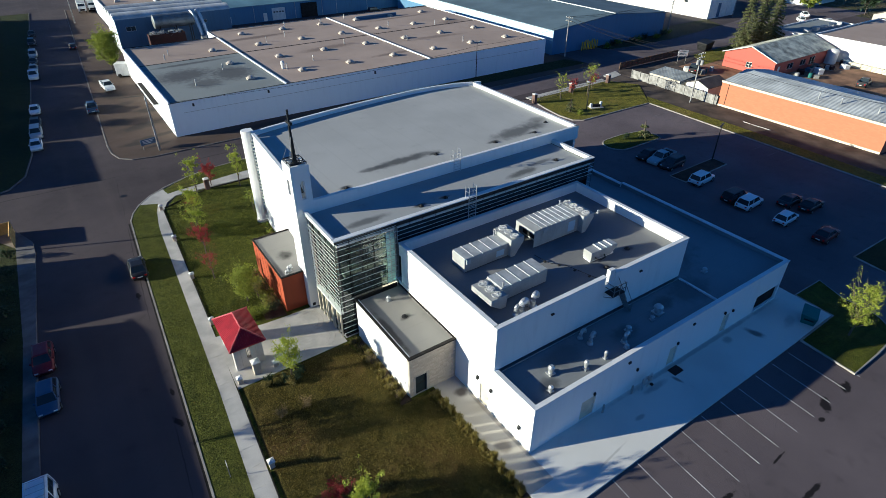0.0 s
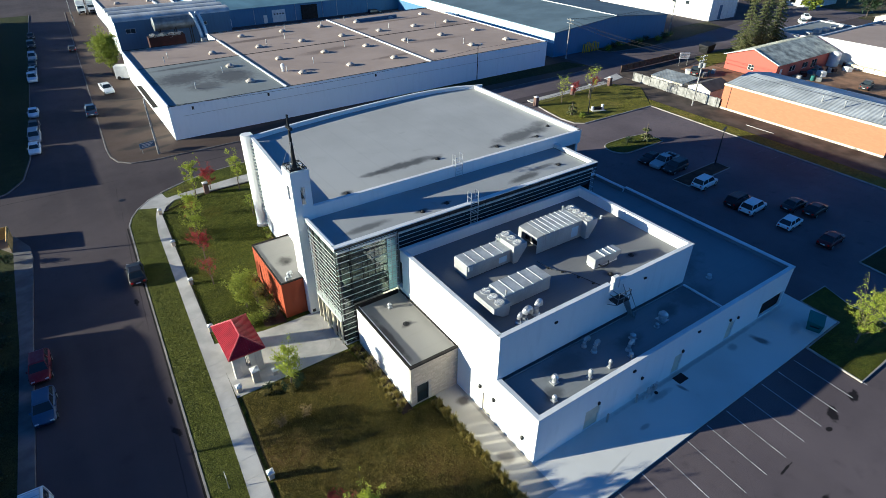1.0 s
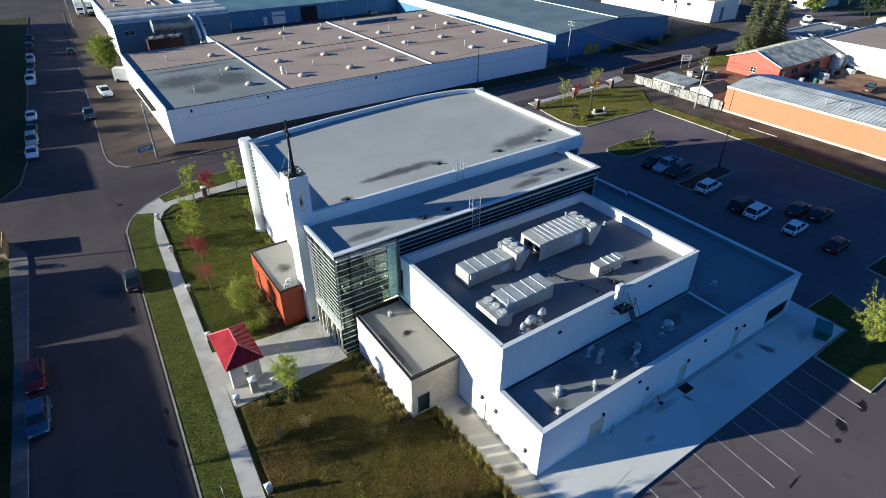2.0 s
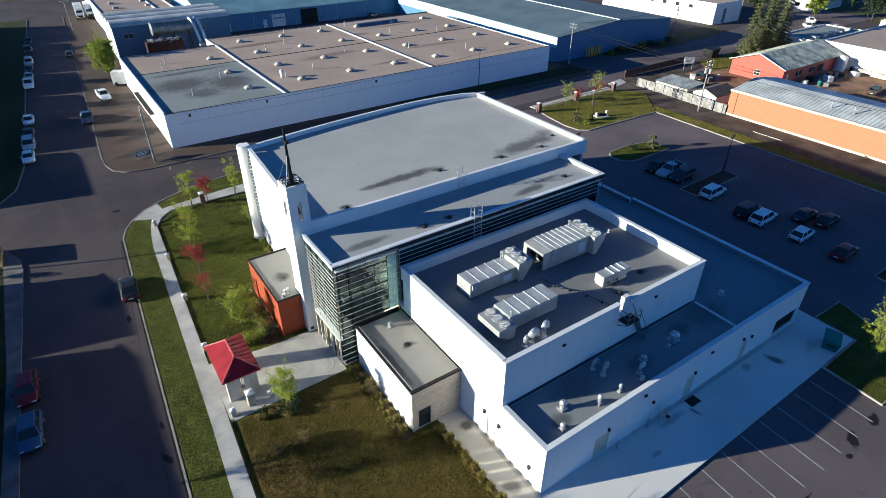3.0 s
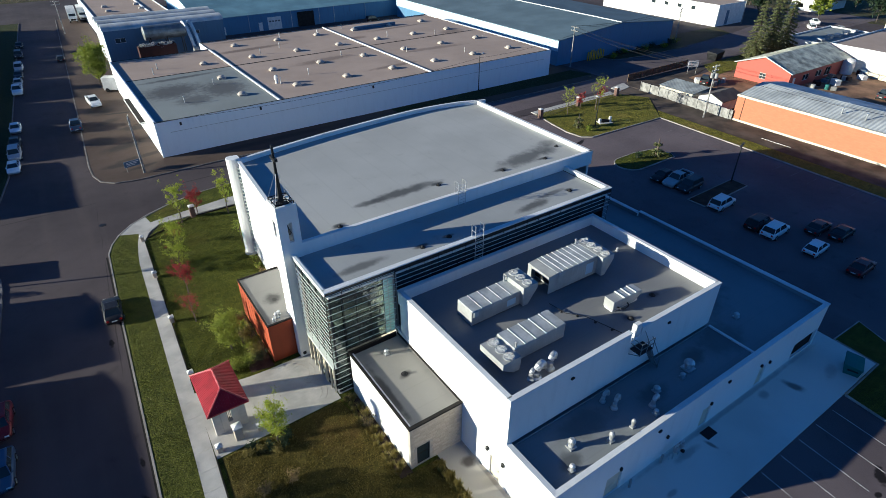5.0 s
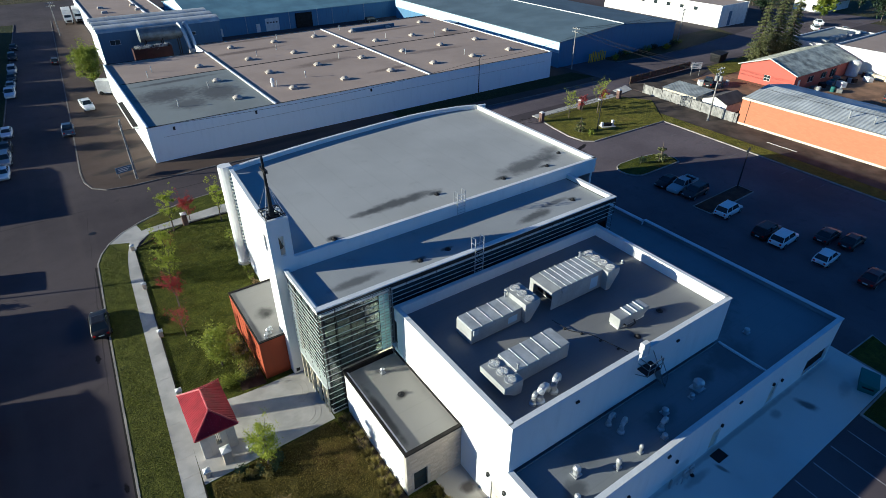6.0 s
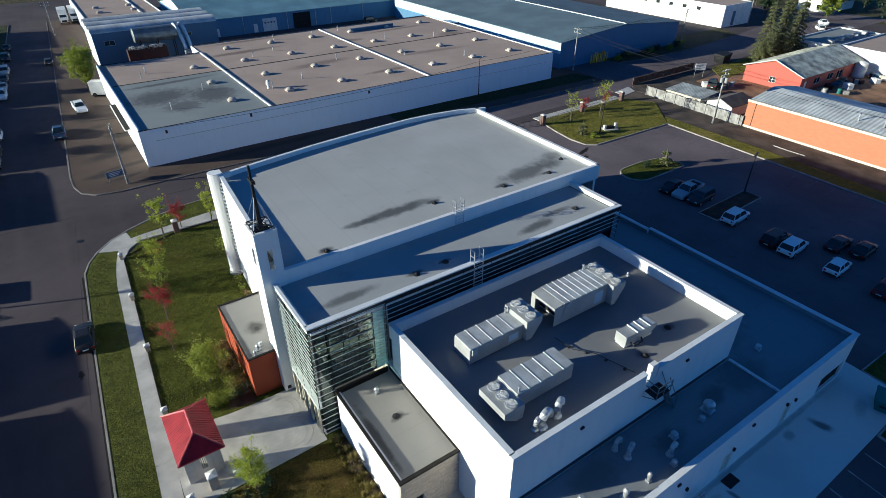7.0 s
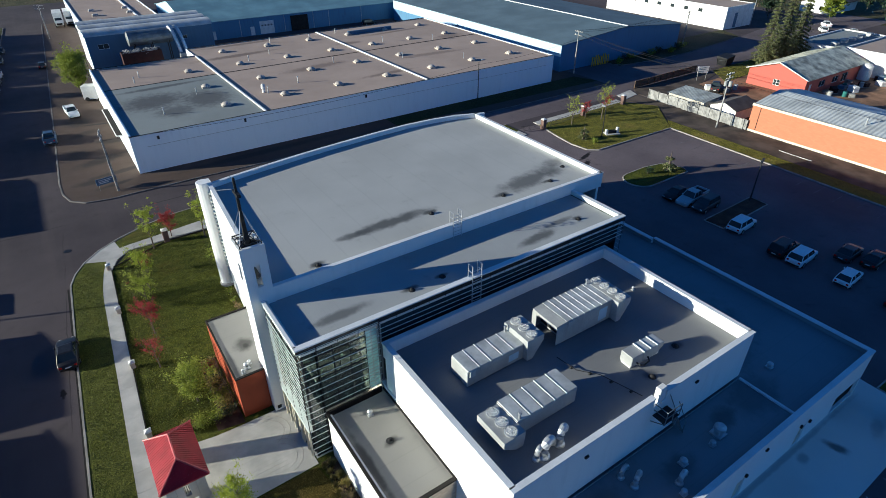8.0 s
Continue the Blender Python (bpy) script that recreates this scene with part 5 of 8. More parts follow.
    ob = thing("dust_collector", pose(2.4, 138.6, 0), "large silver horizontal dust collector drum on legs with bent ducts", "machine")
    bm = B()
    skin(bm, [[bm.verts.new((x, r * math.cos(a), 7.4 + r * math.sin(a))) for a in (2 * math.pi * k / 18 for k in range(18))] for x, r in ((0, 1.2), (0.15, 1.6), (9.2, 1.6), (9.4, 1.2))])
    part("drum", bm, M["drum_steel"], ob)
    for x in (1.2, 4.8, 8.4):
        for y in (-1.2, 1.2):
            bm = B()
            box(bm, x - 0.1, x + 0.1, y - 0.1, y + 0.1, 0.1, 6.6)
            part("leg", bm, M["dark_metal"], ob)
    for k in range(2):
        bm = B()
        pts = [(9.0 + k * 1.3 + 1.0 * t, -0.4 - 2.4 * t, 9.2 - 5.0 * t ** 2) for t in (0, 0.3, 0.55, 0.8, 1.05)]
        tube(bm, pts, 0.38, 10)
        part("duct", bm, M["metal"], ob)
    for k, (x, y, w) in enumerate(((9.4, -5.0, 1.2), (11.2, -4.6, 1.6), (13.8, -4.2, 1.0))):
        bm = B()
        soft_box(bm, x, x + w, y, y + 1.2, 0.1, 4.0 + 0.5 * (k % 2), 0.05)
        part("cabinet", bm, M["hvac"], ob)
    ob = thing("scrap_container", pose(0.0, 132.6, 0), "rust-red open scrap container heaped with grey offcuts", "container")
    bm = B()
    wall_run(bm, (0, 0), (8.0, 0), 0.1, 5.6, 0.12)
    wall_run(bm, (8.0, 0.12), (8.0, 2.4), 0.1, 5.6, 0.12)
    wall_run(bm, (8.0, 2.52), (0, 2.52), 0.1, 5.6, 0.12)
    wall_run(bm, (0, 2.4), (0, 0.12), 0.1, 5.6, 0.12)
    part("body", bm, M["rust"], ob)
    bm = B()
    rnd = random.Random(5)
    for k in range(120):
        c = Vector((rnd.uniform(0.4, 7.6), rnd.uniform(0.3, 2.2), rnd.uniform(5.2, 6.1)))
        d = Vector((rnd.uniform(-1, 1), rnd.uniform(-1, 1), rnd.uniform(-0.3, 0.5))).normalized() * rnd.uniform(0.2, 0.6)
        tube(bm, [c - d, c + d], rnd.uniform(0.03, 0.09), 4)
    tagged(part("scrap", bm, M["hvac"], ob, "loose grey offcuts"), kind="stuff")

    # another flat roof further up the street
    ob = thing("warehouse", pose(-3.5, 166, 0), "far low warehouse with a brown gravel roof", "warehouse")
    shell(ob, 0, 20, 0, 60, 5.2, M["wh_wall"])
    flat_roof(ob, 0.3, 19.7, 0.3, 59.7, 5.0, M["gravel_roof"])
    bm = B()
    skin(bm, [[bm.verts.new((sx * w, sy * w, z)) for sx, sy in ((-1, -1), (1, -1), (1, 1), (-1, 1))] for w, z in ((0.8, 0), (0.8, 0.3), (0.5, 0.55))])
    dome = mesh_of(bm, "skylight", M["dome"])
    for i in range(2):
        for j in range(4):
            piece("skylight", dome, ob, pose(5 + 9 * i, 5 + 9 * j, 5.0))
    boxpart("roof_curb", (14.6, 15.0, 0.3, 59.7, 5.0, 5.3), M["cap"], ob)


def build_east_side():
    # salmon building with a ribbed metal roof
    ob = thing("workshop", pose(82.8, 10.8, 0), "long salmon-orange stucco workshop with a ribbed blue-grey metal roof", "building")
    L, D, Z = 15.0, 28.5, 4.4
    shell(ob, 0, L, 0, D, Z, M["salmon"])
    bm = B()
    n = 180
    rows = []
    for i in range(n + 1):
        y = -0.1 + (D + 0.2) * i / n
        up = 0.045 if i % 4 in (1, 2) else 0.0
        rows.append([bm.verts.new((x, y, z + up)) for x, z in ((0.32, 4.62), (L / 2, 5.75), (L + 0.3, 4.5))])
    skin(bm, rows, False)
    part("roof", bm, M["tin_roof"], ob, "ribbed blue-grey metal roof")
    gable_end(ob, M["salmon"], 0, L, 0, D, Z, 5.7, "y")
    boxpart("parapet_cap", (-0.1, 0.34, -0.1, D + 0.1, 4.4, 4.76), M["cream"], ob, "pale coping along the wall top")
    boxpart("base_band", (-0.08, 0.0, 0.0, D, 0.06, 0.4), M["cream"], ob, "pale base band")
    boxpart("corner_joint", (-0.03, 0.0, D - 1.5, D - 1.4, 0.4, 4.4), M["dark_trim"], ob)
    for x, y in ((3.0, 12.6), (3.0, 9.0), (3.2, -0.6 + 4.0)):
        bm = B()
        disc_stack(bm, [(0.12, 4.9), (0.12, 6.0), (0.18, 6.02), (0.18, 6.15)], 8, x, y)
        part("vent_pipe", bm, M["galv"], ob)

    # red barn
    ob = thing("barn", pose(109.1, 43.3, 0), "red wooden barn with a weathered grey-green gable roof", "barn")
    L, D, Z, R = 24.8, 12.0, 3.4, 5.6
    shell(ob, 0, L, 0, D, Z, M["barn_red"], {"w": [(5.2, 6.6, 1.0, 2.2)], "s": [(1.5, 2.6, 0.1, 2.2), (5.5, 8.0, 1.0, 2.3), (11, 13.5, 1.0, 2.3), (15, 17.5, 0.6, 2.4)]})
    window(ob, (0, 6.5), (0, 5.1), 1.0, 2.2, 0.05, 2, 2, "white", label="white four-pane window")
    for a, b in ((5.5, 8.0), (11.0, 13.5), (15.0, 17.5)):
        window(ob, (a, 0), (b, 0), 0.6 if a == 15.0 else 1.0, 2.4 if a == 15.0 else 2.3, 0.08, 2, 1, "white")
    boxpart("door", (1.5, 2.6, 0.08, 0.14, 0.1, 2.2), M["white"], ob)
    bm = B()
    gable_roof(bm, 0, L, 0, D, Z + 0.1, R, "x", 0.45)
    part("roof", bm, M["barn_roof"], ob, "weathered grey-green metal roof")
    gable_end(ob, M["barn_red"], 0, L, 0, D, Z, R, "x")
    bm = B()
    for y0, y1 in ((-0.5, D / 2), (D + 0.5, D / 2)):
        tube(bm, [(-0.5, y0, Z - 0.08), (-0.5, y1, R + 0.05)], 0.09, 4)
    part("barge_board", bm, M["white"], ob)

    # sheds behind the fence
    ob = thing("shed", pose(83.8, 48.7, 0), "pale beige shed with a ribbed grey roof", "shed")
    shell(ob, 0, 5.0, 0, 7.6, 2.05, M["house_wall"], thick=0.15)
    bm = B()
    rows = []
    for i in range(74):
        y = -0.2 + 8.0 * i / 73
        rows.append([bm.verts.new((x, y, z + (0.05 if i % 4 in (1, 2) else 0))) for x, z in ((-0.25, 2.12), (5.3, 2.55))])
    skin(bm, rows, False)
    part("roof", bm, M["shed_roof"], ob, "ribbed grey-green roof")
    ob = thing("shed", pose(84.4, 42.7, 0), "small white gabled shed with a brown roof", "shed")
    shell(ob, 0, 6.6, 0, 5.0, 2.1, M["white"], thick=0.15)
    bm = B()
    gable_roof(bm, 0, 6.6, 0, 5.0, 2.15, 3.1, "x", 0.25, 0.08)
    part("roof", bm, M["house_roof"], ob, "brown shingle roof")
    gable_end(ob, M["white"], 0, 6.6, 0, 5.0, 2.1, 3.1, "x", 0.15)

    # wooden fence along the alley: posts, rails and boards
    ob = thing("fence", pose(83.2, 60.3, 0), "weathered grey board fence along the alley", "fence")
    me_b = B()
    soft_box(me_b, 0, 0.03, -0.31, 0.0, 0.1, 1.85, 0.006)
    board = mesh_of(me_b, "board", M["grey_wood"])
    me_p = B()
    box(me_p, -0.1, 0.02, -0.06, 0.06, 0.0, 1.98)
    post = mesh_of(me_p, "post", M["grey_wood"])
    rnd = random.Random(3)
    for k in range(65):
        y = -0.325 * k
        piece("board", board, ob, pose(0.012 * math.sin(k) + 0.039 * y, y, rnd.uniform(-0.04, 0.05), 0, rnd.uniform(-1, 1), rnd.uniform(-2, 2)))
        if k % 7 == 0:
            piece("post", post, ob, pose(0.039 * y - 0.02, y, 0))
    bm = B()
    for z in (0.45, 1.5):
        tube(bm, [(0.06, 0, z), (0.06 - 20.8 * 0.039, -20.8, z)], 0.05, 4)
    part("rail", bm, M["grey_wood"], ob)

    # white buildings in the distance
    ob = thing("motor_shop", pose(154.4, 90.0, 0) @ Matrix.Diagonal((1, 1, 1.35, 1)), "white long building with small dark windows", "building")
    shell(ob, 0, 14, 0, 45, 4.6, M["white"], {"w": [(45 - 0.3 - u - 1.4, 45 - 0.3 - u, 2.9, 3.6) for u in range(8, 44, 5)], "s": [(4.5, 6.2, 0.1, 3.2), (8.5, 9.6, 0.1, 2.3)]})
    for u in range(8, 44, 5):
        window(ob, (0, 0.0 + u + 1.4), (0, 0.0 + u), 2.9, 3.6, 0.08, 1, 1, "dark_trim")
    boxpart("door", (4.5, 6.2, 0.1, 0.16, 0.1, 3.2), M["sign_blue"], ob)
    boxpart("door", (8.5, 9.6, 0.1, 0.16, 0.1, 2.3), M["white"], ob)
    flat_roof(ob, 0.3, 13.7, 0.3, 44.7, 4.5, M["gravel_roof"])
    ob = thing("machine_shop", pose(135.5, 18.0, 0), "white flat-roofed workshop in evening sun", "building")
    shell(ob, 0, 34, 0, 31.0, 5.3, M["white"], {"n": [(5, 6.4, 0.1, 2.3)]})
    flat_roof(ob, 0.3, 33.7, 0.3, 30.7, 5.0, M["gravel_roof"])
    ob = thing("workshop_wing", pose(140.0, 51.0, 0), "grey flat-roofed workshop wing with parapet", "building")
    shell(ob, 0, 24, 0, 11.0, 3.9, M["white"], {"s": [(6, 9, 0.8, 2.2), (12, 15, 0.8, 2.2), (18, 21, 0.8, 2.2)]})
    for a in (6, 12, 18):
        window(ob, (a, 0), (a + 3, 0), 0.8, 2.2, 0.08, 2, 1, "dark_trim")
    flat_roof(ob, 0.3, 23.7, 0.3, 10.7, 3.6, M["teal_roof"])
    for k in range(5):
        bm = B()
        soft_box(bm, 3 + 4.4 * k, 4.6 + 4.4 * k, 3.0, 4.4, 3.6, 4.3 + 0.2 * (k % 2), 0.05)
        part("roof_unit", bm, M["hvac"], ob)
    ob = thing("bungalow", pose(205.0, 84.0, 0), "low white bungalow among trees", "house")
    shell(ob, 0, 18, 0, 10, 3.0, M["white"], {"w": [(2, 4, 1, 2.2), (6, 8, 1, 2.2)]})
    bm = B()
    gable_roof(bm, 0, 18, 0, 10, 3.1, 5.2, "x", 0.4)
    part("roof", bm, M["house_roof"], ob)
    gable_end(ob, M["white"], 0, 18, 0, 10, 3.0, 5.2, "x")
    ob = thing("bungalow", pose(190.0, 48.0, 0), "pale bungalow beyond the workshops", "house")
    shell(ob, 0, 14, 0, 10, 3.0, M["house_wall"], {"w": [(2, 4, 1, 2.2), (6, 8, 1, 2.2)]})
    bm = B()
    gable_roof(bm, 0, 14, 0, 10, 3.1, 5.0, "x", 0.4)
    part("roof", bm, M["house_roof"], ob)
    gable_end(ob, M["house_wall"], 0, 14, 0, 10, 3.0, 5.0, "x")


def build_west_houses():
    """Row houses west of the street, which shade the roadway at evening."""
    rows = [(-9, 13.5, 6.2, 0), (6.0, 11.5, 6.55, 0), (19.6, 21.0, 6.4, 0), (45.2, 9.1, 6.45, 0), (79.0, 15.0, 6.1, 2), (98.6, 13.4, 6.5, 3), (116.4, 12.1, 6.8, 3), (132.9, 14.5, 6.9, 4), (151.8, 14, 7.0, 5), (170.2, 11, 7.0, 5), (185.6, 22, 7.2, 6)]
    for y0, w, top, dx in rows:
        ob = thing("row_house", pose(-54.0 + dx, y0, 0), "beige two-storey row house with a dark shingle gable roof", "house", "houses west of the street")
        shell(ob, 0, 13, 0, w, top - 1.9, M["house_wall"], {"e": [(1.5, 3.0, 1.0, 2.4), (w - 3.5, w - 2.0, 1.0, 2.4)]})
        for a in (1.8, w - 3.2):
            window(ob, (13, a), (13, a + 1.5), 1.0, 2.4, 0.08, 2, 1, "white")
        bm = B()
        gable_roof(bm, 0, 13, 0, w, top - 1.8, top, "y", 0.35)
        part("roof", bm, M["house_roof"], ob)
        gable_end(ob, M["house_wall"], 0, 13, 0, w, top - 1.9, top, "y")


build_warehouse()
build_blue_buildings()
build_east_side()
build_west_houses()

# ---- plant on the church's roofs ----


def fan_mesh():
    bm = B()
    disc_stack(bm, [(0.44, 0.0), (0.44, 0.11), (0.40, 0.13), (0.38, 0.05)], 18)
    return mesh_of(bm, "fan_ring", M["metal"])


def grille_mesh():
    bm = B()
    for r in (0.1, 0.18, 0.26, 0.33):
        pts = [(r * math.cos(a), r * math.sin(a), 0.125) for a in (2 * math.pi * k / 16 for k in range(17))]
        tube(bm, pts, 0.011, 4, False)
    for k in range(12):
        a = math.pi * k / 12
        tube(bm, [(-0.4 * math.cos(a), -0.4 * math.sin(a), 0.125), (0.4 * math.cos(a), 0.4 * math.sin(a), 0.125)], 0.010, 4)
    disc_stack(bm, [(0.07, 0.11), (0.07, 0.14)], 10)
    return mesh_of(bm, "grille", M["white"])


FAN, GRILLE = fan_mesh(), grille_mesh()


def air_unit(x, y, turn, length, width, height, ribs_n, deck, fan_rows, hood=False):
    """A packaged rooftop unit: ribbed casing on a low rail, and a raised fan deck (length, y0, y1, top) whose underside is cut back."""
    Z = 7.9
    ob = thing("air_unit", pose(x, y, Z, 0, 0, turn), "large pale grey rooftop air unit with ribbed casing", "air unit", "rooftop air units")
    w = width / 2
    boxpart("base_rail", (0.15, length - 0.1, -w + 0.06, w - 0.06, 0.0, 0.1), M["dark_metal"], ob)
    bm = B()
    soft_box(bm, 0.0, length, -w, w, 0.1, height - 0.04, 0.03)
    part("casing", bm, M["hvac"], ob)
    n = ribs_n
    for k in range(n):
        bm = B()
        soft_box(bm, length * (k + 0.05) / n, length * (k + 0.93) / n, -w - 0.02, w + 0.02, height - 0.04, height + 0.04, 0.02)
        part("top_panel", bm, M["hvac_top"], ob)
    for k in range(1, n):
        xs = length * k / n
        bm = B()
        box(bm, xs - 0.05, xs - 0.005, -w - 0.03, w + 0.03, height - 0.04, height + 0.065)
        part("seam", bm, M["cap"], ob, "bright standing seam")
    for k in range(n):
        for sy in (-1, 1):
            bm = B()
            y0, y1 = sorted((sy * w, sy * (w + 0.015)))
            box(bm, length * (k + 0.08) / n, length * (k + 0.92) / n, y0, y1, 0.25, height - 0.15)
            part("door", bm, M["hvac"], ob)
    fl, f0, f1, top = deck
    end = length + fl
    prof = [(length - 0.06, height * 0.55), (length + 0.02, 0.1), (length + fl * 0.35, 0.1), (end, top - 0.5), (end, top), (length - 0.06, top)]
    bm = B()
    skin(bm, [[bm.verts.new((a, yy, b)) for a, b in prof] for yy in (f0, f1)])
    part("fan_deck", bm, M["hvac"], ob, "pale deck with a slanted end")
    cols, rows = fan_rows
    for r in range(rows):
        for k in range(cols):
            yy = f0 + (f1 - f0) * (k + 0.5) / cols
            fx = length + fl * (r + 0.45) / rows
            size = min(1.0, (f1 - f0) / cols / 0.9)
            f = piece("fan", FAN, ob, pose(fx, yy, top) @ Matrix.Scale(size, 4))
            piece("grille", GRILLE, f, pose(0, 0, 0))
            piece("rotor", ROTOR, f, pose(0, 0, 0, 0, 0, 31 * k + 17 * r))
    bm = B()
    disc_stack(bm, [(0.07, height), (0.07, height + 0.4), (0.12, height + 0.42), (0.10, height + 0.52)], 8, length * 0.94, w - 0.12)
    part("flue", bm, M["galv"], ob)
    bm = B()
    soft_box(bm, length * 0.03, length * 0.12, -w - 0.12, -w - 0.01, height - 0.5, height - 0.05, 0.02)
    part("control_box", bm, M["hvac_top"], ob, "small pale control box")
    bm = B()
    box(bm, length * 0.72, length * 0.9, -w - 0.03, -w - 0.016, 0.4, height - 0.4)
    part("panel", bm, M["pale_blue"], ob, "pale blue service panel")
    if hood:
        # sloping intake hood, open below, with side cheeks
        h0, h1 = height - 0.06, height + 0.02
        bm = B()
        prof = [(-0.85, h0), (-0.01, h1), (-0.01, h1 - 0.06), (-0.85, h0 - 0.06)]
        skin(bm, [[bm.verts.new((a, yy, b)) for a, b in prof] for yy in (-w, w)])
        hd = part("hood", bm, M["hvac"], ob, "pale intake hood")
        bm = B()
        soft_box(bm, -0.9, -0.82, w - 0.45, w, 0.1, h0, 0.02)
        part("hood_end", bm, M["hvac"], hd)
        boxpart("hood_lip", (-0.9, -0.82, -w, w - 0.46, h0 - 0.3, h0), M["hvac"], hd)
        boxpart("hood_side", (-0.82, -0.01, -w, -w + 0.05, 0.1, h0 - 0.06), M["hvac"], hd)
        boxpart("hood_side", (-0.82, -0.01, w - 0.05, w, 0.1, h0 - 0.06), M["hvac"], hd)
        boxpart("intake", (-0.05, -0.005, -w + 0.1, w - 0.1, 0.3, h0 - 0.06), M["black"], hd, "dark intake screen")
    return ob


def rotor_mesh():
    bm = B()
    for j in range(4):
        a = 2 * math.pi * j / 4
        u, v = Vector((math.cos(a), math.sin(a), 0)), Vector((-math.sin(a), math.cos(a), 0))
        q = [u * 0.07 - v * 0.06, u * 0.35 - v * 0.20, u * 0.35 + v * 0.22, u * 0.07 + v * 0.06]
        vs = [bm.verts.new((p.x, p.y, 0.07 + (0.05 if i in (0, 1) else 0))) for i, p in enumerate(q)]
        ws = [bm.verts.new((v2.co.x, v2.co.y, v2.co.z - 0.012)) for v2 in vs]
        skin(bm, [ws, vs])
    disc_stack(bm, [(0.09, 0.02), (0.09, 0.14)], 8)
    return mesh_of(bm, "rotor", M["white"])


ROTOR = rotor_mesh()
air_unit(2.92, 13.42, 0.0, 4.75, 1.82, 1.38, 5, (1.4, -1.3, 1.15, 1.86), (3, 1))
air_unit(11.2, 13.4, -0.5, 4.65, 2.5, 1.85, 8, (1.3, -1.85, 1.35, 1.92), (4, 1), True)
air_unit(7.82, 8.68, 180.0, 4.9, 1.86, 1.36, 5, (1.5, -0.85, 1.65, 1.27), (3, 1))


def small_unit():
    ob = thing("condenser", pose(12.95, 8.15, 7.9, 0, 0, -2), "small pale rooftop unit with a ribbed top", "air unit", "rooftop air units")
    bm = B()
    box(bm, 0.05, 2.9, -0.4, 0.4, 0, 0.18)
    part("base_rail", bm, M["white"], ob)
    bm = B()
    soft_box(bm, 0, 1.1, -0.5, 0.5, 0.18, 1.0, 0.03)
    part("casing", bm, M["hvac"], ob)
    bm = B()
    skin(bm, [[bm.verts.new((a, yy, b)) for a, b in ((1.12, 0.18), (2.4, 0.18), (3.1, 0.72), (3.1, 1.0), (1.12, 1.0))] for yy in (-0.5, 0.5)])
    part("casing", bm, M["hvac"], ob)
    for k in range(3):
        bm = B()
        box(bm, 1.15 + 0.65 * k, 1.7 + 0.65 * k, -0.48, 0.48, 1.0, 1.04)
        part("top_panel", bm, M["hvac_top"], ob)
        bm = B()
        box(bm, 1.72 + 0.65 * k - 0.64, 1.78 + 0.65 * k - 0.64, -0.5, 0.5, 1.0, 1.09)
        part("seam", bm, M["cap"], ob)
    bm = B()
    tube(bm, [(0.5, -0.5, 0.4), (0.5, -0.8, 0.4), (0.9, -0.85, 0.25), (1.5, -0.75, 0.25), (1.6, -0.5, 0.4)], 0.06, 6)
    part("pipe", bm, M["dark_metal"], ob)


small_unit()


def gooseneck(x, y, z, r, h, turn, reach=0.5):
    ob = thing("gooseneck_vent", pose(x, y, z, 0, 0, turn), "bright metal gooseneck roof vent", "vent", "gooseneck vents")
    bm = B()
    pts = [(0, 0, 0), (0, 0, h)] + [(reach / 2 - reach / 2 * math.cos(a), 0, h + reach / 2 * math.sin(a)) for a in (radians(v) for v in (30, 60, 90, 120, 150, 180))] + [(reach, 0, h - 0.12)]
    tube(bm, pts, r, 12)
    part("neck", bm, M["galv"], ob)
    bm = B()
    disc_stack(bm, [(r * 1.6, 0), (r * 1.5, 0.12), (r * 1.05, 0.2)], 12)
    part("curb", bm, M["metal"], ob)


for args in ((2.95, 5.95, 7.9, 0.16, 0.45, 20, 0.5), (3.4, 5.9, 7.9, 0.26, 0.5, 15, 0.85), (4.75, 6.0, 7.9, 0.22, 0.6, 25, 0.75)):
    gooseneck(*args)
for args in ((8.45, 3.85, 4.3, 0.15, 0.45, 10, 0.6), (8.65, 2.95, 4.3, 0.17, 0.5, 20, 0.7), (11.1, 1.55, 4.3, 0.17, 0.45, 10, 0.6)):
    gooseneck(*args)


def mushroom(x, y, z, r, h, mat="galv", label="round capped metal roof vent"):
    ob = thing("roof_vent", pose(x, y, z), label, "vent", "round roof vents")
    bm = B()
    disc_stack(bm, [(r * 0.75, 0), (r * 0.7, h * 0.55)], 12)
    part("vent_pipe", bm, M[mat], ob)
    bm = B()
    disc_stack(bm, [(r * 0.8, h * 0.5), (r, h * 0.6), (r * 0.95, h * 0.8), (r * 0.5, h)], 12)
    part("cap", bm, M[mat], ob)
    bm = B()
    box(bm, -r, r, -r, r, 0, h * 0.16)
    part("curb", bm, M["metal"], ob)


for args in ((3.7, 2.3, 4.3, 0.28, 0.85), (2.45, 1.0, 4.3, 0.2, 0.6), (6.25, 1.15, 4.3, 0.2, 0.95), (8.4, 1.1, 4.3, 0.16, 0.8), (15.3, 2.1, 4.3, 0.2, 0.45),
             (16.4, 2.4, 4.3, 0.42, 0.95), (12.5, 2.3, 4.3, 0.26, 0.5), (10.7, 0.95, 4.3, 0.2, 0.45), (25.3, 3.9, 4.3, 0.24, 0.5), (24.0, 9.0, 4.3, 0.2, 0.5),
             (27.0, 12.5, 4.3, 0.18, 0.4), (-1.95, 17.2, 4.1, 0.2, 0.5), (-7.6, 26.6, 4.09, 0.22, 0.55), (-8.0, 26.2, 4.09, 0.14, 0.4), (-7.3, 27.0, 4.09, 0.16, 0.35), (20.2, 13.5, 7.9, 0.12, 0.35)):
    mushroom(*args)
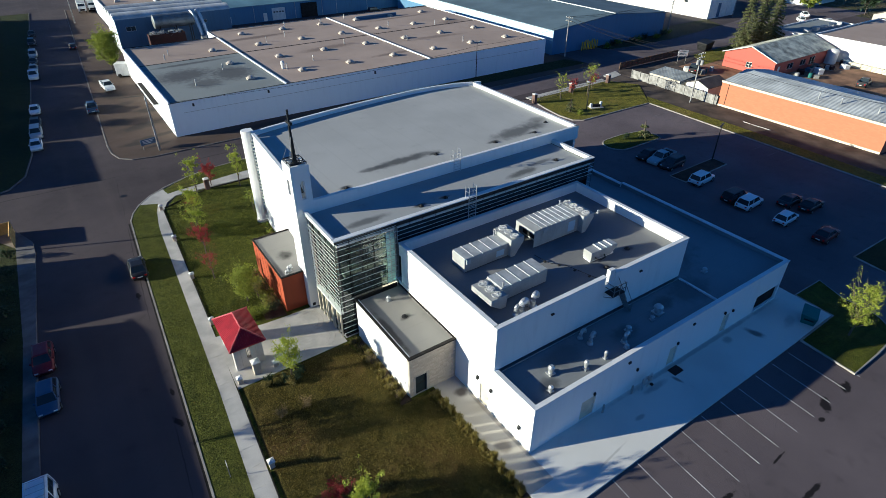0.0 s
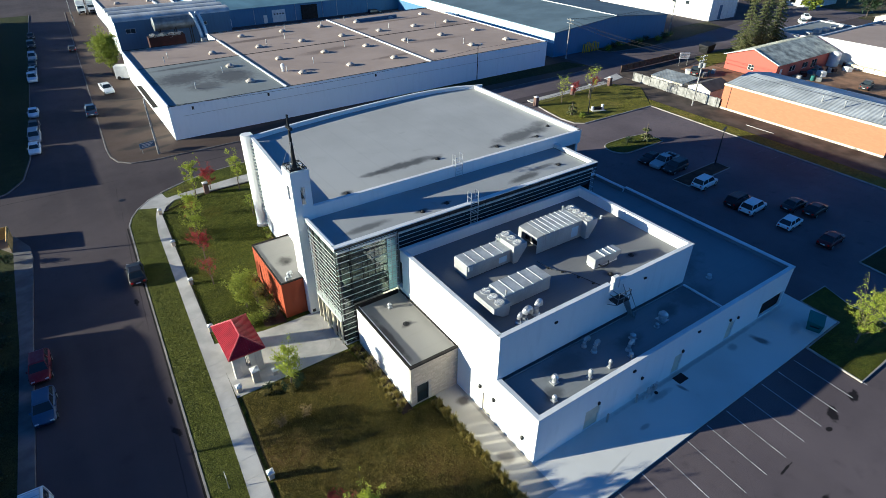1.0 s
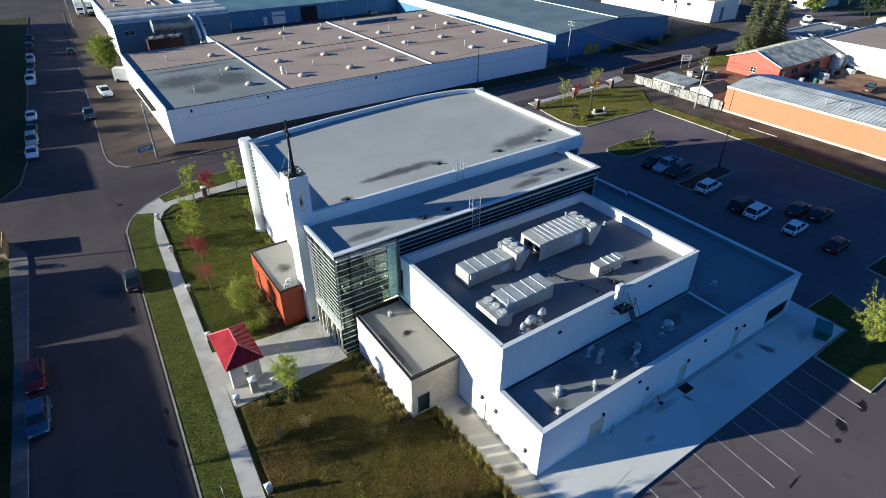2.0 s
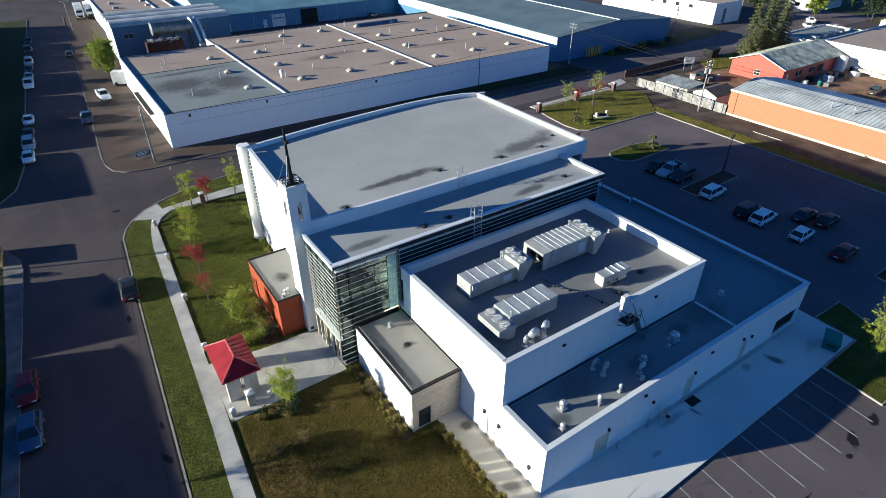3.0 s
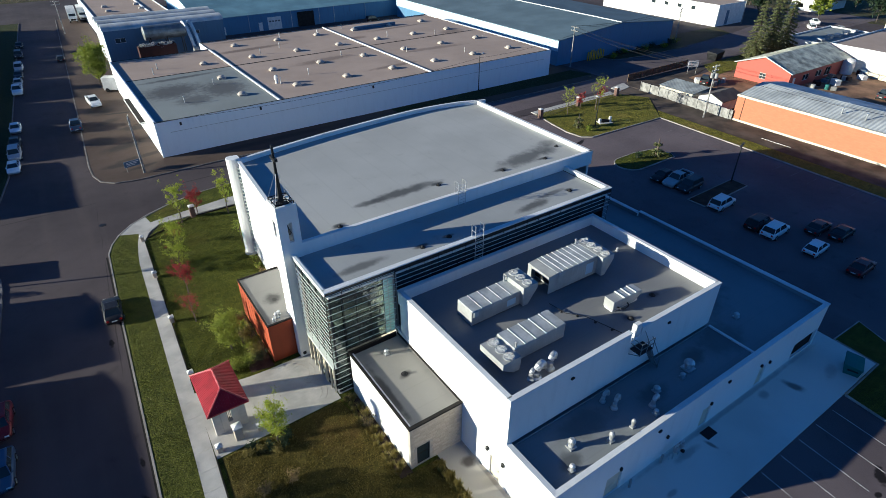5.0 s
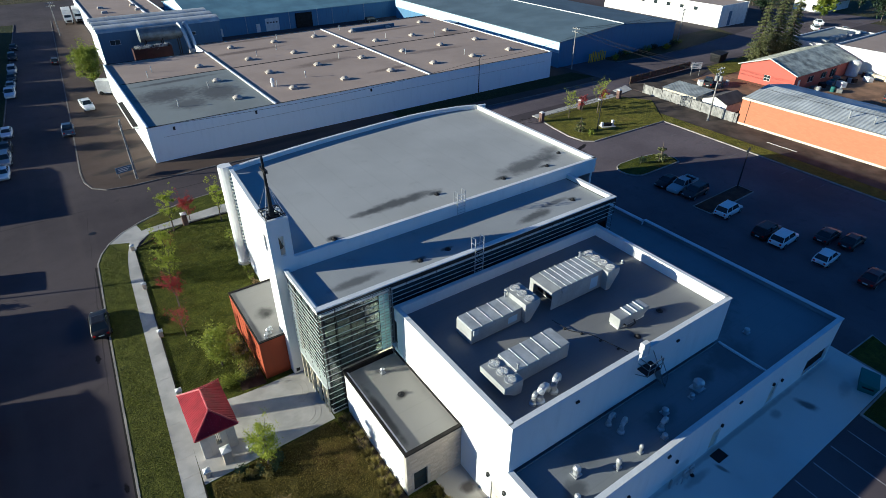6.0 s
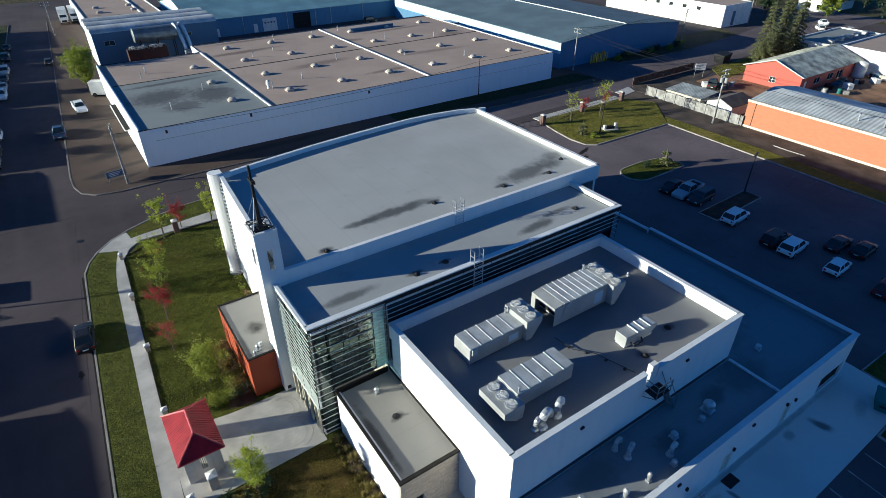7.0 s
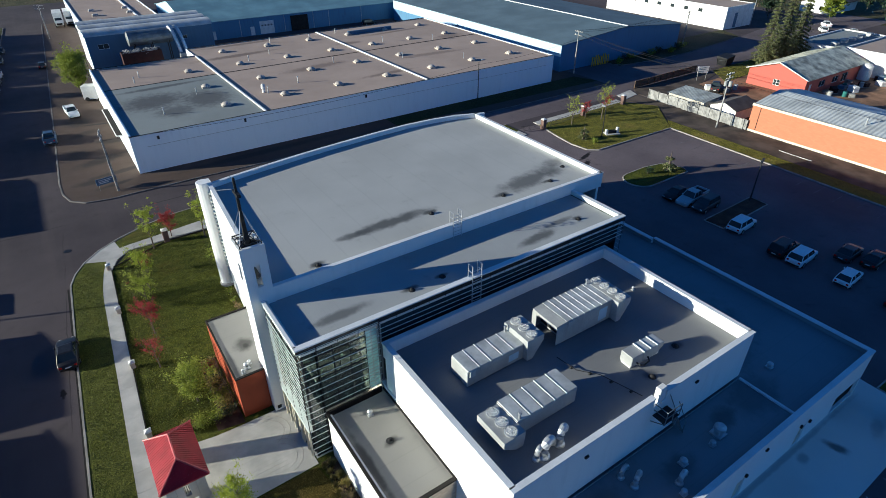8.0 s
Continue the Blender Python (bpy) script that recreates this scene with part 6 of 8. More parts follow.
for x, y, z in ((-0.9, 26.4, 11.15), (10.6, 28.3, 11.15), (18.0, 27.4, 11.15), (23.7, 27.2, 11.15), (27.1, 29.0, 11.15), (3.8, 20.6, 10.42), (6.6, 20.75, 10.42), (21.5, 21.2, 10.42), (-1.9, 14.5, 4.1), (13.6, 6.4, 7.9), (17.4, 7.4, 7.9)):
    ob = thing("roof_drain", pose(x, y, z), "dark domed roof drain strainer", "drain", "roof drains")
    bm = B()
    disc_stack(bm, [(0.28, 0), (0.26, 0.03), (0.15, 0.05), (0.13, 0.16), (0.06, 0.2)], 10)
    part("strainer", bm, M["black"], ob)


def roof_ladder(x, y, z0, z1, label):
    """A fixed ladder with curved safety rails rising over the parapet."""
    ob = thing("roof_ladder", pose(x, y, 0), label, "ladder", "roof ladders")
    for sx in (-0.42, 0.42):
        bm = B()
        tube(bm, [(sx, -0.18, z0), (sx, -0.18, z1 + 1.15), (sx, 0.35, z1 + 1.15), (sx, 0.35, z1)], 0.035, 6)
        part("rail", bm, M["galv"], ob)
        bm = B()
        tube(bm, [(sx, -0.18, z1 + 0.6), (sx, 0.35, z1 + 0.6)], 0.03, 6)
        part("brace", bm, M["galv"], ob)
    z = z0 + 0.3
    while z < z1 + 0.9:
        bm = B()
        tube(bm, [(-0.42, -0.18, z), (0.42, -0.18, z)], 0.022, 6)
        part("rung", bm, M["galv"], ob)
        z += 0.3


roof_ladder(10.9, 24.98, 10.42, 11.65, "galvanised ladder over the hall parapet")
roof_ladder(8.25, 18.78, 8.0, 10.87, "tall galvanised ladder between the roofs")


def hatch_steps():
    """White gate and steel stair from the gap in the upper parapet to the low roof."""
    ob = thing("access_stair", pose(11.95, 4.56, 4.3), "grey steel access stair and white gate at the parapet gap", "stair")
    bm = B()
    soft_box(bm, -0.15, 0.5, 0.05, 0.45, 3.7, 4.95, 0.05)
    part("gate", bm, M["white"], ob)
    bm = B()
    box(bm, -0.55, 0.85, -0.95, -0.05, 3.05, 3.13)
    part("platform", bm, M["dark_metal"], ob)
    for z in (3.6, 4.1):
        bm = B()
        tube(bm, [(-0.55, -0.05, z), (-0.55, -0.95, z), (0.85, -0.95, z)], 0.035, 6)
        part("rail", bm, M["drum_steel"], ob)
    for a, b in ((-0.55, -0.95), (0.15, -0.95), (0.85, -0.95)):
        bm = B()
        tube(bm, [(a, 0.0, 2.55), (a, b, 3.05), (a, b, 4.1)], 0.035, 6)
        part("post", bm, M["drum_steel"], ob)
    for k in range(9):
        bm = B()
        box(bm, 0.92 + 0.19 * k, 1.12 + 0.19 * k, -0.7, -0.1, 2.77 - 0.32 * k, 2.8 - 0.32 * k)
        part("tread", bm, M["drum_steel"], ob)
    for b in (-0.72, -0.08):
        bm = B()
        tube(bm, [(0.85, b, 3.1), (1.9, b, 1.3), (2.62, b, 0.06), (2.62, b, 0.0)], 0.035, 6)
        part("stringer", bm, M["drum_steel"], ob)
        bm = B()
        tube(bm, [(0.85, b, 4.1), (2.62, b, 1.05), (2.62, b, 0.06)], 0.028, 6)
        part("handrail", bm, M["drum_steel"], ob)


hatch_steps()


def pipes_on_roof():
    ob = thing("gas_line", pose(9.6, 10.6, 7.9), "thin dark gas pipe on blocks across the roof", "pipe")
    bm = B()
    tube(bm, [(0, 0.6, 0.14), (0.2, -1.0, 0.14), (1.2, -2.2, 0.14), (2.0, -5.0, 0.14)], 0.028, 6)
    part("pipe", bm, M["dark_metal"], ob)
    for x, y in ((0.18, -0.6), (0.8, -1.7), (1.4, -3.0), (1.8, -4.3)):
        bm = B()
        soft_box(bm, x - 0.12, x + 0.12, y - 0.08, y + 0.08, 0, 0.11, 0.02)
        part("block", bm, M["dark_metal"], ob)


pipes_on_roof()


def stone_face():
    """Coursed stone pieces on the small block's front wall, clear of its window."""
    hub = [o for o in CHURCH.children if o.name.startswith("wall")]
    rnd = random.Random(8)
    meshes = []
    for w in (0.28, 0.38, 0.5):
        bm = B()
        soft_box(bm, 0.006, w - 0.006, -0.016, 0.0, 0.006, 0.174, 0.006)
        meshes.append((w, mesh_of(bm, "stone", M["stone"])))
    z = 0.1
    while z < 4.15:
        x = -4.5
        while x < -0.3:
            w, me = rnd.choice(meshes)
            if x + w > 0.0:
                break
            if not (x + w > -4.0 and x < -2.8 and z + 0.18 > 0.15 and z < 2.2):
                piece("stone", me, CHURCH, pose(x, 9.508, z))
            x += w
        z += 0.18


stone_face()

# ---- pavilion, pillars, poles, signs and other site things ----


def build_pavilion():
    x0, x1, y0, y1, ze, zr = -15.62, -12.5, 20.0, 25.2, 2.7, 3.72
    cx, cy = (x0 + x1) / 2, (y0 + y1) / 2
    ob = thing("pavilion", pose(cx, cy, 0), "small shelter with a red ribbed hip roof on white piers", "pavilion")
    w, d = (x1 - x0) / 2, (y1 - y0) / 2
    ra = d - w + 0.15
    bm = B()
    e = [bm.verts.new(p) for p in ((-w, -d, ze), (w, -d, ze), (w, d, ze), (-w, d, ze))]
    lo = [bm.verts.new((v.co.x * 0.985, v.co.y * 0.985, ze - 0.14)) for v in e]
    r = [bm.verts.new((0, -ra, zr)), bm.verts.new((0, ra, zr))]
    for f in ((e[0], e[1], r[0]), (e[1], e[2], r[1], r[0]), (e[2], e[3], r[1]), (e[3], e[0], r[0], r[1])):
        bm.faces.new(f)
    for k in range(4):
        bm.faces.new((lo[k], lo[(k + 1) % 4], e[(k + 1) % 4], e[k]))
    bm.faces.new(lo)
    roof = part("roof", bm, M["red_roof"], ob, "dark red ribbed metal hip roof")
    # ribs down each slope
    for p, q, a, b in (((-w, -d), (w, -d), w, w), ((w, -d), (w, d), d - ra, d + ra), ((w, d), (-w, d), w, w), ((-w, d), (-w, -d), d - ra, d + ra)):
        p, q = Vector(p), Vector(q)
        L = (q - p).length
        u = (q - p) / L
        nrm = Vector((-u.y, u.x))
        top = (Vector((0, -ra)) - p).dot(nrm) if L < 4 else w
        T = abs((Vector((0, ra if p.y > 0 and L < 4 else -ra)) - p).dot(nrm))
        s = 0.1
        while s < L - 0.05:
            f = min(1.0, s / a, (L - s) / (L - b)) if L - b > 0 else 0
            base = p + u * s
            tip = base + nrm * T * f
            if f > 0.05:
                bm = B()
                za, zb = ze + 0.005, ze + (zr - ze) * f + 0.005
                vs = [bm.verts.new(v) for v in ((base.x - u.x * 0.03, base.y - u.y * 0.03, za), (base.x + u.x * 0.03, base.y + u.y * 0.03, za), (tip.x + u.x * 0.03, tip.y + u.y * 0.03, zb), (tip.x - u.x * 0.03, tip.y - u.y * 0.03, zb))]
                hs = [bm.verts.new((v.co.x, v.co.y, v.co.z + 0.04)) for v in vs]
                skin(bm, [vs, hs])
                part("rib", bm, M["red_roof"], roof)
            s += 0.2
    for a, b in (((-w, -d, ze), (0, -ra, zr)), ((w, -d, ze), (0, -ra, zr)), ((w, d, ze), (0, ra, zr)), ((-w, d, ze), (0, ra, zr)), ((0, -ra, zr), (0, ra, zr))):
        bm = B()
        A, C = Vector(a) + Vector((0, 0, 0.03)), Vector(b) + Vector((0, 0, 0.03))
        tube(bm, [A + (C - A) * k / 6 for k in range(7)], [0.08, 0.06, 0.08, 0.06, 0.08, 0.06, 0.08], 6)
        part("ridge_cap", bm, M["hip_cap"], roof, "paler red hip cap")
    # piers and the two end walls with their slit windows
    for sx in (-1, 1):
        for sy in (-1, 1):
            bm = B()
            px, py = sx * (w - 0.62), sy * (d - 0.7)
            soft_box(bm, px - 0.30, px + 0.30, py - 0.30, py + 0.30, 0.13, ze - 0.1, 0.03)
            part("pier", bm, M["concrete"], ob, "pale square pier")
    for sy in (-1, 1):
        bm = B()
        wall_run(bm, (-(w - 0.92), sy * (d - 0.7) - 0.27), (w - 0.92, sy * (d - 0.7) - 0.27), 0.13, ze - 0.1, 0.54, [(w - 1.10, w - 0.74, 1.0, 2.3)])
        wall_ob = part("end_wall", bm, M["concrete"], ob)
        bm = B()
        for k in (-0.12, 0.0, 0.12):
            tube(bm, [(k, sy * (d - 0.7), 1.0), (k, sy * (d - 0.7), 2.3)], 0.02, 5)
        part("bars", bm, M["dark_metal"], wall_ob)
    bm = B()
    box(bm, -w + 0.35, w - 0.35, -d + 0.3, d - 0.3, ze - 0.16, ze - 0.145)
    part("soffit", bm, M["wood"], ob)


build_pavilion()


def fence_pillar(x, y, h=0.6, s=0.19, mat="stone", label="square pale masonry pillar with a white pyramid cap"):
    ob = thing("fence_pillar", pose(x, y, 0.1), label, "pillar", "fence pillars")
    bm = B()
    soft_box(bm, -s, s, -s, s, 0, h, 0.02)
    part("shaft", bm, M[mat], ob)
    bm = B()
    skin(bm, [[bm.verts.new((sx * a, sy * a, z)) for sx, sy in ((-1, -1), (1, -1), (1, 1), (-1, 1))] for a, z in ((s + 0.06, h), (s + 0.06, h + 0.08), (0.05, h + 0.2))])
    part("cap", bm, M["white"], ob)


def iron_fence(p, q, h=0.5):
    """Dark railing with pickets between two pillars."""
    p, q = Vector(p), Vector(q)
    L = (q - p).length
    ob = thing("iron_fence", pose(p.x, p.y, 0.1, 0, 0, math.degrees(math.atan2(q.y - p.y, q.x - p.x))), "low dark iron railing with thin pickets", "fence", "iron railings")
    for z in (0.15, h - 0.08):
        bm = B()
        box(bm, 0.3, L - 0.3, -0.018, 0.018, z - 0.014, z + 0.014)
        part("rail", bm, M["black"], ob)
    n = int((L - 0.6) / 0.22)
    bm = B()
    box(bm, -0.012, 0.012, -0.012, 0.012, 0.0, h)
    me = mesh_of(bm, "picket", M["black"])
    for k in range(n + 1):
        piece("picket", me, ob, pose(0.3 + (L - 0.6) * k / n, 0, 0))


def lawn_edging(p, q):
    """A dark low edging strip between two pillars."""
    p, q = Vector(p), Vector(q)
    L = (q - p).length
    ob = thing("lawn_edging", pose(p.x - 0.1, p.y, 0.1, 0, 0, math.degrees(math.atan2(q.y - p.y, q.x - p.x))), "low dark edging strip along the lawn", "edging", "lawn edgings")
    n = max(1, round((L - 0.6) / 1.2))
    for k in range(n):
        bm = B()
        a = 0.3 + (L - 0.6) * k / n
        soft_box(bm, a + 0.01, a + (L - 0.6) / n - 0.01, -0.04, 0.04, 0.0, 0.10, 0.01)
        part("board", bm, M["dark_trim"], ob)


WEST_PILLARS = [(-14.55, 54.4), (-14.85, 45.6), (-15.05, 36.7), (-15.35, 28.0), (-15.5, 18.9), (-16.15, 9.6), (-16.6, 0.6)]
for p in WEST_PILLARS:
    fence_pillar(*p)
for p, q in zip(WEST_PILLARS, WEST_PILLARS[1:]):
    if p[1] != 28.0:
        lawn_edging((walk_right(p[1]) + 0.16, p[1]), (walk_right(q[1]) + 0.16, q[1]))
fence_pillar(-13.9, 19.35, 1.25, 0.3)
fence_pillar(-12.3, 19.2, 0.5, 0.2)
NORTH = [(-14.3, 54.6), (-8.0, 57.2), (-0.5, 57.3), (8.0, 57.3)]
for p in NORTH[1:]:
    fence_pillar(*p, 1.5, 0.3, "brown_brick", "square brown brick pillar with a pale cap")
for p, q in zip(NORTH, NORTH[1:]):
    lawn_edging(p, q)
GARDEN = [(54.1, 59.4), (64.9, 60.4), (76.0, 60.6)]
for p in GARDEN:
    fence_pillar(*p, 1.7, 0.36, "brown_brick", "square brown brick pillar with a pale cap")
for p, q in zip(GARDEN, GARDEN[1:]):
    iron_fence(p, q, 1.0)
iron_fence((49.6, 60.5), (53.8, 59.5), 1.0)


def utility_pole(x, y, h, arm_turn, drums=0, lean=0.0, label="weathered wooden utility pole with crossarms"):
    ob = thing("utility_pole", pose(x, y, 0, lean, 0, 0), label, "pole", "utility poles")
    bm = B()
    tube(bm, [(0, 0, 0), (0, 0, h * 0.5), (0, 0, h)], [0.17, 0.14, 0.10], 8)
    part("pole", bm, M["grey_wood"], ob)
    c, s = math.cos(radians(arm_turn)), math.sin(radians(arm_turn))
    for z in (h - 0.35, h - 1.1):
        bm = B()
        tube(bm, [(-1.1 * c, -1.1 * s, z), (1.1 * c, 1.1 * s, z)], 0.07, 4)
        arm = part("crossarm", bm, M["grey_wood"], ob)
        for k in (-0.95, -0.4, 0.4, 0.95):
            bm = B()
            disc_stack(bm, [(0.03, z + 0.06), (0.06, z + 0.12), (0.05, z + 0.22)], 6, k * c, k * s)
            part("insulator", bm, M["white"], arm)
    for k in range(drums):
        a = 2.1 * k + 0.6
        bm = B()
        disc_stack(bm, [(0.24, h - 2.3), (0.27, h - 2.25), (0.27, h - 1.5), (0.2, h - 1.42)], 10, 0.42 * math.cos(a), 0.42 * math.sin(a))
        part("transformer", bm, M["hvac"], ob, "grey drum transformer")
    return ob


utility_pole(84.0, 81.5, 9.4, 90)
utility_pole(79.6, 42.9, 9.6, 0, 3)
utility_pole(-10.6, 75.0, 8.8, 80)
utility_pole(126.0, 83.5, 9.0, 20)
utility_pole(165.0, 88.0, 9.5, 20)
utility_pole(-11.2, 190.0, 9.0, 0)


def street_lamp(x, y, h, turn, label, arm=1.4, twin=False):
    ob = thing("street_lamp", pose(x, y, 0, 0, 0, turn), label, "street lamp", "street lamps")
    bm = B()
    tube(bm, [(0, 0, 0), (0, 0, h * 0.6), (0, 0, h)], [0.11, 0.08, 0.06], 8)
    part("pole", bm, M["dark_metal"], ob)
    for side in (1, -1) if twin else (1,):
        bm = B()
        tube(bm, [(0, 0, h - 0.1), (side * arm * 0.5, 0, h + 0.12), (side * arm, 0, h + 0.15)], 0.04, 6)
        part("arm", bm, M["dark_metal"], ob)
        bm = B()
        x0, x1 = sorted((side * (arm - 0.1), side * (arm + 0.6)))
        soft_box(bm, x0, x1, -0.15, 0.15, h + 0.08, h + 0.24, 0.05)
        part("head", bm, M["dark_metal"] if twin else M["galv"], ob)


street_lamp(54.4, 78.5, 7.4, 30, "tall dark street lamp before the warehouse wall")
street_lamp(58.6, 24.1, 5.6, 20, "dark twin-headed lot lamp on a bare island", 0.3, True)
street_lamp(59.4, 50.9, 5.2, 90, "dark slim lamp post on the corner lawn", 0.2)


def wire(a, b, sag, label="thin dark overhead wire"):
    ob = thing("overhead_wire", pose(*a), label, "wire", "overhead wires")
    d = Vector(b) - Vector(a)
    bm = B()
    pts = [(d.x * t, d.y * t, d.z * t - sag * 4 * t * (1 - t)) for t in (k / 14 for k in range(15))]
    tube(bm, pts, 0.022, 4)
    part("cable", bm, M["black"], ob)


for k in (-0.9, -0.3, 0.35, 0.95):
    wire((84.0, 81.5 + k, 9.2 if abs(k) > 0.5 else 8.5), (79.6 + k, 42.9, 9.4 if abs(k) > 0.5 else 8.6), 0.9)
for k in (-0.9, 0.4, 0.9):
    wire((84.0, 81.5 + k, 9.2), (126.0, 83.5 + k, 8.8), 0.9)
wire((-10.6, 75.0, 7.4), (54.4, 78.5, 7.0), 1.2)
wire((54.4, 78.5, 7.0), (84.0, 81.5, 7.6), 0.6)
wire((79.6, 42.9, 8.4), (88.0, 12.0, 6.4), 0.7)


def sign_board(x, y, turn, w, h, z, mat, label):
    ob = thing("sign_board", pose(x, y, 0.05, 0, 0, turn), label, "sign")
    bm = B()
    soft_box(bm, -w / 2, w / 2, -0.05, 0.05, z, z + h, 0.02)
    face = part("board", bm, M[mat], ob)
    for k in range(3):
        bm = B()
        box(bm, -w * 0.38, w * (0.3 - 0.1 * k), -0.058, -0.052, z + h * (0.7 - 0.24 * k), z + h * (0.8 - 0.24 * k))
        part("text_bar", bm, M["sign_white"] if mat != "sign_white" else M["sign_blue"], face)
    for sx in (-w * 0.4, w * 0.4):
        bm = B()
        tube(bm, [(sx, 0.06, 0), (sx, 0.06, z + h)], 0.05, 6)
        part("leg", bm, M["grey_wood"], ob)


sign_board(-11.6, 76.6, 10, 2.6, 0.9, 0.8, "sign_blue", "low blue-grey sign board on two legs")
sign_board(102.8, 61.9, -30, 2.4, 1.4, 1.6, "sign_white", "white sign panel on posts by the side street")


def marker_post(x, y):
    ob = thing("marker_post", pose(x, y, 0.12), "thin post with a small white plate on the verge", "sign post")
    bm = B()
    tube(bm, [(0, 0, 0), (0, 0, 1.7)], 0.03, 6)
    part("post", bm, M["grey_wood"], ob)
    bm = B()
    soft_box(bm, -0.02, 0.02, -0.16, 0.16, 1.3, 1.7, 0.01)
    part("plate", bm, M["sign_white"], ob)


marker_post(-18.9, 10.4)


def monument():
    ob = thing("monument", pose(62.2, 51.2, 0.13, 0, 0, -20), "low dark stone bench between two pale posts on a slab", "monument")
    bm = B()
    soft_box(bm, -1.3, 1.3, -0.8, 0.8, 0, 0.08, 0.02)
    part("slab", bm, M["concrete"], ob)
    bm = B()
    soft_box(bm, -0.8, 0.75, -0.3, 0.3, 0.08, 0.55, 0.05)
    part("bench", bm, M["dark_trim"], ob)
    for x, h in ((-1.0, 0.75), (1.0, 1.0)):
        bm = B()
        soft_box(bm, x - 0.2, x + 0.2, -0.22, 0.22, 0.08, h, 0.04)
        part("post", bm, M["white"], ob)


monument()


def dumpster(x, y, turn, mat, label, w=2.0, d=1.4, h=1.3):
    ob = thing("dumpster", pose(x, y, 0.06, 0, 0, turn), label, "dumpster")
    bm = B()
    skin(bm, [[bm.verts.new((sx * a, sy * b, z)) for sx, sy in ((-1, -1), (1, -1), (1, 1), (-1, 1))] for a, b, z in ((w * 0.42, d * 0.42, 0.1), (w / 2, d / 2, h * 0.8))])
    part("bin", bm, M[mat], ob)
    bm = B()
    skin(bm, [[bm.verts.new((x2, y2, z)) for y2, z in ((-d / 2 - 0.03, h * 0.8), (d / 2 + 0.03, h * 0.8), (d / 2 + 0.03, h), (-d / 2 - 0.03, h * 0.87))] for x2 in (-w / 2 - 0.03, w / 2 + 0.03)])
    part("lid", bm, M["black"] if mat != "green_box" else M["green_box"], ob)
    for sx in (-1, 1):
        bm = B()
        box(bm, sx * w * 0.5 - 0.06, sx * w * 0.5 + 0.06, -d * 0.3, d * 0.3, h * 0.55, h * 0.63)
        part("lift_pocket", bm, M["dark_metal"], ob)


dumpster(32.6, -3.7, 20, "green_box", "teal-green steel dumpster at the apron's end", 2.0, 1.35, 1.2)
dumpster(119.0, 66.7, 10, "dark_metal", "dark open-topped waste container by the street", 4.6, 2.4, 2.2)


def loose_on_apron():
    ob = thing("gas_meter", pose(12.35, -0.6, 0.15), "gas meter set with bent silver pipes by the wall", "gas meter")
    for x in (-0.3, 0.35):
        bm = B()
        soft_box(bm, x - 0.2, x + 0.2, -0.16, 0.16, 0.75, 1.2, 0.07)
        part("meter", bm, M["hvac"], ob)
        bm = B()
        pts = [(x - 0.13, 0, 0.0), (x - 0.13, 0, 1.3)] + [(x + 0.13 * math.cos(a), -0.05, 1.35 + 0.2 * math.sin(a)) for a in (radians(v) for v in (150, 110, 70, 30))] + [(x + 0.13, 0, 1.2)]
        tube(bm, pts, 0.05, 8)
        part("pipe", bm, M["metal"], ob, "bright bent pipe")
    bm = B()
    tube(bm, [(-0.75, 0.1, 0.0), (-0.75, 0.1, 0.5), (-0.3, 0.1, 0.5), (0.5, 0.1, 0.5), (0.5, 0.1, 0.0)], 0.05, 8)
    part("manifold", bm, M["galv"], ob)
    bm = B()
    disc_stack(bm, [(0.16, 0.0), (0.16, 0.08), (0.07, 0.16)], 12, 0.75, -0.05)
    part("regulator", bm, M["dark_metal"], ob)
    ob = thing("door_mat", pose(16.2, -0.75, 0.15), "dark rubber mat before a service door", "mat")
    bm = B()
    soft_box(bm, -0.6, 0.6, -0.4, 0.4, 0, 0.025, 0.01)
    part("mat", bm, M["black"], ob)
    for x, y in ((7.4, -0.4), (10.9, -0.35)):
        ob = thing("bollard", pose(x, y, 0.15), "short grey steel bollard by the wall", "bollard", "bollards")
        bm = B()
        disc_stack(bm, [(0.09, 0), (0.09, 0.85), (0.05, 0.92)], 10)
        part("post", bm, M["hvac"], ob)
    ob = thing("manhole", pose(-18.0, 61.5, 0.0), "round dark iron manhole cover in the roadway", "manhole cover")
    bm = B()
    disc_stack(bm, [(0.4, 0.0), (0.4, 0.012), (0.34, 0.016)], 16)
    part("cover", bm, M["dark_metal"], ob)


loose_on_apron()


def dark_fence():
    """Dark board fence behind the sheds, along the side street."""
    ob = thing("fence", pose(86.2, 66.3, 0.05, 0, 0, 1.0), "dark stained board fence behind the sheds", "fence")
    bm = B()
    soft_box(bm, 0.0, 0.34, -0.02, 0.02, 0.05, 1.5, 0.006)
    me = mesh_of(bm, "board", M["wood"])
    bm = B()
    box(bm, -0.05, 0.05, -0.13, -0.03, 0.0, 1.6)
    post = mesh_of(bm, "post", M["wood"])
    for k in range(60):
        piece("board", me, ob, pose(0.36 * k, 0.008 * math.sin(k * 1.9), 0.03 * math.sin(k * 2.3), 0, 0.8 * math.sin(k), 0))
        if k % 6 == 0:
            piece("post", post, ob, pose(0.36 * k, 0, 0))
    bm = B()
    box(bm, 0.0, 21.6, -0.06, -0.025, 1.15, 1.25)
    part("rail", bm, M["wood"], ob)


dark_fence()


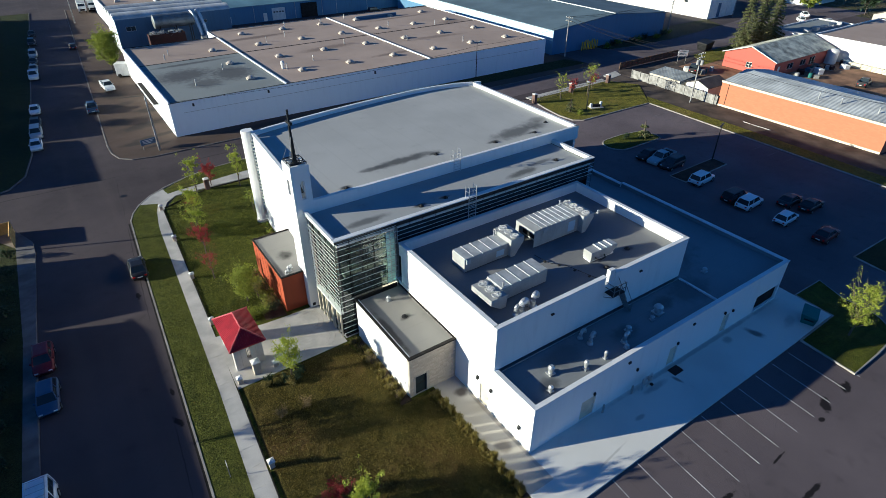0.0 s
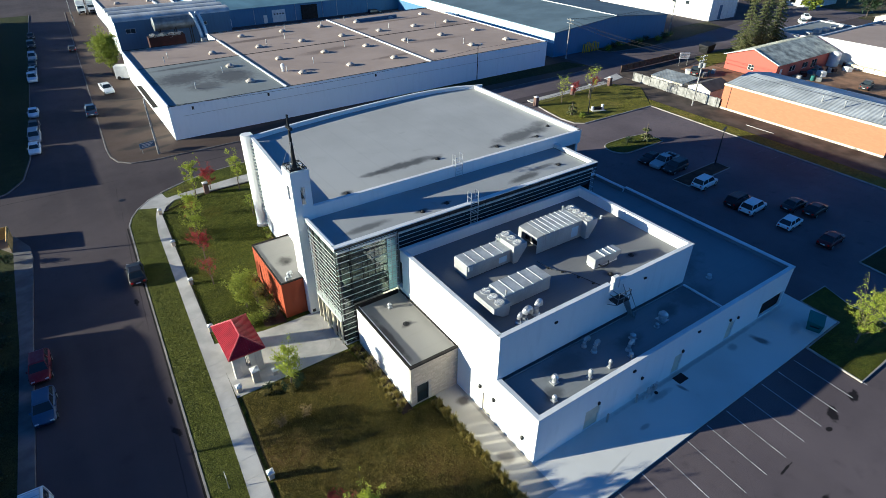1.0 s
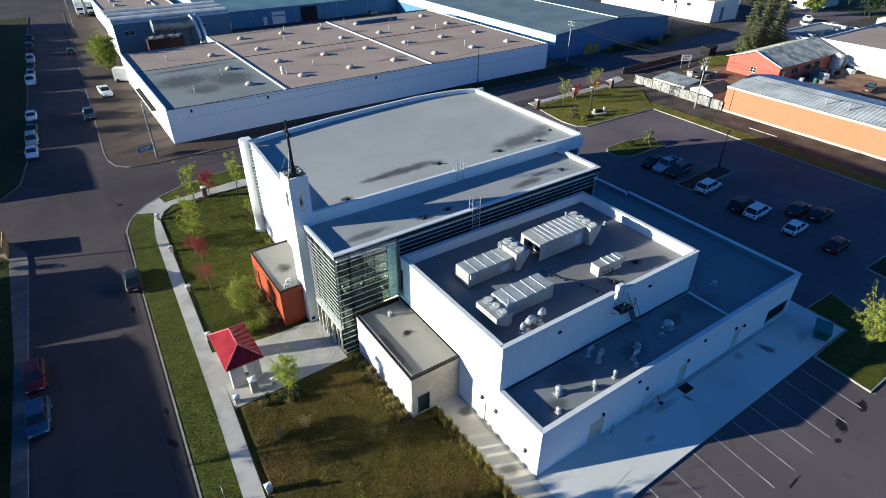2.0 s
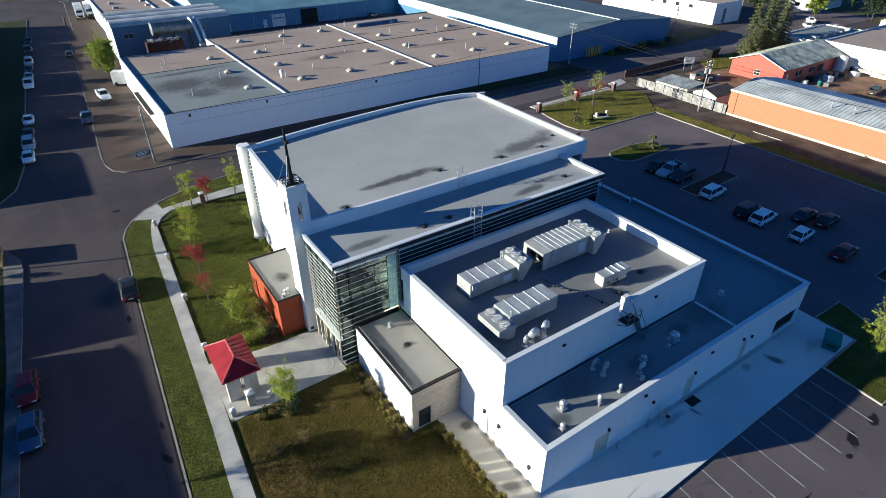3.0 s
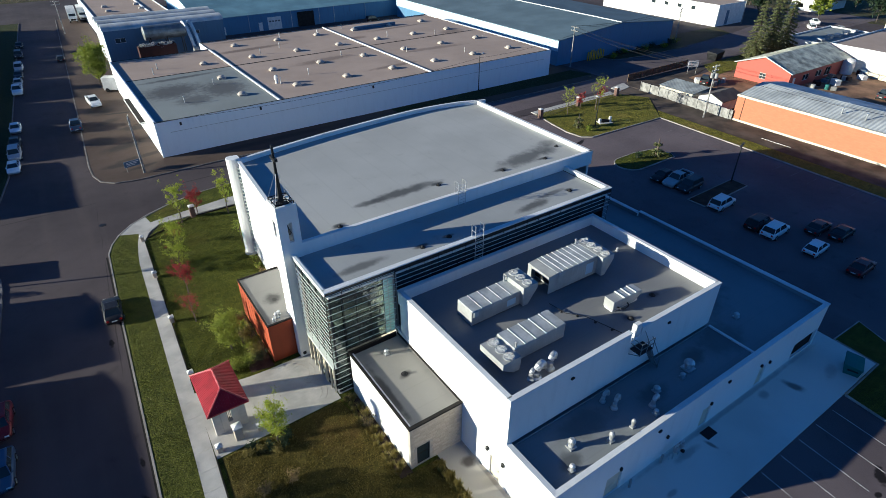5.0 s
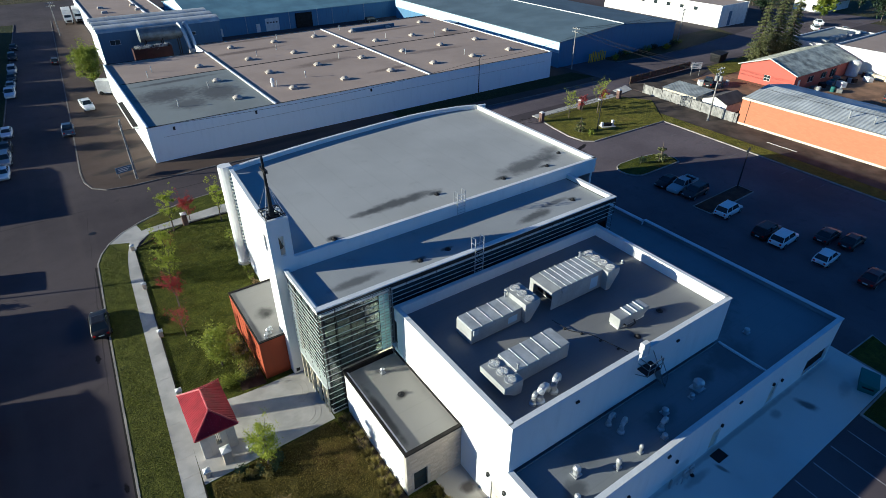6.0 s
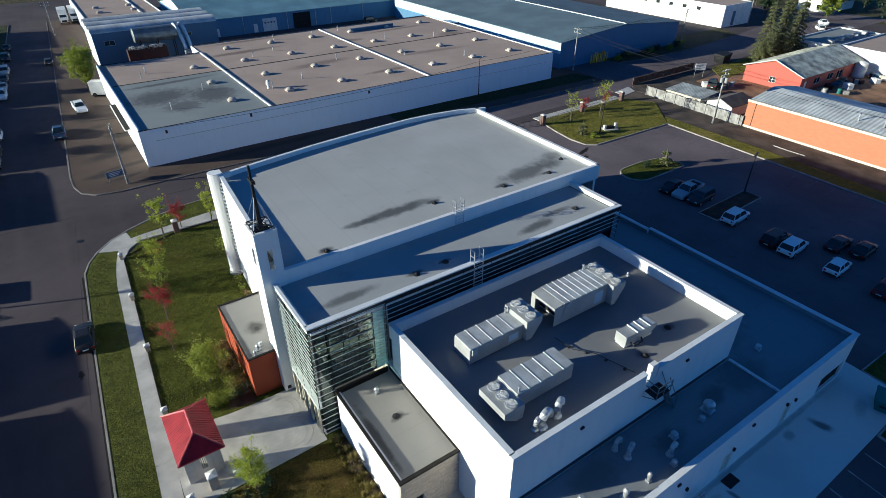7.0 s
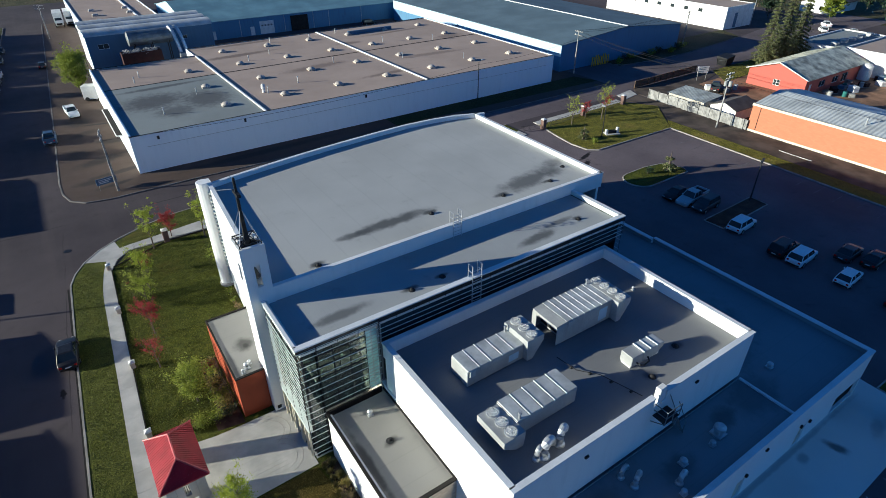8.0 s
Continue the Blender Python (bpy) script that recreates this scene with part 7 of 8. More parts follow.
def alley_pipe():
    """A pale plastic pipe lying in the alley on two blocks."""
    ob = thing("long_pipe", pose(78.1, 25.9, 0.06, 0, 0, 90), "long white plastic pipe lying in the gravel alley", "pipe")
    bm = B()
    tube(bm, [(0, 0, 0.16), (2.4, 0.03, 0.15), (5.0, 0, 0.16)], 0.035, 8)
    part("tube", bm, M["white"], ob)
    for x in (0.8, 4.1):
        boxpart("block", (x, x + 0.12, -0.12, 0.12, 0.0, 0.125), M["wood"], ob)


alley_pipe()


def tan_fence():
    """Tan board fence along the western sidewalk, turning at the corner."""
    ob = thing("fence", pose(-30.35, 58.2, 0.1, 0, 0, 0), "sunlit tan wooden board fence at the street corner", "fence")
    bm = B()
    soft_box(bm, -0.04, 0.04, -0.49, 0.0, 0.0, 1.5, 0.01)
    me = mesh_of(bm, "board", M["tan_wood"])
    for k in range(8):
        piece("board", me, ob, pose(-0.013 * k + 0.01 * math.sin(k * 2.3), -0.5 * k, 0.02 * math.sin(k * 1.7), 0, math.sin(k) * 1.5, 0))
    for k in range(16):
        piece("board", me, ob, pose(-0.5 * k - 0.04, 0.12 + 0.01 * math.sin(k * 1.3), 0.02 * math.sin(k * 2.7), 0, 0, -90))
    bm = B()
    tube(bm, [(-0.1, 0.06, 1.53), (-0.2, -3.9, 1.53)], 0.06, 4)
    part("rail", bm, M["tan_wood"], ob)


tan_fence()


def yard_clutter():
    """Parts, drums and timber stacks beside the barn and sheds."""
    rnd = random.Random(12)
    for k in range(26):
        x, y = rnd.uniform(114, 134), rnd.uniform(37.6, 42.2)
        if k > 17:
            x, y = rnd.uniform(97, 103), rnd.uniform(53, 58)
        kind = k % 3
        ob = thing(("drum", "pallet_stack", "scrap_box")[kind], pose(x, y, 0.07, 0, 0, rnd.uniform(0, 90)),
                   ("rusty steel drum standing in the dirt yard", "stack of weathered wooden pallets in the yard", "dented metal box standing in the dirt yard")[kind], ("drum", "pallets", "box")[kind], "yard clutter")
        if kind == 0:
            bm = B()
            disc_stack(bm, [(0.42, 0), (0.4, 0.3), (0.42, 0.32), (0.4, 0.6), (0.42, 0.62), (0.42, 1.0)], 12)
            part("shell", bm, M[("rust", "hvac", "green_box")[k % 9 // 3]], ob)
        elif kind == 1:
            for j in range(rnd.randint(3, 7)):
                bm = B()
                box(bm, -0.6, 0.6, -0.5, 0.5, j * 0.15 + 0.1, j * 0.15 + 0.13)
                for a in (-0.55, 0.0, 0.5):
                    box(bm, a, a + 0.08, -0.5, 0.5, j * 0.15, j * 0.15 + 0.1)
                part("pallet", bm, M["grey_wood"], ob)
        else:
            bm = B()
            soft_box(bm, -0.9, 0.9, -0.6, 0.6, 0, rnd.uniform(0.7, 1.4), 0.05)
            part("body", bm, M[("rust", "white", "sign_blue")[k % 9 // 3]], ob)
            bm = B()
            box(bm, -0.95, 0.95, -0.65, 0.65, 0, 0.08)
            part("skid", bm, M["grey_wood"], ob)
    for k in range(8):
        ob = thing("timber_stack", pose(133.9 - 0.2 * k, 39.2 - 2.3 * k, 0.07, 0, 0, 86), "stack of yellow timber along the white wall", "timber", "timber stacks")
        for j in range(4):
            bm = B()
            box(bm, -1.1, 1.1, -0.5, 0.5, 0.25 * j, 0.25 * j + 0.2)
            part("timber_pack", bm, M["cream"], ob)
    ob = thing("silver_tank", pose(132.6, 42.4, 0.07), "upright silver storage tank by the barn", "tank")
    bm = B()
    disc_stack(bm, [(1.3, 0.0), (1.3, 2.8), (0.9, 3.2), (0.3, 3.35)], 18)
    part("shell", bm, M["white"], ob)
    ob = thing("yellow_frame", pose(92.0, 83.6, 0.0), "row of bright yellow steel hoops on the verge", "rack")
    for k in range(5):
        bm = B()
        tube(bm, [(k * 1.2, 0, 0), (k * 1.2, 0, 2.0 + 0.4 * (k % 2)), (k * 1.2 + 0.7, 0, 2.0 + 0.4 * (k % 2)), (k * 1.2 + 0.7, 0, 0)], 0.13, 6)
        part("hoop", bm, M["yellow"], ob)
    ob = thing("box_trailer", pose(-7.65, 121.9, 0.1, 0, 0, -27), "plain white box trailer parked by the warehouse", "trailer")
    bm = B()
    soft_box(bm, -1.9, 1.9, -1.0, 1.0, 0.35, 2.9, 0.05)
    part("body", bm, M["white"], ob)
    for x in (-1.2, 1.2):
        bm = B()
        skin(bm, [[bm.verts.new((x + 0.4 * math.cos(a), yy, 0.4 + 0.4 * math.sin(a))) for a in (2 * math.pi * k / 12 for k in range(12))] for yy in (-1.1, 1.1)])
        part("axle", bm, M["tyre"], ob)


yard_clutter()

# ---- parked vehicles ----


def wheel_meshes():
    out = []
    bm = B()
    prof = ((0.20, -0.10), (0.31, -0.105), (0.335, -0.06), (0.335, 0.06), (0.31, 0.105), (0.20, 0.10))
    n = 16
    skin(bm, [[bm.verts.new((r * math.cos(2 * math.pi * k / n), y, r * math.sin(2 * math.pi * k / n))) for k in range(n)] for r, y in prof])
    out.append(mesh_of(bm, "tyre", M["tyre"]))
    bm = B()
    prof = ((0.21, -0.112), (0.19, -0.118), (0.08, -0.10), (0.08, 0.10), (0.19, 0.118), (0.21, 0.112))
    skin(bm, [[bm.verts.new((r * math.cos(2 * math.pi * k / n), y, r * math.sin(2 * math.pi * k / n))) for k in range(n)] for r, y in prof])
    out.append(mesh_of(bm, "rim", M["rim"]))
    return out


TYRE, RIM = wheel_meshes()
PAINTS = {}

SHAPES = {  # length, width, height, belt, windscreen foot, roof front, roof end, rear glass foot
    "sedan": (4.65, 1.80, 1.45, 0.93, 1.05, 0.35, -1.05, -1.75),
    "hatchback": (4.25, 1.76, 1.50, 0.93, 1.10, 0.45, -1.45, -1.95),
    "suv": (4.75, 1.90, 1.76, 1.05, 1.15, 0.55, -1.95, -2.22),
    "pickup": (5.60, 1.98, 1.85, 1.12, 1.15, 0.60, -0.75, -0.95),
    "van": (5.10, 1.98, 1.98, 1.10, 1.75, 0.95, -2.35, -2.48),
}


def vehicle(kind, x, y, turn, color, label, z=0.0, rack=False):
    """A parked vehicle: lofted body, glazed cabin, roof, pillars, wheels, lights, mirrors."""
    L, W, H, belt, xf, xr, xe, xb = SHAPES[kind]
    if color not in PAINTS:
        PAINTS[color] = paint_mat("car_paint", color)
    P = PAINTS[color]
    ob = thing("pickup_truck" if kind == "pickup" else "van" if kind == "van" else "car", pose(x, y, z, 0, 0, turn) @ Matrix.Scale(0.93, 4), label, "car", "parked vehicles")
    w = W / 2
    hood = belt - 0.10
    st = [(L / 2, 0.78, 0.42, hood - 0.24), (L / 2 - 0.12, 0.90, 0.28, hood - 0.12), (L / 2 - 0.55, 0.98, 0.22, hood - 0.03), (xf + 0.1, 1.0, 0.22, belt), (0.0, 1.0, 0.22, belt + 0.02)]
    if kind == "sedan":
        st += [(xb, 0.99, 0.22, belt + 0.03), (-L / 2 + 0.15, 0.93, 0.28, belt), (-L / 2, 0.86, 0.42, belt - 0.14)]
    else:
        st += [(-L / 2 + 0.3, 0.99, 0.24, belt + 0.02), (-L / 2 + 0.06, 0.95, 0.3, belt), (-L / 2, 0.9, 0.42, belt - 0.12)]
    bm = B()
    rings = []
    for sx, f, zb, zt in st:
        a = w * f
        rings.append([bm.verts.new((sx, yy, zz)) for yy, zz in ((-a * 0.88, zb), (-a, zb + 0.16), (-a, zt - 0.2), (-a * 0.95, zt - 0.04), (-a * 0.86, zt), (a * 0.86, zt), (a * 0.95, zt - 0.04), (a, zt - 0.2), (a, zb + 0.16), (a * 0.88, zb))])
    skin(bm, rings)
    body = part("body", bm, P, ob)
    smooth(body.data)
    if kind == "pickup":
        bm = B()
        box(bm, -L / 2 + 0.12, xb - 0.15, -w + 0.14, w - 0.14, belt + 0.0, belt + 0.035)
        part("bed", bm, M["black"], ob, "dark truck bed")
        for a, b, c, d in ((-L / 2 + 0.02, xb, -w + 0.02, -w + 0.14), (-L / 2 + 0.02, xb, w - 0.14, w - 0.02), (-L / 2 + 0.02, -L / 2 + 0.12, -w + 0.14, w - 0.14)):
            boxpart("bed_side", (a, b, c, d, belt, belt + 0.28), P, ob)
    tb, tt = w * 0.88, w * 0.70
    if kind in ("suv", "van"):
        tt = w * 0.76
    bm = B()
    zg, zr = belt + 0.0, H - 0.06
    rings = [[bm.verts.new(p) for p in ((sx, -yy, zz), (sx, yy, zz))] for sx, yy, zz in ((xf, tb, zg), (xr, tt, zr), (xe, tt, zr), (xb, tb, zg))]
    f = rings[0], rings[1], rings[2], rings[3]
    for a, b in zip(f, f[1:]):
        bm.faces.new((a[0], a[1], b[1], b[0]))
    for s in (0, 1):
        bm.faces.new((f[0][s], f[1][s], f[2][s], f[3][s]))
    bm.faces.new((f[0][0], f[0][1], f[3][1], f[3][0]))
    part("glazing", bm, M["dark_glass"], ob, "dark tinted glazing")
    bm = B()
    lo = [bm.verts.new(p) for p in ((xr + 0.06, -tt - 0.02, zr), (xr + 0.06, tt + 0.02, zr), (xe - 0.05, tt + 0.02, zr), (xe - 0.05, -tt - 0.02, zr))]
    hi = [bm.verts.new(p) for p in ((xr - 0.12, -tt + 0.1, H), (xr - 0.12, tt - 0.1, H), (xe + 0.1, tt - 0.1, H), (xe + 0.1, -tt + 0.1, H))]
    skin(bm, [lo, hi])
    part("roof", bm, P, ob)
    for s in (-1, 1):
        for a, b in (((xf, tb), (xr, tt)), ((xb, tb), (xe, tt))):
            bm = B()
            tube(bm, [(a[0], s * a[1], zg), (b[0], s * b[1], zr + 0.01)], 0.045, 5)
            part("pillar", bm, P, ob)
        xm = (xr + xe) / 2 - 0.05
        bm = B()
        tube(bm, [(xm, s * (tb + 0.005), zg), (xm, s * (tt + 0.005), zr)], 0.04, 5)
        part("pillar", bm, P, ob)
        bm = B()
        soft_box(bm, xf - 0.38, xf - 0.22, s * w - (0.04 if s > 0 else 0.1), s * w + (0.1 if s > 0 else 0.04), belt, belt + 0.13, 0.02)
        part("mirror", bm, P, ob)
        bm = B()
        soft_box(bm, L / 2 - 0.22, L / 2 - 0.02, s * w * 0.62 - 0.16, s * w * 0.62 + 0.16, hood - 0.3, hood - 0.14, 0.02)
        part("headlight", bm, M["lens_clear"], ob)
        bm = B()
        soft_box(bm, -L / 2 - 0.01, -L / 2 + 0.1, s * w * 0.68 - 0.13, s * w * 0.68 + 0.13, belt - 0.3, belt - 0.1, 0.02)
        part("tail_light", bm, M["lens_red"], ob)
        for xx in (L / 2 - 0.85, -L / 2 + 0.9):
            k = 1.12 if kind in ("suv", "pickup", "van") else 1.0
            t = piece("wheel", TYRE, ob, pose(xx, s * (w - 0.08), 0.335 * k) @ Matrix.Scale(k, 4))
            piece("rim", RIM, t, pose(0, 0, 0))
    boxpart("bumper", (-L / 2 - 0.04, -L / 2 + 0.06, -w * 0.8, w * 0.8, 0.36, 0.52), M["dark_trim"], ob)
    boxpart("rear_trim", (-L / 2 - 0.05, -L / 2 - 0.035, -0.26, 0.26, 0.6, 0.72), M["sign_white"], ob)
    if rack:
        for s in (-1, 1):
            bm = B()
            tube(bm, [(xr - 0.2, s * tt * 0.8, H + 0.1), (xe + 0.2, s * tt * 0.8, H + 0.1)], 0.03, 5)
            part("rack_rail", bm, M["metal"], ob)
        for k in range(6):
            xx = xe + 0.25 + (xr - xe - 0.5) * k / 5
            bm = B()
            tube(bm, [(xx, -tt * 0.85, H + 0.1), (xx, tt * 0.85, H + 0.1)], 0.028, 5)
            part("rack_bar", bm, M["metal"], ob)
        bm = B()
        tube(bm, [(xe + 0.3, w * 0.8, H + 0.1), (xe + 0.3, w + 0.1, 0.8)], 0.03, 5)
        part("side_ladder", bm, M["metal"], ob)
    return ob


WHITE, BLACK, SILVER, BLUE, RED, DARK, WINE = (0.80, 0.81, 0.82), (0.012, 0.012, 0.014), (0.42, 0.43, 0.44), (0.045, 0.085, 0.16), (0.12, 0.006, 0.014), (0.03, 0.032, 0.036), (0.07, 0.012, 0.016)
# the church's lot
for kind, x, y, turn, color, label in (
        ("sedan", 51.3, 30.4, 184, BLACK, "black sedan parked in the shaded lot"),
        ("pickup", 51.9, 28.4, 184, SILVER, "silver pickup truck parked in the shaded lot"),
        ("suv", 51.7, 26.2, 184, DARK, "dark sport utility car parked in the shaded lot"),
        ("suv", 50.8, 20.6, 4, WHITE, "white sport utility car beside the bare island"),
        ("suv", 49.8, 14.9, 2, BLACK, "black sport utility car parked in the shaded lot"),
        ("suv", 49.7, 12.75, 3, WHITE, "white sport utility car with roof rails in the lot"),
        ("hatchback", 49.8, 7.9, 3, WHITE, "white hatchback parked in the shaded lot"),
        ("sedan", 54.9, 10.2, 2, DARK, "dark grey sedan parked nose to nose in the lot"),
        ("sedan", 55.9, 7.9, 2, BLACK, "black sedan with pale trim in the lot"),
        ("sedan", 49.9, 3.1, 2, WINE, "dark wine-red sedan alone in the lot")):
    vehicle(kind, x, y, turn, color, label)
# along the street
SOUTH = 90 - 2.4
for kind, x, y, flip, color, label, rack in (
        ("hatchback", -28.95, 30.9, 180, RED, "dark red hatchback car parked at the shaded kerb", False),
        ("hatchback", -28.95, 25.6, 180, BLUE, "blue hatchback car parked at the shaded kerb", False),
        ("van", -30.0, 14.1, 180, WHITE, "white van with a ladder rack on its roof at the kerb", True),
        ("sedan", -19.55, 41.4, 0, BLACK, "black sedan parked beside the grass verge", False),
        ("sedan", -26.5, 86.8, 180, WHITE, "white sedan parked along the far kerb", False),
        ("suv", -26.2, 92.6, 180, SILVER, "silver sport utility car parked along the far kerb", False),
        ("sedan", -26.0, 98.2, 180, DARK, "dark sedan parked along the far kerb", False),
        ("sedan", -25.7, 106.0, 180, WHITE, "white sedan parked along the far kerb", False),
        ("pickup", -24.6, 131.5, 180, WHITE, "white pickup truck parked along the far kerb", False),
        ("sedan", -24.3, 138.0, 180, SILVER, "silver sedan parked along the far kerb", False),
        ("sedan", -24.0, 145.0, 180, DARK, "dark sedan parked along the far kerb", False),
        ("suv", -23.7, 152.0, 180, SILVER, "grey sport utility car parked along the far kerb", False),
        ("suv", -23.3, 166.0, 180, DARK, "dark sport utility car parked along the far kerb", False),
        ("sedan", -22.8, 178.0, 180, BLACK, "black sedan parked along the far kerb", False),
        ("pickup", -16.9, 101.6, 0, BLUE, "dark blue pickup truck parked at the yard's kerb", False),
        ("hatchback", -14.9, 156.0, 0, DARK, "dark hatchback parked at the yard's kerb", False)):
    vehicle(kind, x, y, SOUTH + flip, color, label, 0.0, rack)
vehicle("pickup", -12.6, 114.0, SOUTH + 188, WHITE, "white flat-bed pickup truck in the gravel yard", 0.1)


def box_truck(x, y, turn, label):
    """A delivery truck: cab, tall cargo box, chassis and wheels."""
    ob = thing("box_truck", pose(x, y, 0.1, 0, 0, turn), label, "truck", "delivery trucks")
    bm = B()
    soft_box(bm, -5.2, 1.6, -1.2, 1.2, 1.0, 4.0, 0.06)
    part("cargo_box", bm, M["white"], ob)
    bm = B()
    skin(bm, [[bm.verts.new((a, yy, b)) for a, b in ((1.7, 0.7), (3.6, 0.7), (3.7, 1.5), (3.2, 2.0), (2.7, 2.75), (1.7, 2.8))] for yy in (-1.05, 1.05)])
    cab = part("cab", bm, M["white"], ob)
    bm = B()
    skin(bm, [[bm.verts.new((a, yy, b)) for a, b in ((3.18, 2.05), (3.22, 2.05), (2.78, 2.68), (2.74, 2.68))] for yy in (-0.9, 0.9)])
    part("windscreen", bm, M["dark_glass"], cab)
    boxpart("grille", (3.66, 3.72, -0.7, 0.7, 0.8, 1.3), M["dark_trim"], cab)
    boxpart("chassis", (-5.0, 3.2, -0.5, 0.5, 0.6, 0.98), M["dark_metal"], ob)
    for xx in (2.6, -3.2):
        for s in (-1, 1):
            t = piece("wheel", TYRE, ob, pose(xx, s * 1.0, 0.47) @ Matrix.Scale(1.4, 4))
            piece("rim", RIM, t, pose(0, 0, 0))


box_truck(-7.15, 209.2, SOUTH + 180, "white box truck parked in the far yard")
box_truck(-4.2, 210.0, SOUTH + 180, "white box truck parked beside another")
vehicle("suv", 72.0, 157.0, 0, BLACK, "black sport utility car before the blue hall")
vehicle("pickup", 99.0, 56.0, 30, DARK, "dark old pickup truck among the sheds", 0.07)
vehicle("pickup", 120.0, 29.4, 10, DARK, "dark old truck in the dirt yard")
vehicle("suv", 176.0, 72.0, 40, WHITE, "white sport utility car by the far houses")
vehicle("sedan", 181.0, 66.0, 40, SILVER, "silver sedan by the far houses")
vehicle("pickup", 184.0, 75.0, 40, WHITE, "white pickup truck by the far houses")

# ---- trees, shrubs and tufts ----


def leaf_cloud(name, pts, size, mat, parent, rnd, flat=0.3, long=1.0):
    """Many small loose leaves at the given points."""
    n = len(pts)
    rs = np.random.RandomState(rnd.randint(0, 10 ** 6))
    P = np.array(pts)
    nrm = rs.normal(size=(n, 3))
    nrm[:, 2] += flat
    nrm /= np.linalg.norm(nrm, axis=1)[:, None]
    a = np.cross(nrm, rs.normal(size=(n, 3)))
    a /= np.linalg.norm(a, axis=1)[:, None]
    b = np.cross(nrm, a)
    s = size * rs.uniform(0.6, 1.3, (n, 1))
    quad = np.stack([P - a * s * long, P - b * s * 0.55, P + a * s * long, P + b * s * 0.55], 1).reshape(-1, 3)
    me = bpy.data.meshes.new(name)
    me.from_pydata(quad.tolist(), [], [tuple(range(4 * k, 4 * k + 4)) for k in range(n)])
    me.materials.append(mat)
    ob = new(name, me)
    ob.parent = parent
    ob["kind"] = "stuff"
    return ob


def tree(x, y, h, r, mat, label, seed, leaves=900, size=0.11, clear=0.3, sparse=0.5, z=0.1, category="tree", name="tree", limbs=11, thick=None, up=1.0):
    """A tapered trunk, limbs that fork, and leaf clumps strung along the twigs with gaps between."""
    rnd = random.Random(seed)
    ob = thing(name, pose(x, y, z), label, category)
    t = thick or 0.035 + 0.011 * h
    bm = B()
    lean = [Vector((rnd.uniform(-0.05, 0.05) * h * f, rnd.uniform(-0.05, 0.05) * h * f, h * 0.92 * f)) for f in (0, 0.25, 0.5, 0.75, 1.0)]
    tube(bm, lean, [t, t * 0.8, t * 0.6, t * 0.4, t * 0.12], 7)
    part("trunk", bm, M["bark"], ob)
    twigs = []
    for k in range(limbs):
        f = clear + (0.95 - clear) * (k + rnd.uniform(0, 0.8)) / limbs
        seg = min(3, int(f * 4))
        o = lean[seg].lerp(lean[seg + 1], f * 4 - seg)
        ang = k * 2.4 + rnd.uniform(-0.5, 0.5)
        shape = math.sin(math.pi * min(1.0, (f - clear) / (1 - clear) * 0.75 + 0.25)) ** 0.6
        reach = r * shape * rnd.uniform(0.7, 1.15)
        d = Vector((math.cos(ang), math.sin(ang), 0))
        p1 = o + d * reach * 0.55 + Vector((0, 0, reach * 0.5 * up))
        p2 = o + d * reach + Vector((0, 0, reach * up * rnd.uniform(0.8, 1.5)))
        bm = B()
        tube(bm, [o, p1, p2], [t * 0.4 * (1 - f * 0.5), t * 0.2, t * 0.06], 5)
        part("limb", bm, M["bark"], ob)
        twigs.append((o, p1, p2))
        for j in range(2):
            q = p1 + Vector((rnd.uniform(-1, 1), rnd.uniform(-1, 1), rnd.uniform(0.1, 0.9))) * reach * 0.5
            twigs.append((p1, p1.lerp(q, 0.5), q))
    pts = []
    clumps = []
    for o, a, b in twigs:
        for k in range(7):
            f = rnd.uniform(0.0, 1.08)
            c = o.lerp(a, f * 2) if f < 0.5 else a.lerp(b, f * 2 - 1)
            clumps.append((c, r * rnd.uniform(0.06, 0.2) * (1.25 - sparse)))
    clumps += [(lean[4], r * 0.18), (lean[3], r * 0.2)]
    for k in range(leaves):
        c, s = rnd.choice(clumps)
        g = [max(-1.7, min(1.7, rnd.gauss(0, 1))) * s for j in range(3)]
        pts.append((c.x + g[0], c.y + g[1], max(0.15, c.z + g[2] * 0.85)))
    leaf_cloud("crown", pts, size, mat, ob, rnd, 0.3, 1.5)
    return ob


def shrub(x, y, h, r, mat, label, seed, leaves=420, size=0.07, z=0.1, name="shrub"):
    rnd = random.Random(seed)
    ob = thing(name, pose(x, y, z), label, "shrub")
    stems = []
    for k in range(9):
        a = rnd.uniform(0, 6.28)
        q = Vector((math.cos(a) * r * rnd.uniform(0.3, 0.9), math.sin(a) * r * rnd.uniform(0.3, 0.9), h * rnd.uniform(0.55, 1.0)))
        bm = B()
        tube(bm, [(0, 0, 0), q * 0.5 + Vector((0, 0, 0.05)), q], [0.025, 0.016, 0.006], 4)
        part("stem", bm, M["bark"], ob)
        stems.append(q)
    pts = []
    for k in range(leaves):
        q = rnd.choice(stems) * rnd.uniform(0.35, 1.05)
        s = r * 0.22
        pts.append((q.x + rnd.gauss(0, s), q.y + rnd.gauss(0, s), max(0.02, q.z + rnd.gauss(0, s * 0.7))))
    leaf_cloud("foliage", pts, size, mat, ob, rnd)


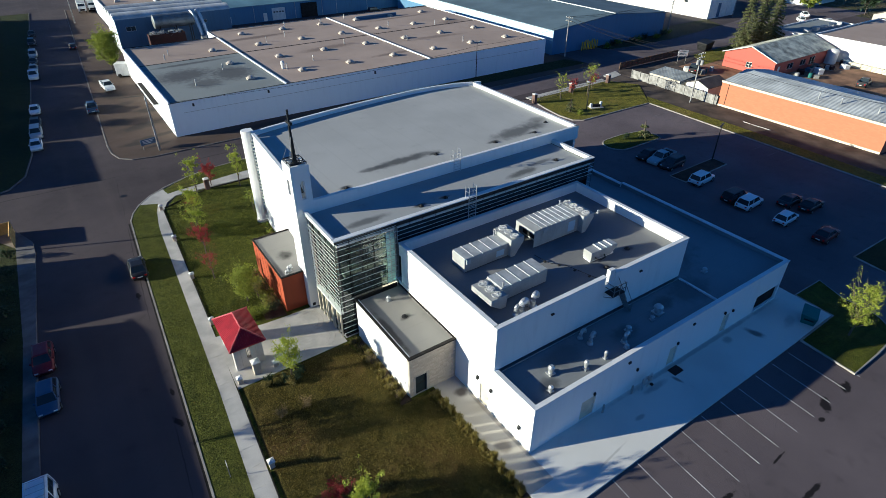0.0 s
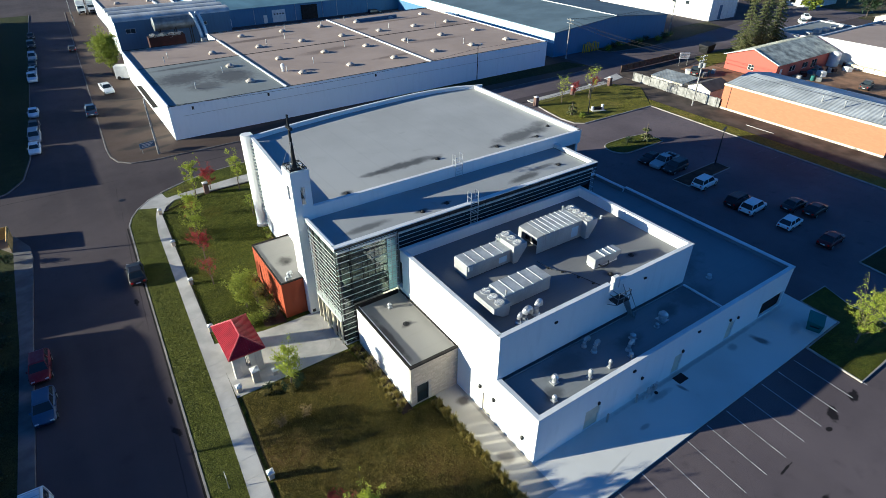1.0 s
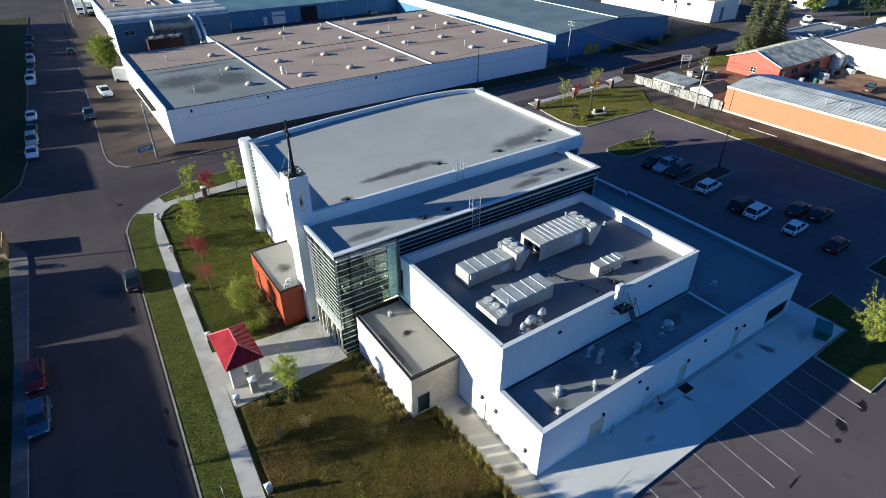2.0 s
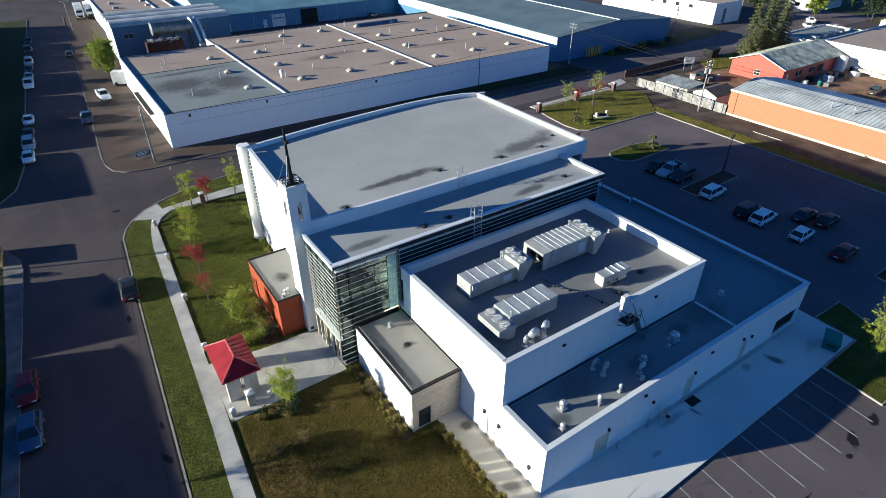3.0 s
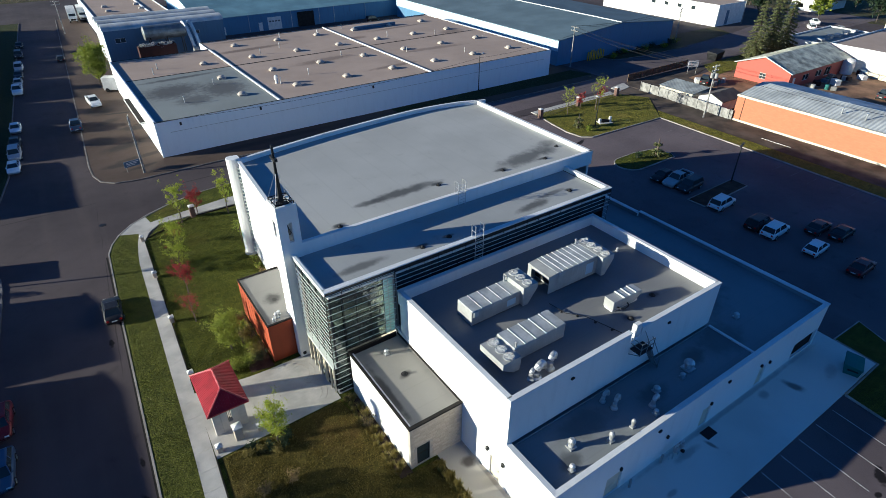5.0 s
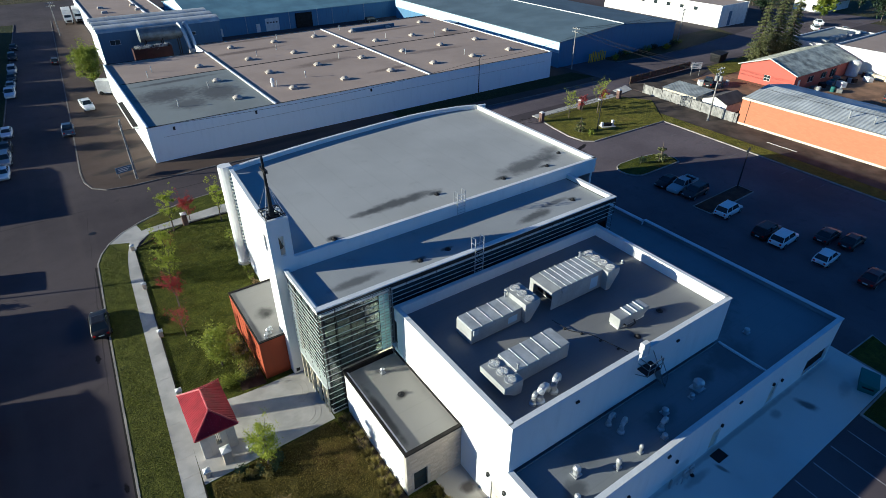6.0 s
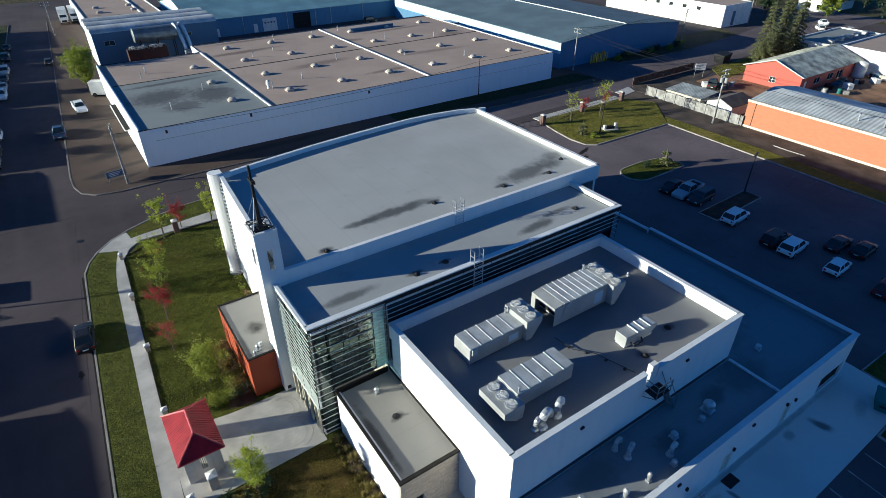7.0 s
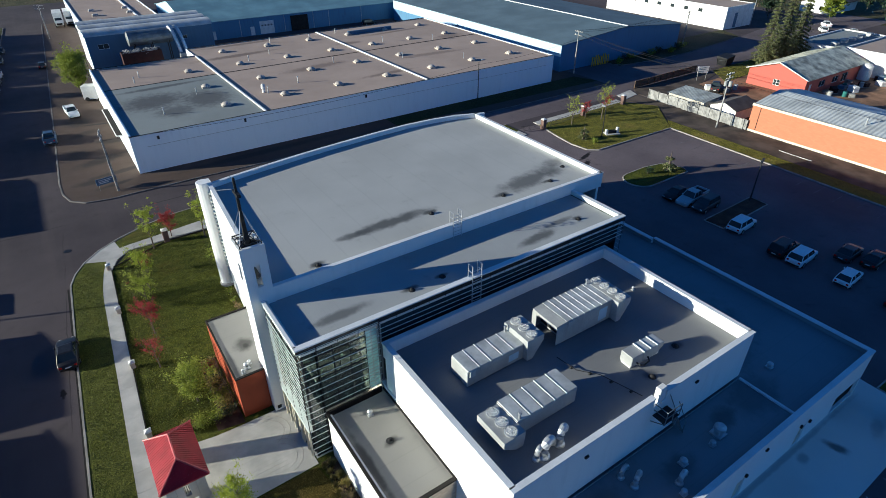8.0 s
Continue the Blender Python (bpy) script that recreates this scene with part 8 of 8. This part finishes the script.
def spruce(x, y, h, r, seed, label="tall dark spruce with drooping tiers"):
    rnd = random.Random(seed)
    ob = thing("spruce", pose(x, y, 0.05), label, "tree", "spruces")
    bm = B()
    tube(bm, [(0, 0, 0), (0.05, 0, h * 0.5), (0, 0, h)], [0.28, 0.16, 0.02], 8)
    part("trunk", bm, M["bark"], ob)
    pts = []
    tiers = int(h * 1.25)
    bm = B()
    for k in range(tiers):
        f = k / tiers
        z0 = h * (0.06 + 0.93 * f)
        reach = r * (1 - f) ** 0.85 * rnd.uniform(0.8, 1.1) + 0.15
        m = max(5, int(11 * (1 - f)))
        for j in range(m):
            a = 6.283 * (j + rnd.uniform(0, 0.7)) / m
            L = reach * rnd.uniform(0.7, 1.12)
            d = Vector((math.cos(a), math.sin(a), 0))
            tip = d * L + Vector((0, 0, z0 - 0.38 * L))
            tube(bm, [(0, 0, z0), tip], [0.03, 0.008], 3)
            for i in range(int(20 + 52 * L)):
                u = rnd.uniform(0.15, 1.0)
                c = Vector((0, 0, z0)).lerp(tip, u)
                s = 0.08 + 0.12 * L * u * 0.5
                pts.append((c.x + rnd.gauss(0, s), c.y + rnd.gauss(0, s), c.z + rnd.gauss(-0.05, 0.08)))
    tagged(part("branch_whorl", bm, M["bark"], ob), kind="stuff")
    leaf_cloud("needles", pts, 0.12, M["needle"], ob, rnd, 0.6, 1.6)


def tufts(x0, y0, x1, y1, n, h, label, seed, mat="straw", z=0.12, spread=0.75):
    """A row of ornamental grass tufts, each a thing of its own."""
    rnd = random.Random(seed)
    for k in range(n):
        f = (k + 0.5) / n
        ob = thing("grass_tuft", pose(x0 + (x1 - x0) * f + rnd.uniform(-0.1, 0.1), y0 + (y1 - y0) * f + rnd.uniform(-0.15, 0.15), z), label, "ornamental grass", "grass tufts")
        pts, faces = [], []
        for j in range(200):
            a, lean, L = rnd.uniform(0, 6.283), rnd.uniform(0.05, spread), h * rnd.uniform(0.6, 1.1)
            d, s = Vector((math.cos(a), math.sin(a), 0)), Vector((-math.sin(a), math.cos(a), 0)) * 0.013
            o = d * rnd.uniform(0, 0.22)
            m = o + d * lean * L * 0.4 + Vector((0, 0, L * 0.6))
            t = o + d * lean * L + Vector((0, 0, L))
            i = len(pts)
            pts += [tuple(o - s), tuple(o + s), tuple(m + s), tuple(m - s), tuple(t)]
            faces += [(i, i + 1, i + 2, i + 3), (i + 3, i + 2, i + 4)]
        me = bpy.data.meshes.new("blade_clump")
        me.from_pydata(pts, [], faces)
        me.materials.append(M[mat])
        b = new("blade_clump", me)
        b.parent = ob
        b["kind"] = "stuff"


def turf(lawn, poly, n, h, mat, seed, z):
    """Short uneven blades over a lawn, thicker in some patches than in others."""
    rs = np.random.RandomState(seed)
    P = np.array(poly)
    lo, hi = P.min(0), P.max(0)
    q = rs.uniform(lo, hi, (n * 3, 2))
    inside = np.zeros(len(q), bool)
    for a, b in zip(P, np.roll(P, -1, 0)):
        cross = (a[1] > q[:, 1]) != (b[1] > q[:, 1])
        xs = a[0] + (q[:, 1] - a[1]) * (b[0] - a[0]) / (b[1] - a[1] + 1e-9)
        inside ^= cross & (q[:, 0] < xs)
    patch = np.sin(q[:, 0] * 2.1 + 1.3 * np.sin(q[:, 1] * 1.1)) * np.sin(q[:, 1] * 1.7 + 1.9 * np.sin(q[:, 0] * 0.7)) + 0.6 * np.sin(q[:, 0] * 7.1 + 2 * np.sin(q[:, 1] * 5.3))
    q = q[inside & (rs.uniform(-1.6, 1.2, len(q)) < patch) & (rs.uniform(-24, -8, len(q)) < q[:, 1])][:n]
    n = len(q)
    ang, L = rs.uniform(0, 6.283, n), h * rs.uniform(0.5, 1.4, n)
    d = np.stack([np.cos(ang), np.sin(ang)], 1)
    s = np.stack([-d[:, 1], d[:, 0]], 1) * rs.uniform(0.012, 0.03, (n, 1))
    zz = np.full((n, 1), z)
    tri = np.stack([np.hstack([q - s, zz]), np.hstack([q + s, zz]), np.hstack([q + d * (L * rs.uniform(0.1, 0.9, n))[:, None], zz + L[:, None]])], 1).reshape(-1, 3)
    me = bpy.data.meshes.new("turf")
    me.from_pydata(tri.tolist(), [], np.arange(3 * n).reshape(-1, 3).tolist())
    me.materials.append(M[mat])
    ob = new("turf", me)
    ob.parent = bpy.data.objects[lawn]
    ob["kind"] = "stuff"


turf("dry_lawn", [(walk_right(-24) + 0.3, -24), (-2.75, -24), (-2.75, 9.2), (-5.5, 9.4), (-5.9, 18.3), (-15.4, 18.1)], 105000, 0.075, "turf_dry", 1, 0.106)
turf("lawn", [(walk_right(26) + 0.3, 26), (-13.1, 26), (-13.1, 27.6), (-10.4, 27.6), (-10.2, 34), (-5.2, 35), (-4.4, 57), (-12, 57), (walk_right(53.5), 53.5)], 42000, 0.075, "turf_green", 2, 0.098)
turf("grass_verge", [(east_kerb(-24) + 0.15, -24), (walk_left(-24), -24), (walk_left(20), 20), (walk_left(50), 50), (walk_left(54), 54), (-16.6, 56.8), (-17.2, 55.5), (-18.2, 53)], 30000, 0.07, "turf_verge", 3, 0.118)

LIME, GREEN, RED_LEAF, DARKLEAF = M["leaf_lime"], M["leaf_green"], M["leaf_red"], M["leaf_dark"]
# lawn beside the church
tree(-9.6, 56.3, 5.2, 1.2, LIME, "young tree with sparse lime-green spring leaves", 1, 3000, 0.055, up=1.9)
tree(-4.0, 55.6, 5.2, 1.2, LIME, "slender young tree with lime-green leaves", 2, 2200, 0.055, up=2.0)
tree(-11.6, 48.2, 4.6, 1.25, LIME, "young tree with sparse lime-green spring leaves", 3, 3000, 0.055, up=1.9)
tree(-12.2, 44.6, 3.6, 1.5, LIME, "low young tree with yellow-green leaves", 4, 2200, 0.055, up=1.5)
tree(-12.6, 40.4, 3.4, 1.25, RED_LEAF, "young crab apple with dark red leaves", 5, 3400, 0.04, up=1.7)
tree(-13.1, 35.4, 3.0, 1.2, RED_LEAF, "bare-branched young tree with few red leaves", 6, 1400, 0.035, up=1.7)
tree(-7.3, 58.0, 3.0, 1.2, RED_LEAF, "young crab apple with red leaves by the sidewalk", 7, 3600, 0.042, up=1.4)
tree(-11.2, 51.4, 2.4, 1.1, RED_LEAF, "small reddish shrub-like tree on the lawn", 8, 768, 0.05)
tree(-11.4, 29.6, 3.9, 1.4, GREEN, "leafy green young tree beside the orange annex", 9, 6000, 0.06, 0.08, 0.1, limbs=20, up=1.2)
shrub(-9.9, 28.2, 1.7, 0.9, GREEN, "green shrub by the orange wall", 10, 520)
shrub(-9.6, 26.6, 1.2, 0.7, DARKLEAF, "dark shrub by the orange wall", 11, 420)
shrub(-10.8, 26.7, 1.0, 0.9, GREEN, "low green shrub beside the plaza", 12, 460)
for k in range(5):
    shrub(-9.75 + 0.12 * (k % 2), 27.3 + 1.35 * k, 1.25 + 0.2 * (k % 3), 0.75, GREEN if k % 2 else M["olive"], "dense green shrub in the row along the orange wall", 210 + k, 900)
shrub(-9.6, 30.3, 1.5, 0.7, DARKLEAF, "dark shrub by the orange wall", 13, 380)
shrub(-9.8, 32.3, 1.1, 0.6, RED_LEAF, "small reddish shrub by the orange wall", 14, 300)
shrub(-11.7, 26.7, 0.9, 0.8, GREEN, "low green shrub beside the plaza", 216, 700)
shrub(-12.6, 27.0, 0.8, 0.7, M["olive"], "low olive shrub beside the plaza", 217, 600)
tree(-11.6, 17.4, 3.7, 1.15, LIME, "young tree with fresh green leaves by the pavilion", 15, 3600, 0.055, 0.12, 0.3, limbs=16, up=1.6)
for k, (x, y) in enumerate(((-12.8, 17.3), (-10.8, 17.4), (-13.4, 17.8), (-11.9, 16.6), (-12.3, 17.0), (-11.3, 16.9), (-13.9, 17.3))):
    shrub(x, y, 0.5, 0.5, DARKLEAF if k % 3 else M["olive"], "low dark shrub in the bed by the pavilion", 220 + k, 520)
shrub(-5.25, 14.6, 1.7, 0.7, M["straw"], "bare twiggy shrub before the white wall", 230, 160)
shrub(-13.9, 13.5, 0.95, 0.6, M["straw"], "dry brown shrub on the lawn", 26, 420)
shrub(-11.9, 13.5, 0.95, 0.6, M["straw"], "dry brown shrub on the lawn", 27, 420)
tree(-13.7, 3.6, 2.6, 1.25, RED_LEAF, "young crab apple with dark red leaves", 28, 5000, 0.038)
tree(-12.35, 2.0, 4.0, 1.1, LIME, "young tree with lime-green leaves", 29, 2800, 0.055, up=1.9)
tree(-4.7, 47.6, 3.0, 1.2, GREEN, "thin young tree beside the rounded wall end", 30, 340, 0.08)
for k in range(6):
    shrub(-5.1 + 0.15 * (k % 2), 27.6 + 8 + 1.35 * k, 0.8, 0.45, GREEN if k % 3 else M["straw"], "low shrub along the hall wall", 31 + k, 220)
for k in range(11):
    yk = -2.0 + 1.02 * k
    tufts(-2.8, yk - 0.1, -2.45, yk + 0.1, 2, 0.85, "olive-tan ornamental grass tuft beside the path", 240 + k, "olive", 0.12, 0.3)
tufts(-2.8, -2.4, -2.8, 9.0, 34, 0.2, "low olive grass tuft between the taller ones", 43, "olive")
tufts(-2.5, -2.4, -2.5, 9.0, 34, 0.15, "low olive grass tuft between the taller ones", 40, "olive")
tufts(-5.05, 9.6, -5.0, 18.2, 9, 0.6, "dry tan ornamental grass tuft along the wall", 41, "olive")
tufts(-5.5, 9.6, -5.45, 18.2, 15, 0.3, "low dry tuft in the mulch bed", 42, "olive")
# islands and lot
tree(33.6, -7.0, 5.8, 1.6, LIME, "young tree with bright lime-green leaves on the island", 50, 4600, 0.055, 0.1, 0.6, limbs=30, up=1.5)
tree(59.6, 58.0, 4.6, 1.5, LIME, "young tree with sparse pale green leaves on the corner lawn", 51, 700, 0.07, up=1.5)
tree(66.0, 57.0, 6.0, 1.8, LIME, "taller young tree with sparse pale green leaves on the corner lawn", 52, 900, 0.07, up=1.5)
tree(69.8, 59.4, 3.0, 1.3, RED_LEAF, "young crab apple with red leaves by the fence", 53, 420, 0.1)
tree(64.2, 59.2, 3.0, 1.1, RED_LEAF, "red-leaved young tree by the fence", 54, 360, 0.1)
spruce(56.2, 52.0, 2.6, 1.2, 55, "small young spruce on the corner lawn")
shrub(56.6, 49.8, 0.9, 0.7, GREEN, "low shrub on the corner lawn", 56, 260, 0.1)
spruce(57.4, 36.2, 3.1, 1.2, 57, "small young spruce on the lot island")
shrub(54.0, 37.2, 1.2, 0.8, DARKLEAF, "dark shrub on the lot island", 58, 320, 0.1)
# warehouse yard and distance
tree(-9.8, 126.0, 8.4, 3.1, GREEN, "broad leafy tree by the warehouse corner", 60, 9000, 0.13, 0.22, 0.45, limbs=24)
spruce(127.0, 61.8, 15.0, 3.3, 61)
spruce(132.4, 61.2, 18.0, 3.5, 62)
spruce(138.6, 60.8, 16.5, 3.3, 63)
for k in range(9):
    shrub(98.8 + 3.4 * k, 81.6 + 0.9 * (k % 3), 1.2 + 0.3 * (k % 2), 1.3, DARKLEAF if k % 2 else GREEN, "rough weedy bush along the blue hall", 70 + k, 260, 0.16)
for k, (x, y, h) in enumerate(((182, 92, 9), (192, 78, 8), (205, 66, 9), (214, 98, 10), (200, 106, 9), (176, 104, 8), (222, 80, 9))):
    tree(x, y, h, h * 0.42, GREEN if k % 2 else DARKLEAF, "leafy tree among the far houses", 80 + k, 1500, 0.34, 0.2, 0.1, 0.0 if x < 200 else -0.06, limbs=12)
# west side: hedge shrubs, shade put into their dark leaves, and tall street trees behind the houses' fronts
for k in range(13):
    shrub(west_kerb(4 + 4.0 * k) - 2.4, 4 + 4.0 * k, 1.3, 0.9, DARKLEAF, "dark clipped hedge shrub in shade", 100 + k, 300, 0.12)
# Out of view; added to throw streaks of shade over street and lawn.
for k, (x, y, h, s) in enumerate(((-41.0, 23.0, 10.0, 0.5), (-43.0, 58.4, 12.0, 0.4), (-42.0, 15.0, 9.5, 0.5))):
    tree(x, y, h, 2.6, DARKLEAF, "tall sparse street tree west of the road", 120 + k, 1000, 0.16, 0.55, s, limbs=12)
# Dark leaves again hold the shade of this side in their colour.
for k in range(5):
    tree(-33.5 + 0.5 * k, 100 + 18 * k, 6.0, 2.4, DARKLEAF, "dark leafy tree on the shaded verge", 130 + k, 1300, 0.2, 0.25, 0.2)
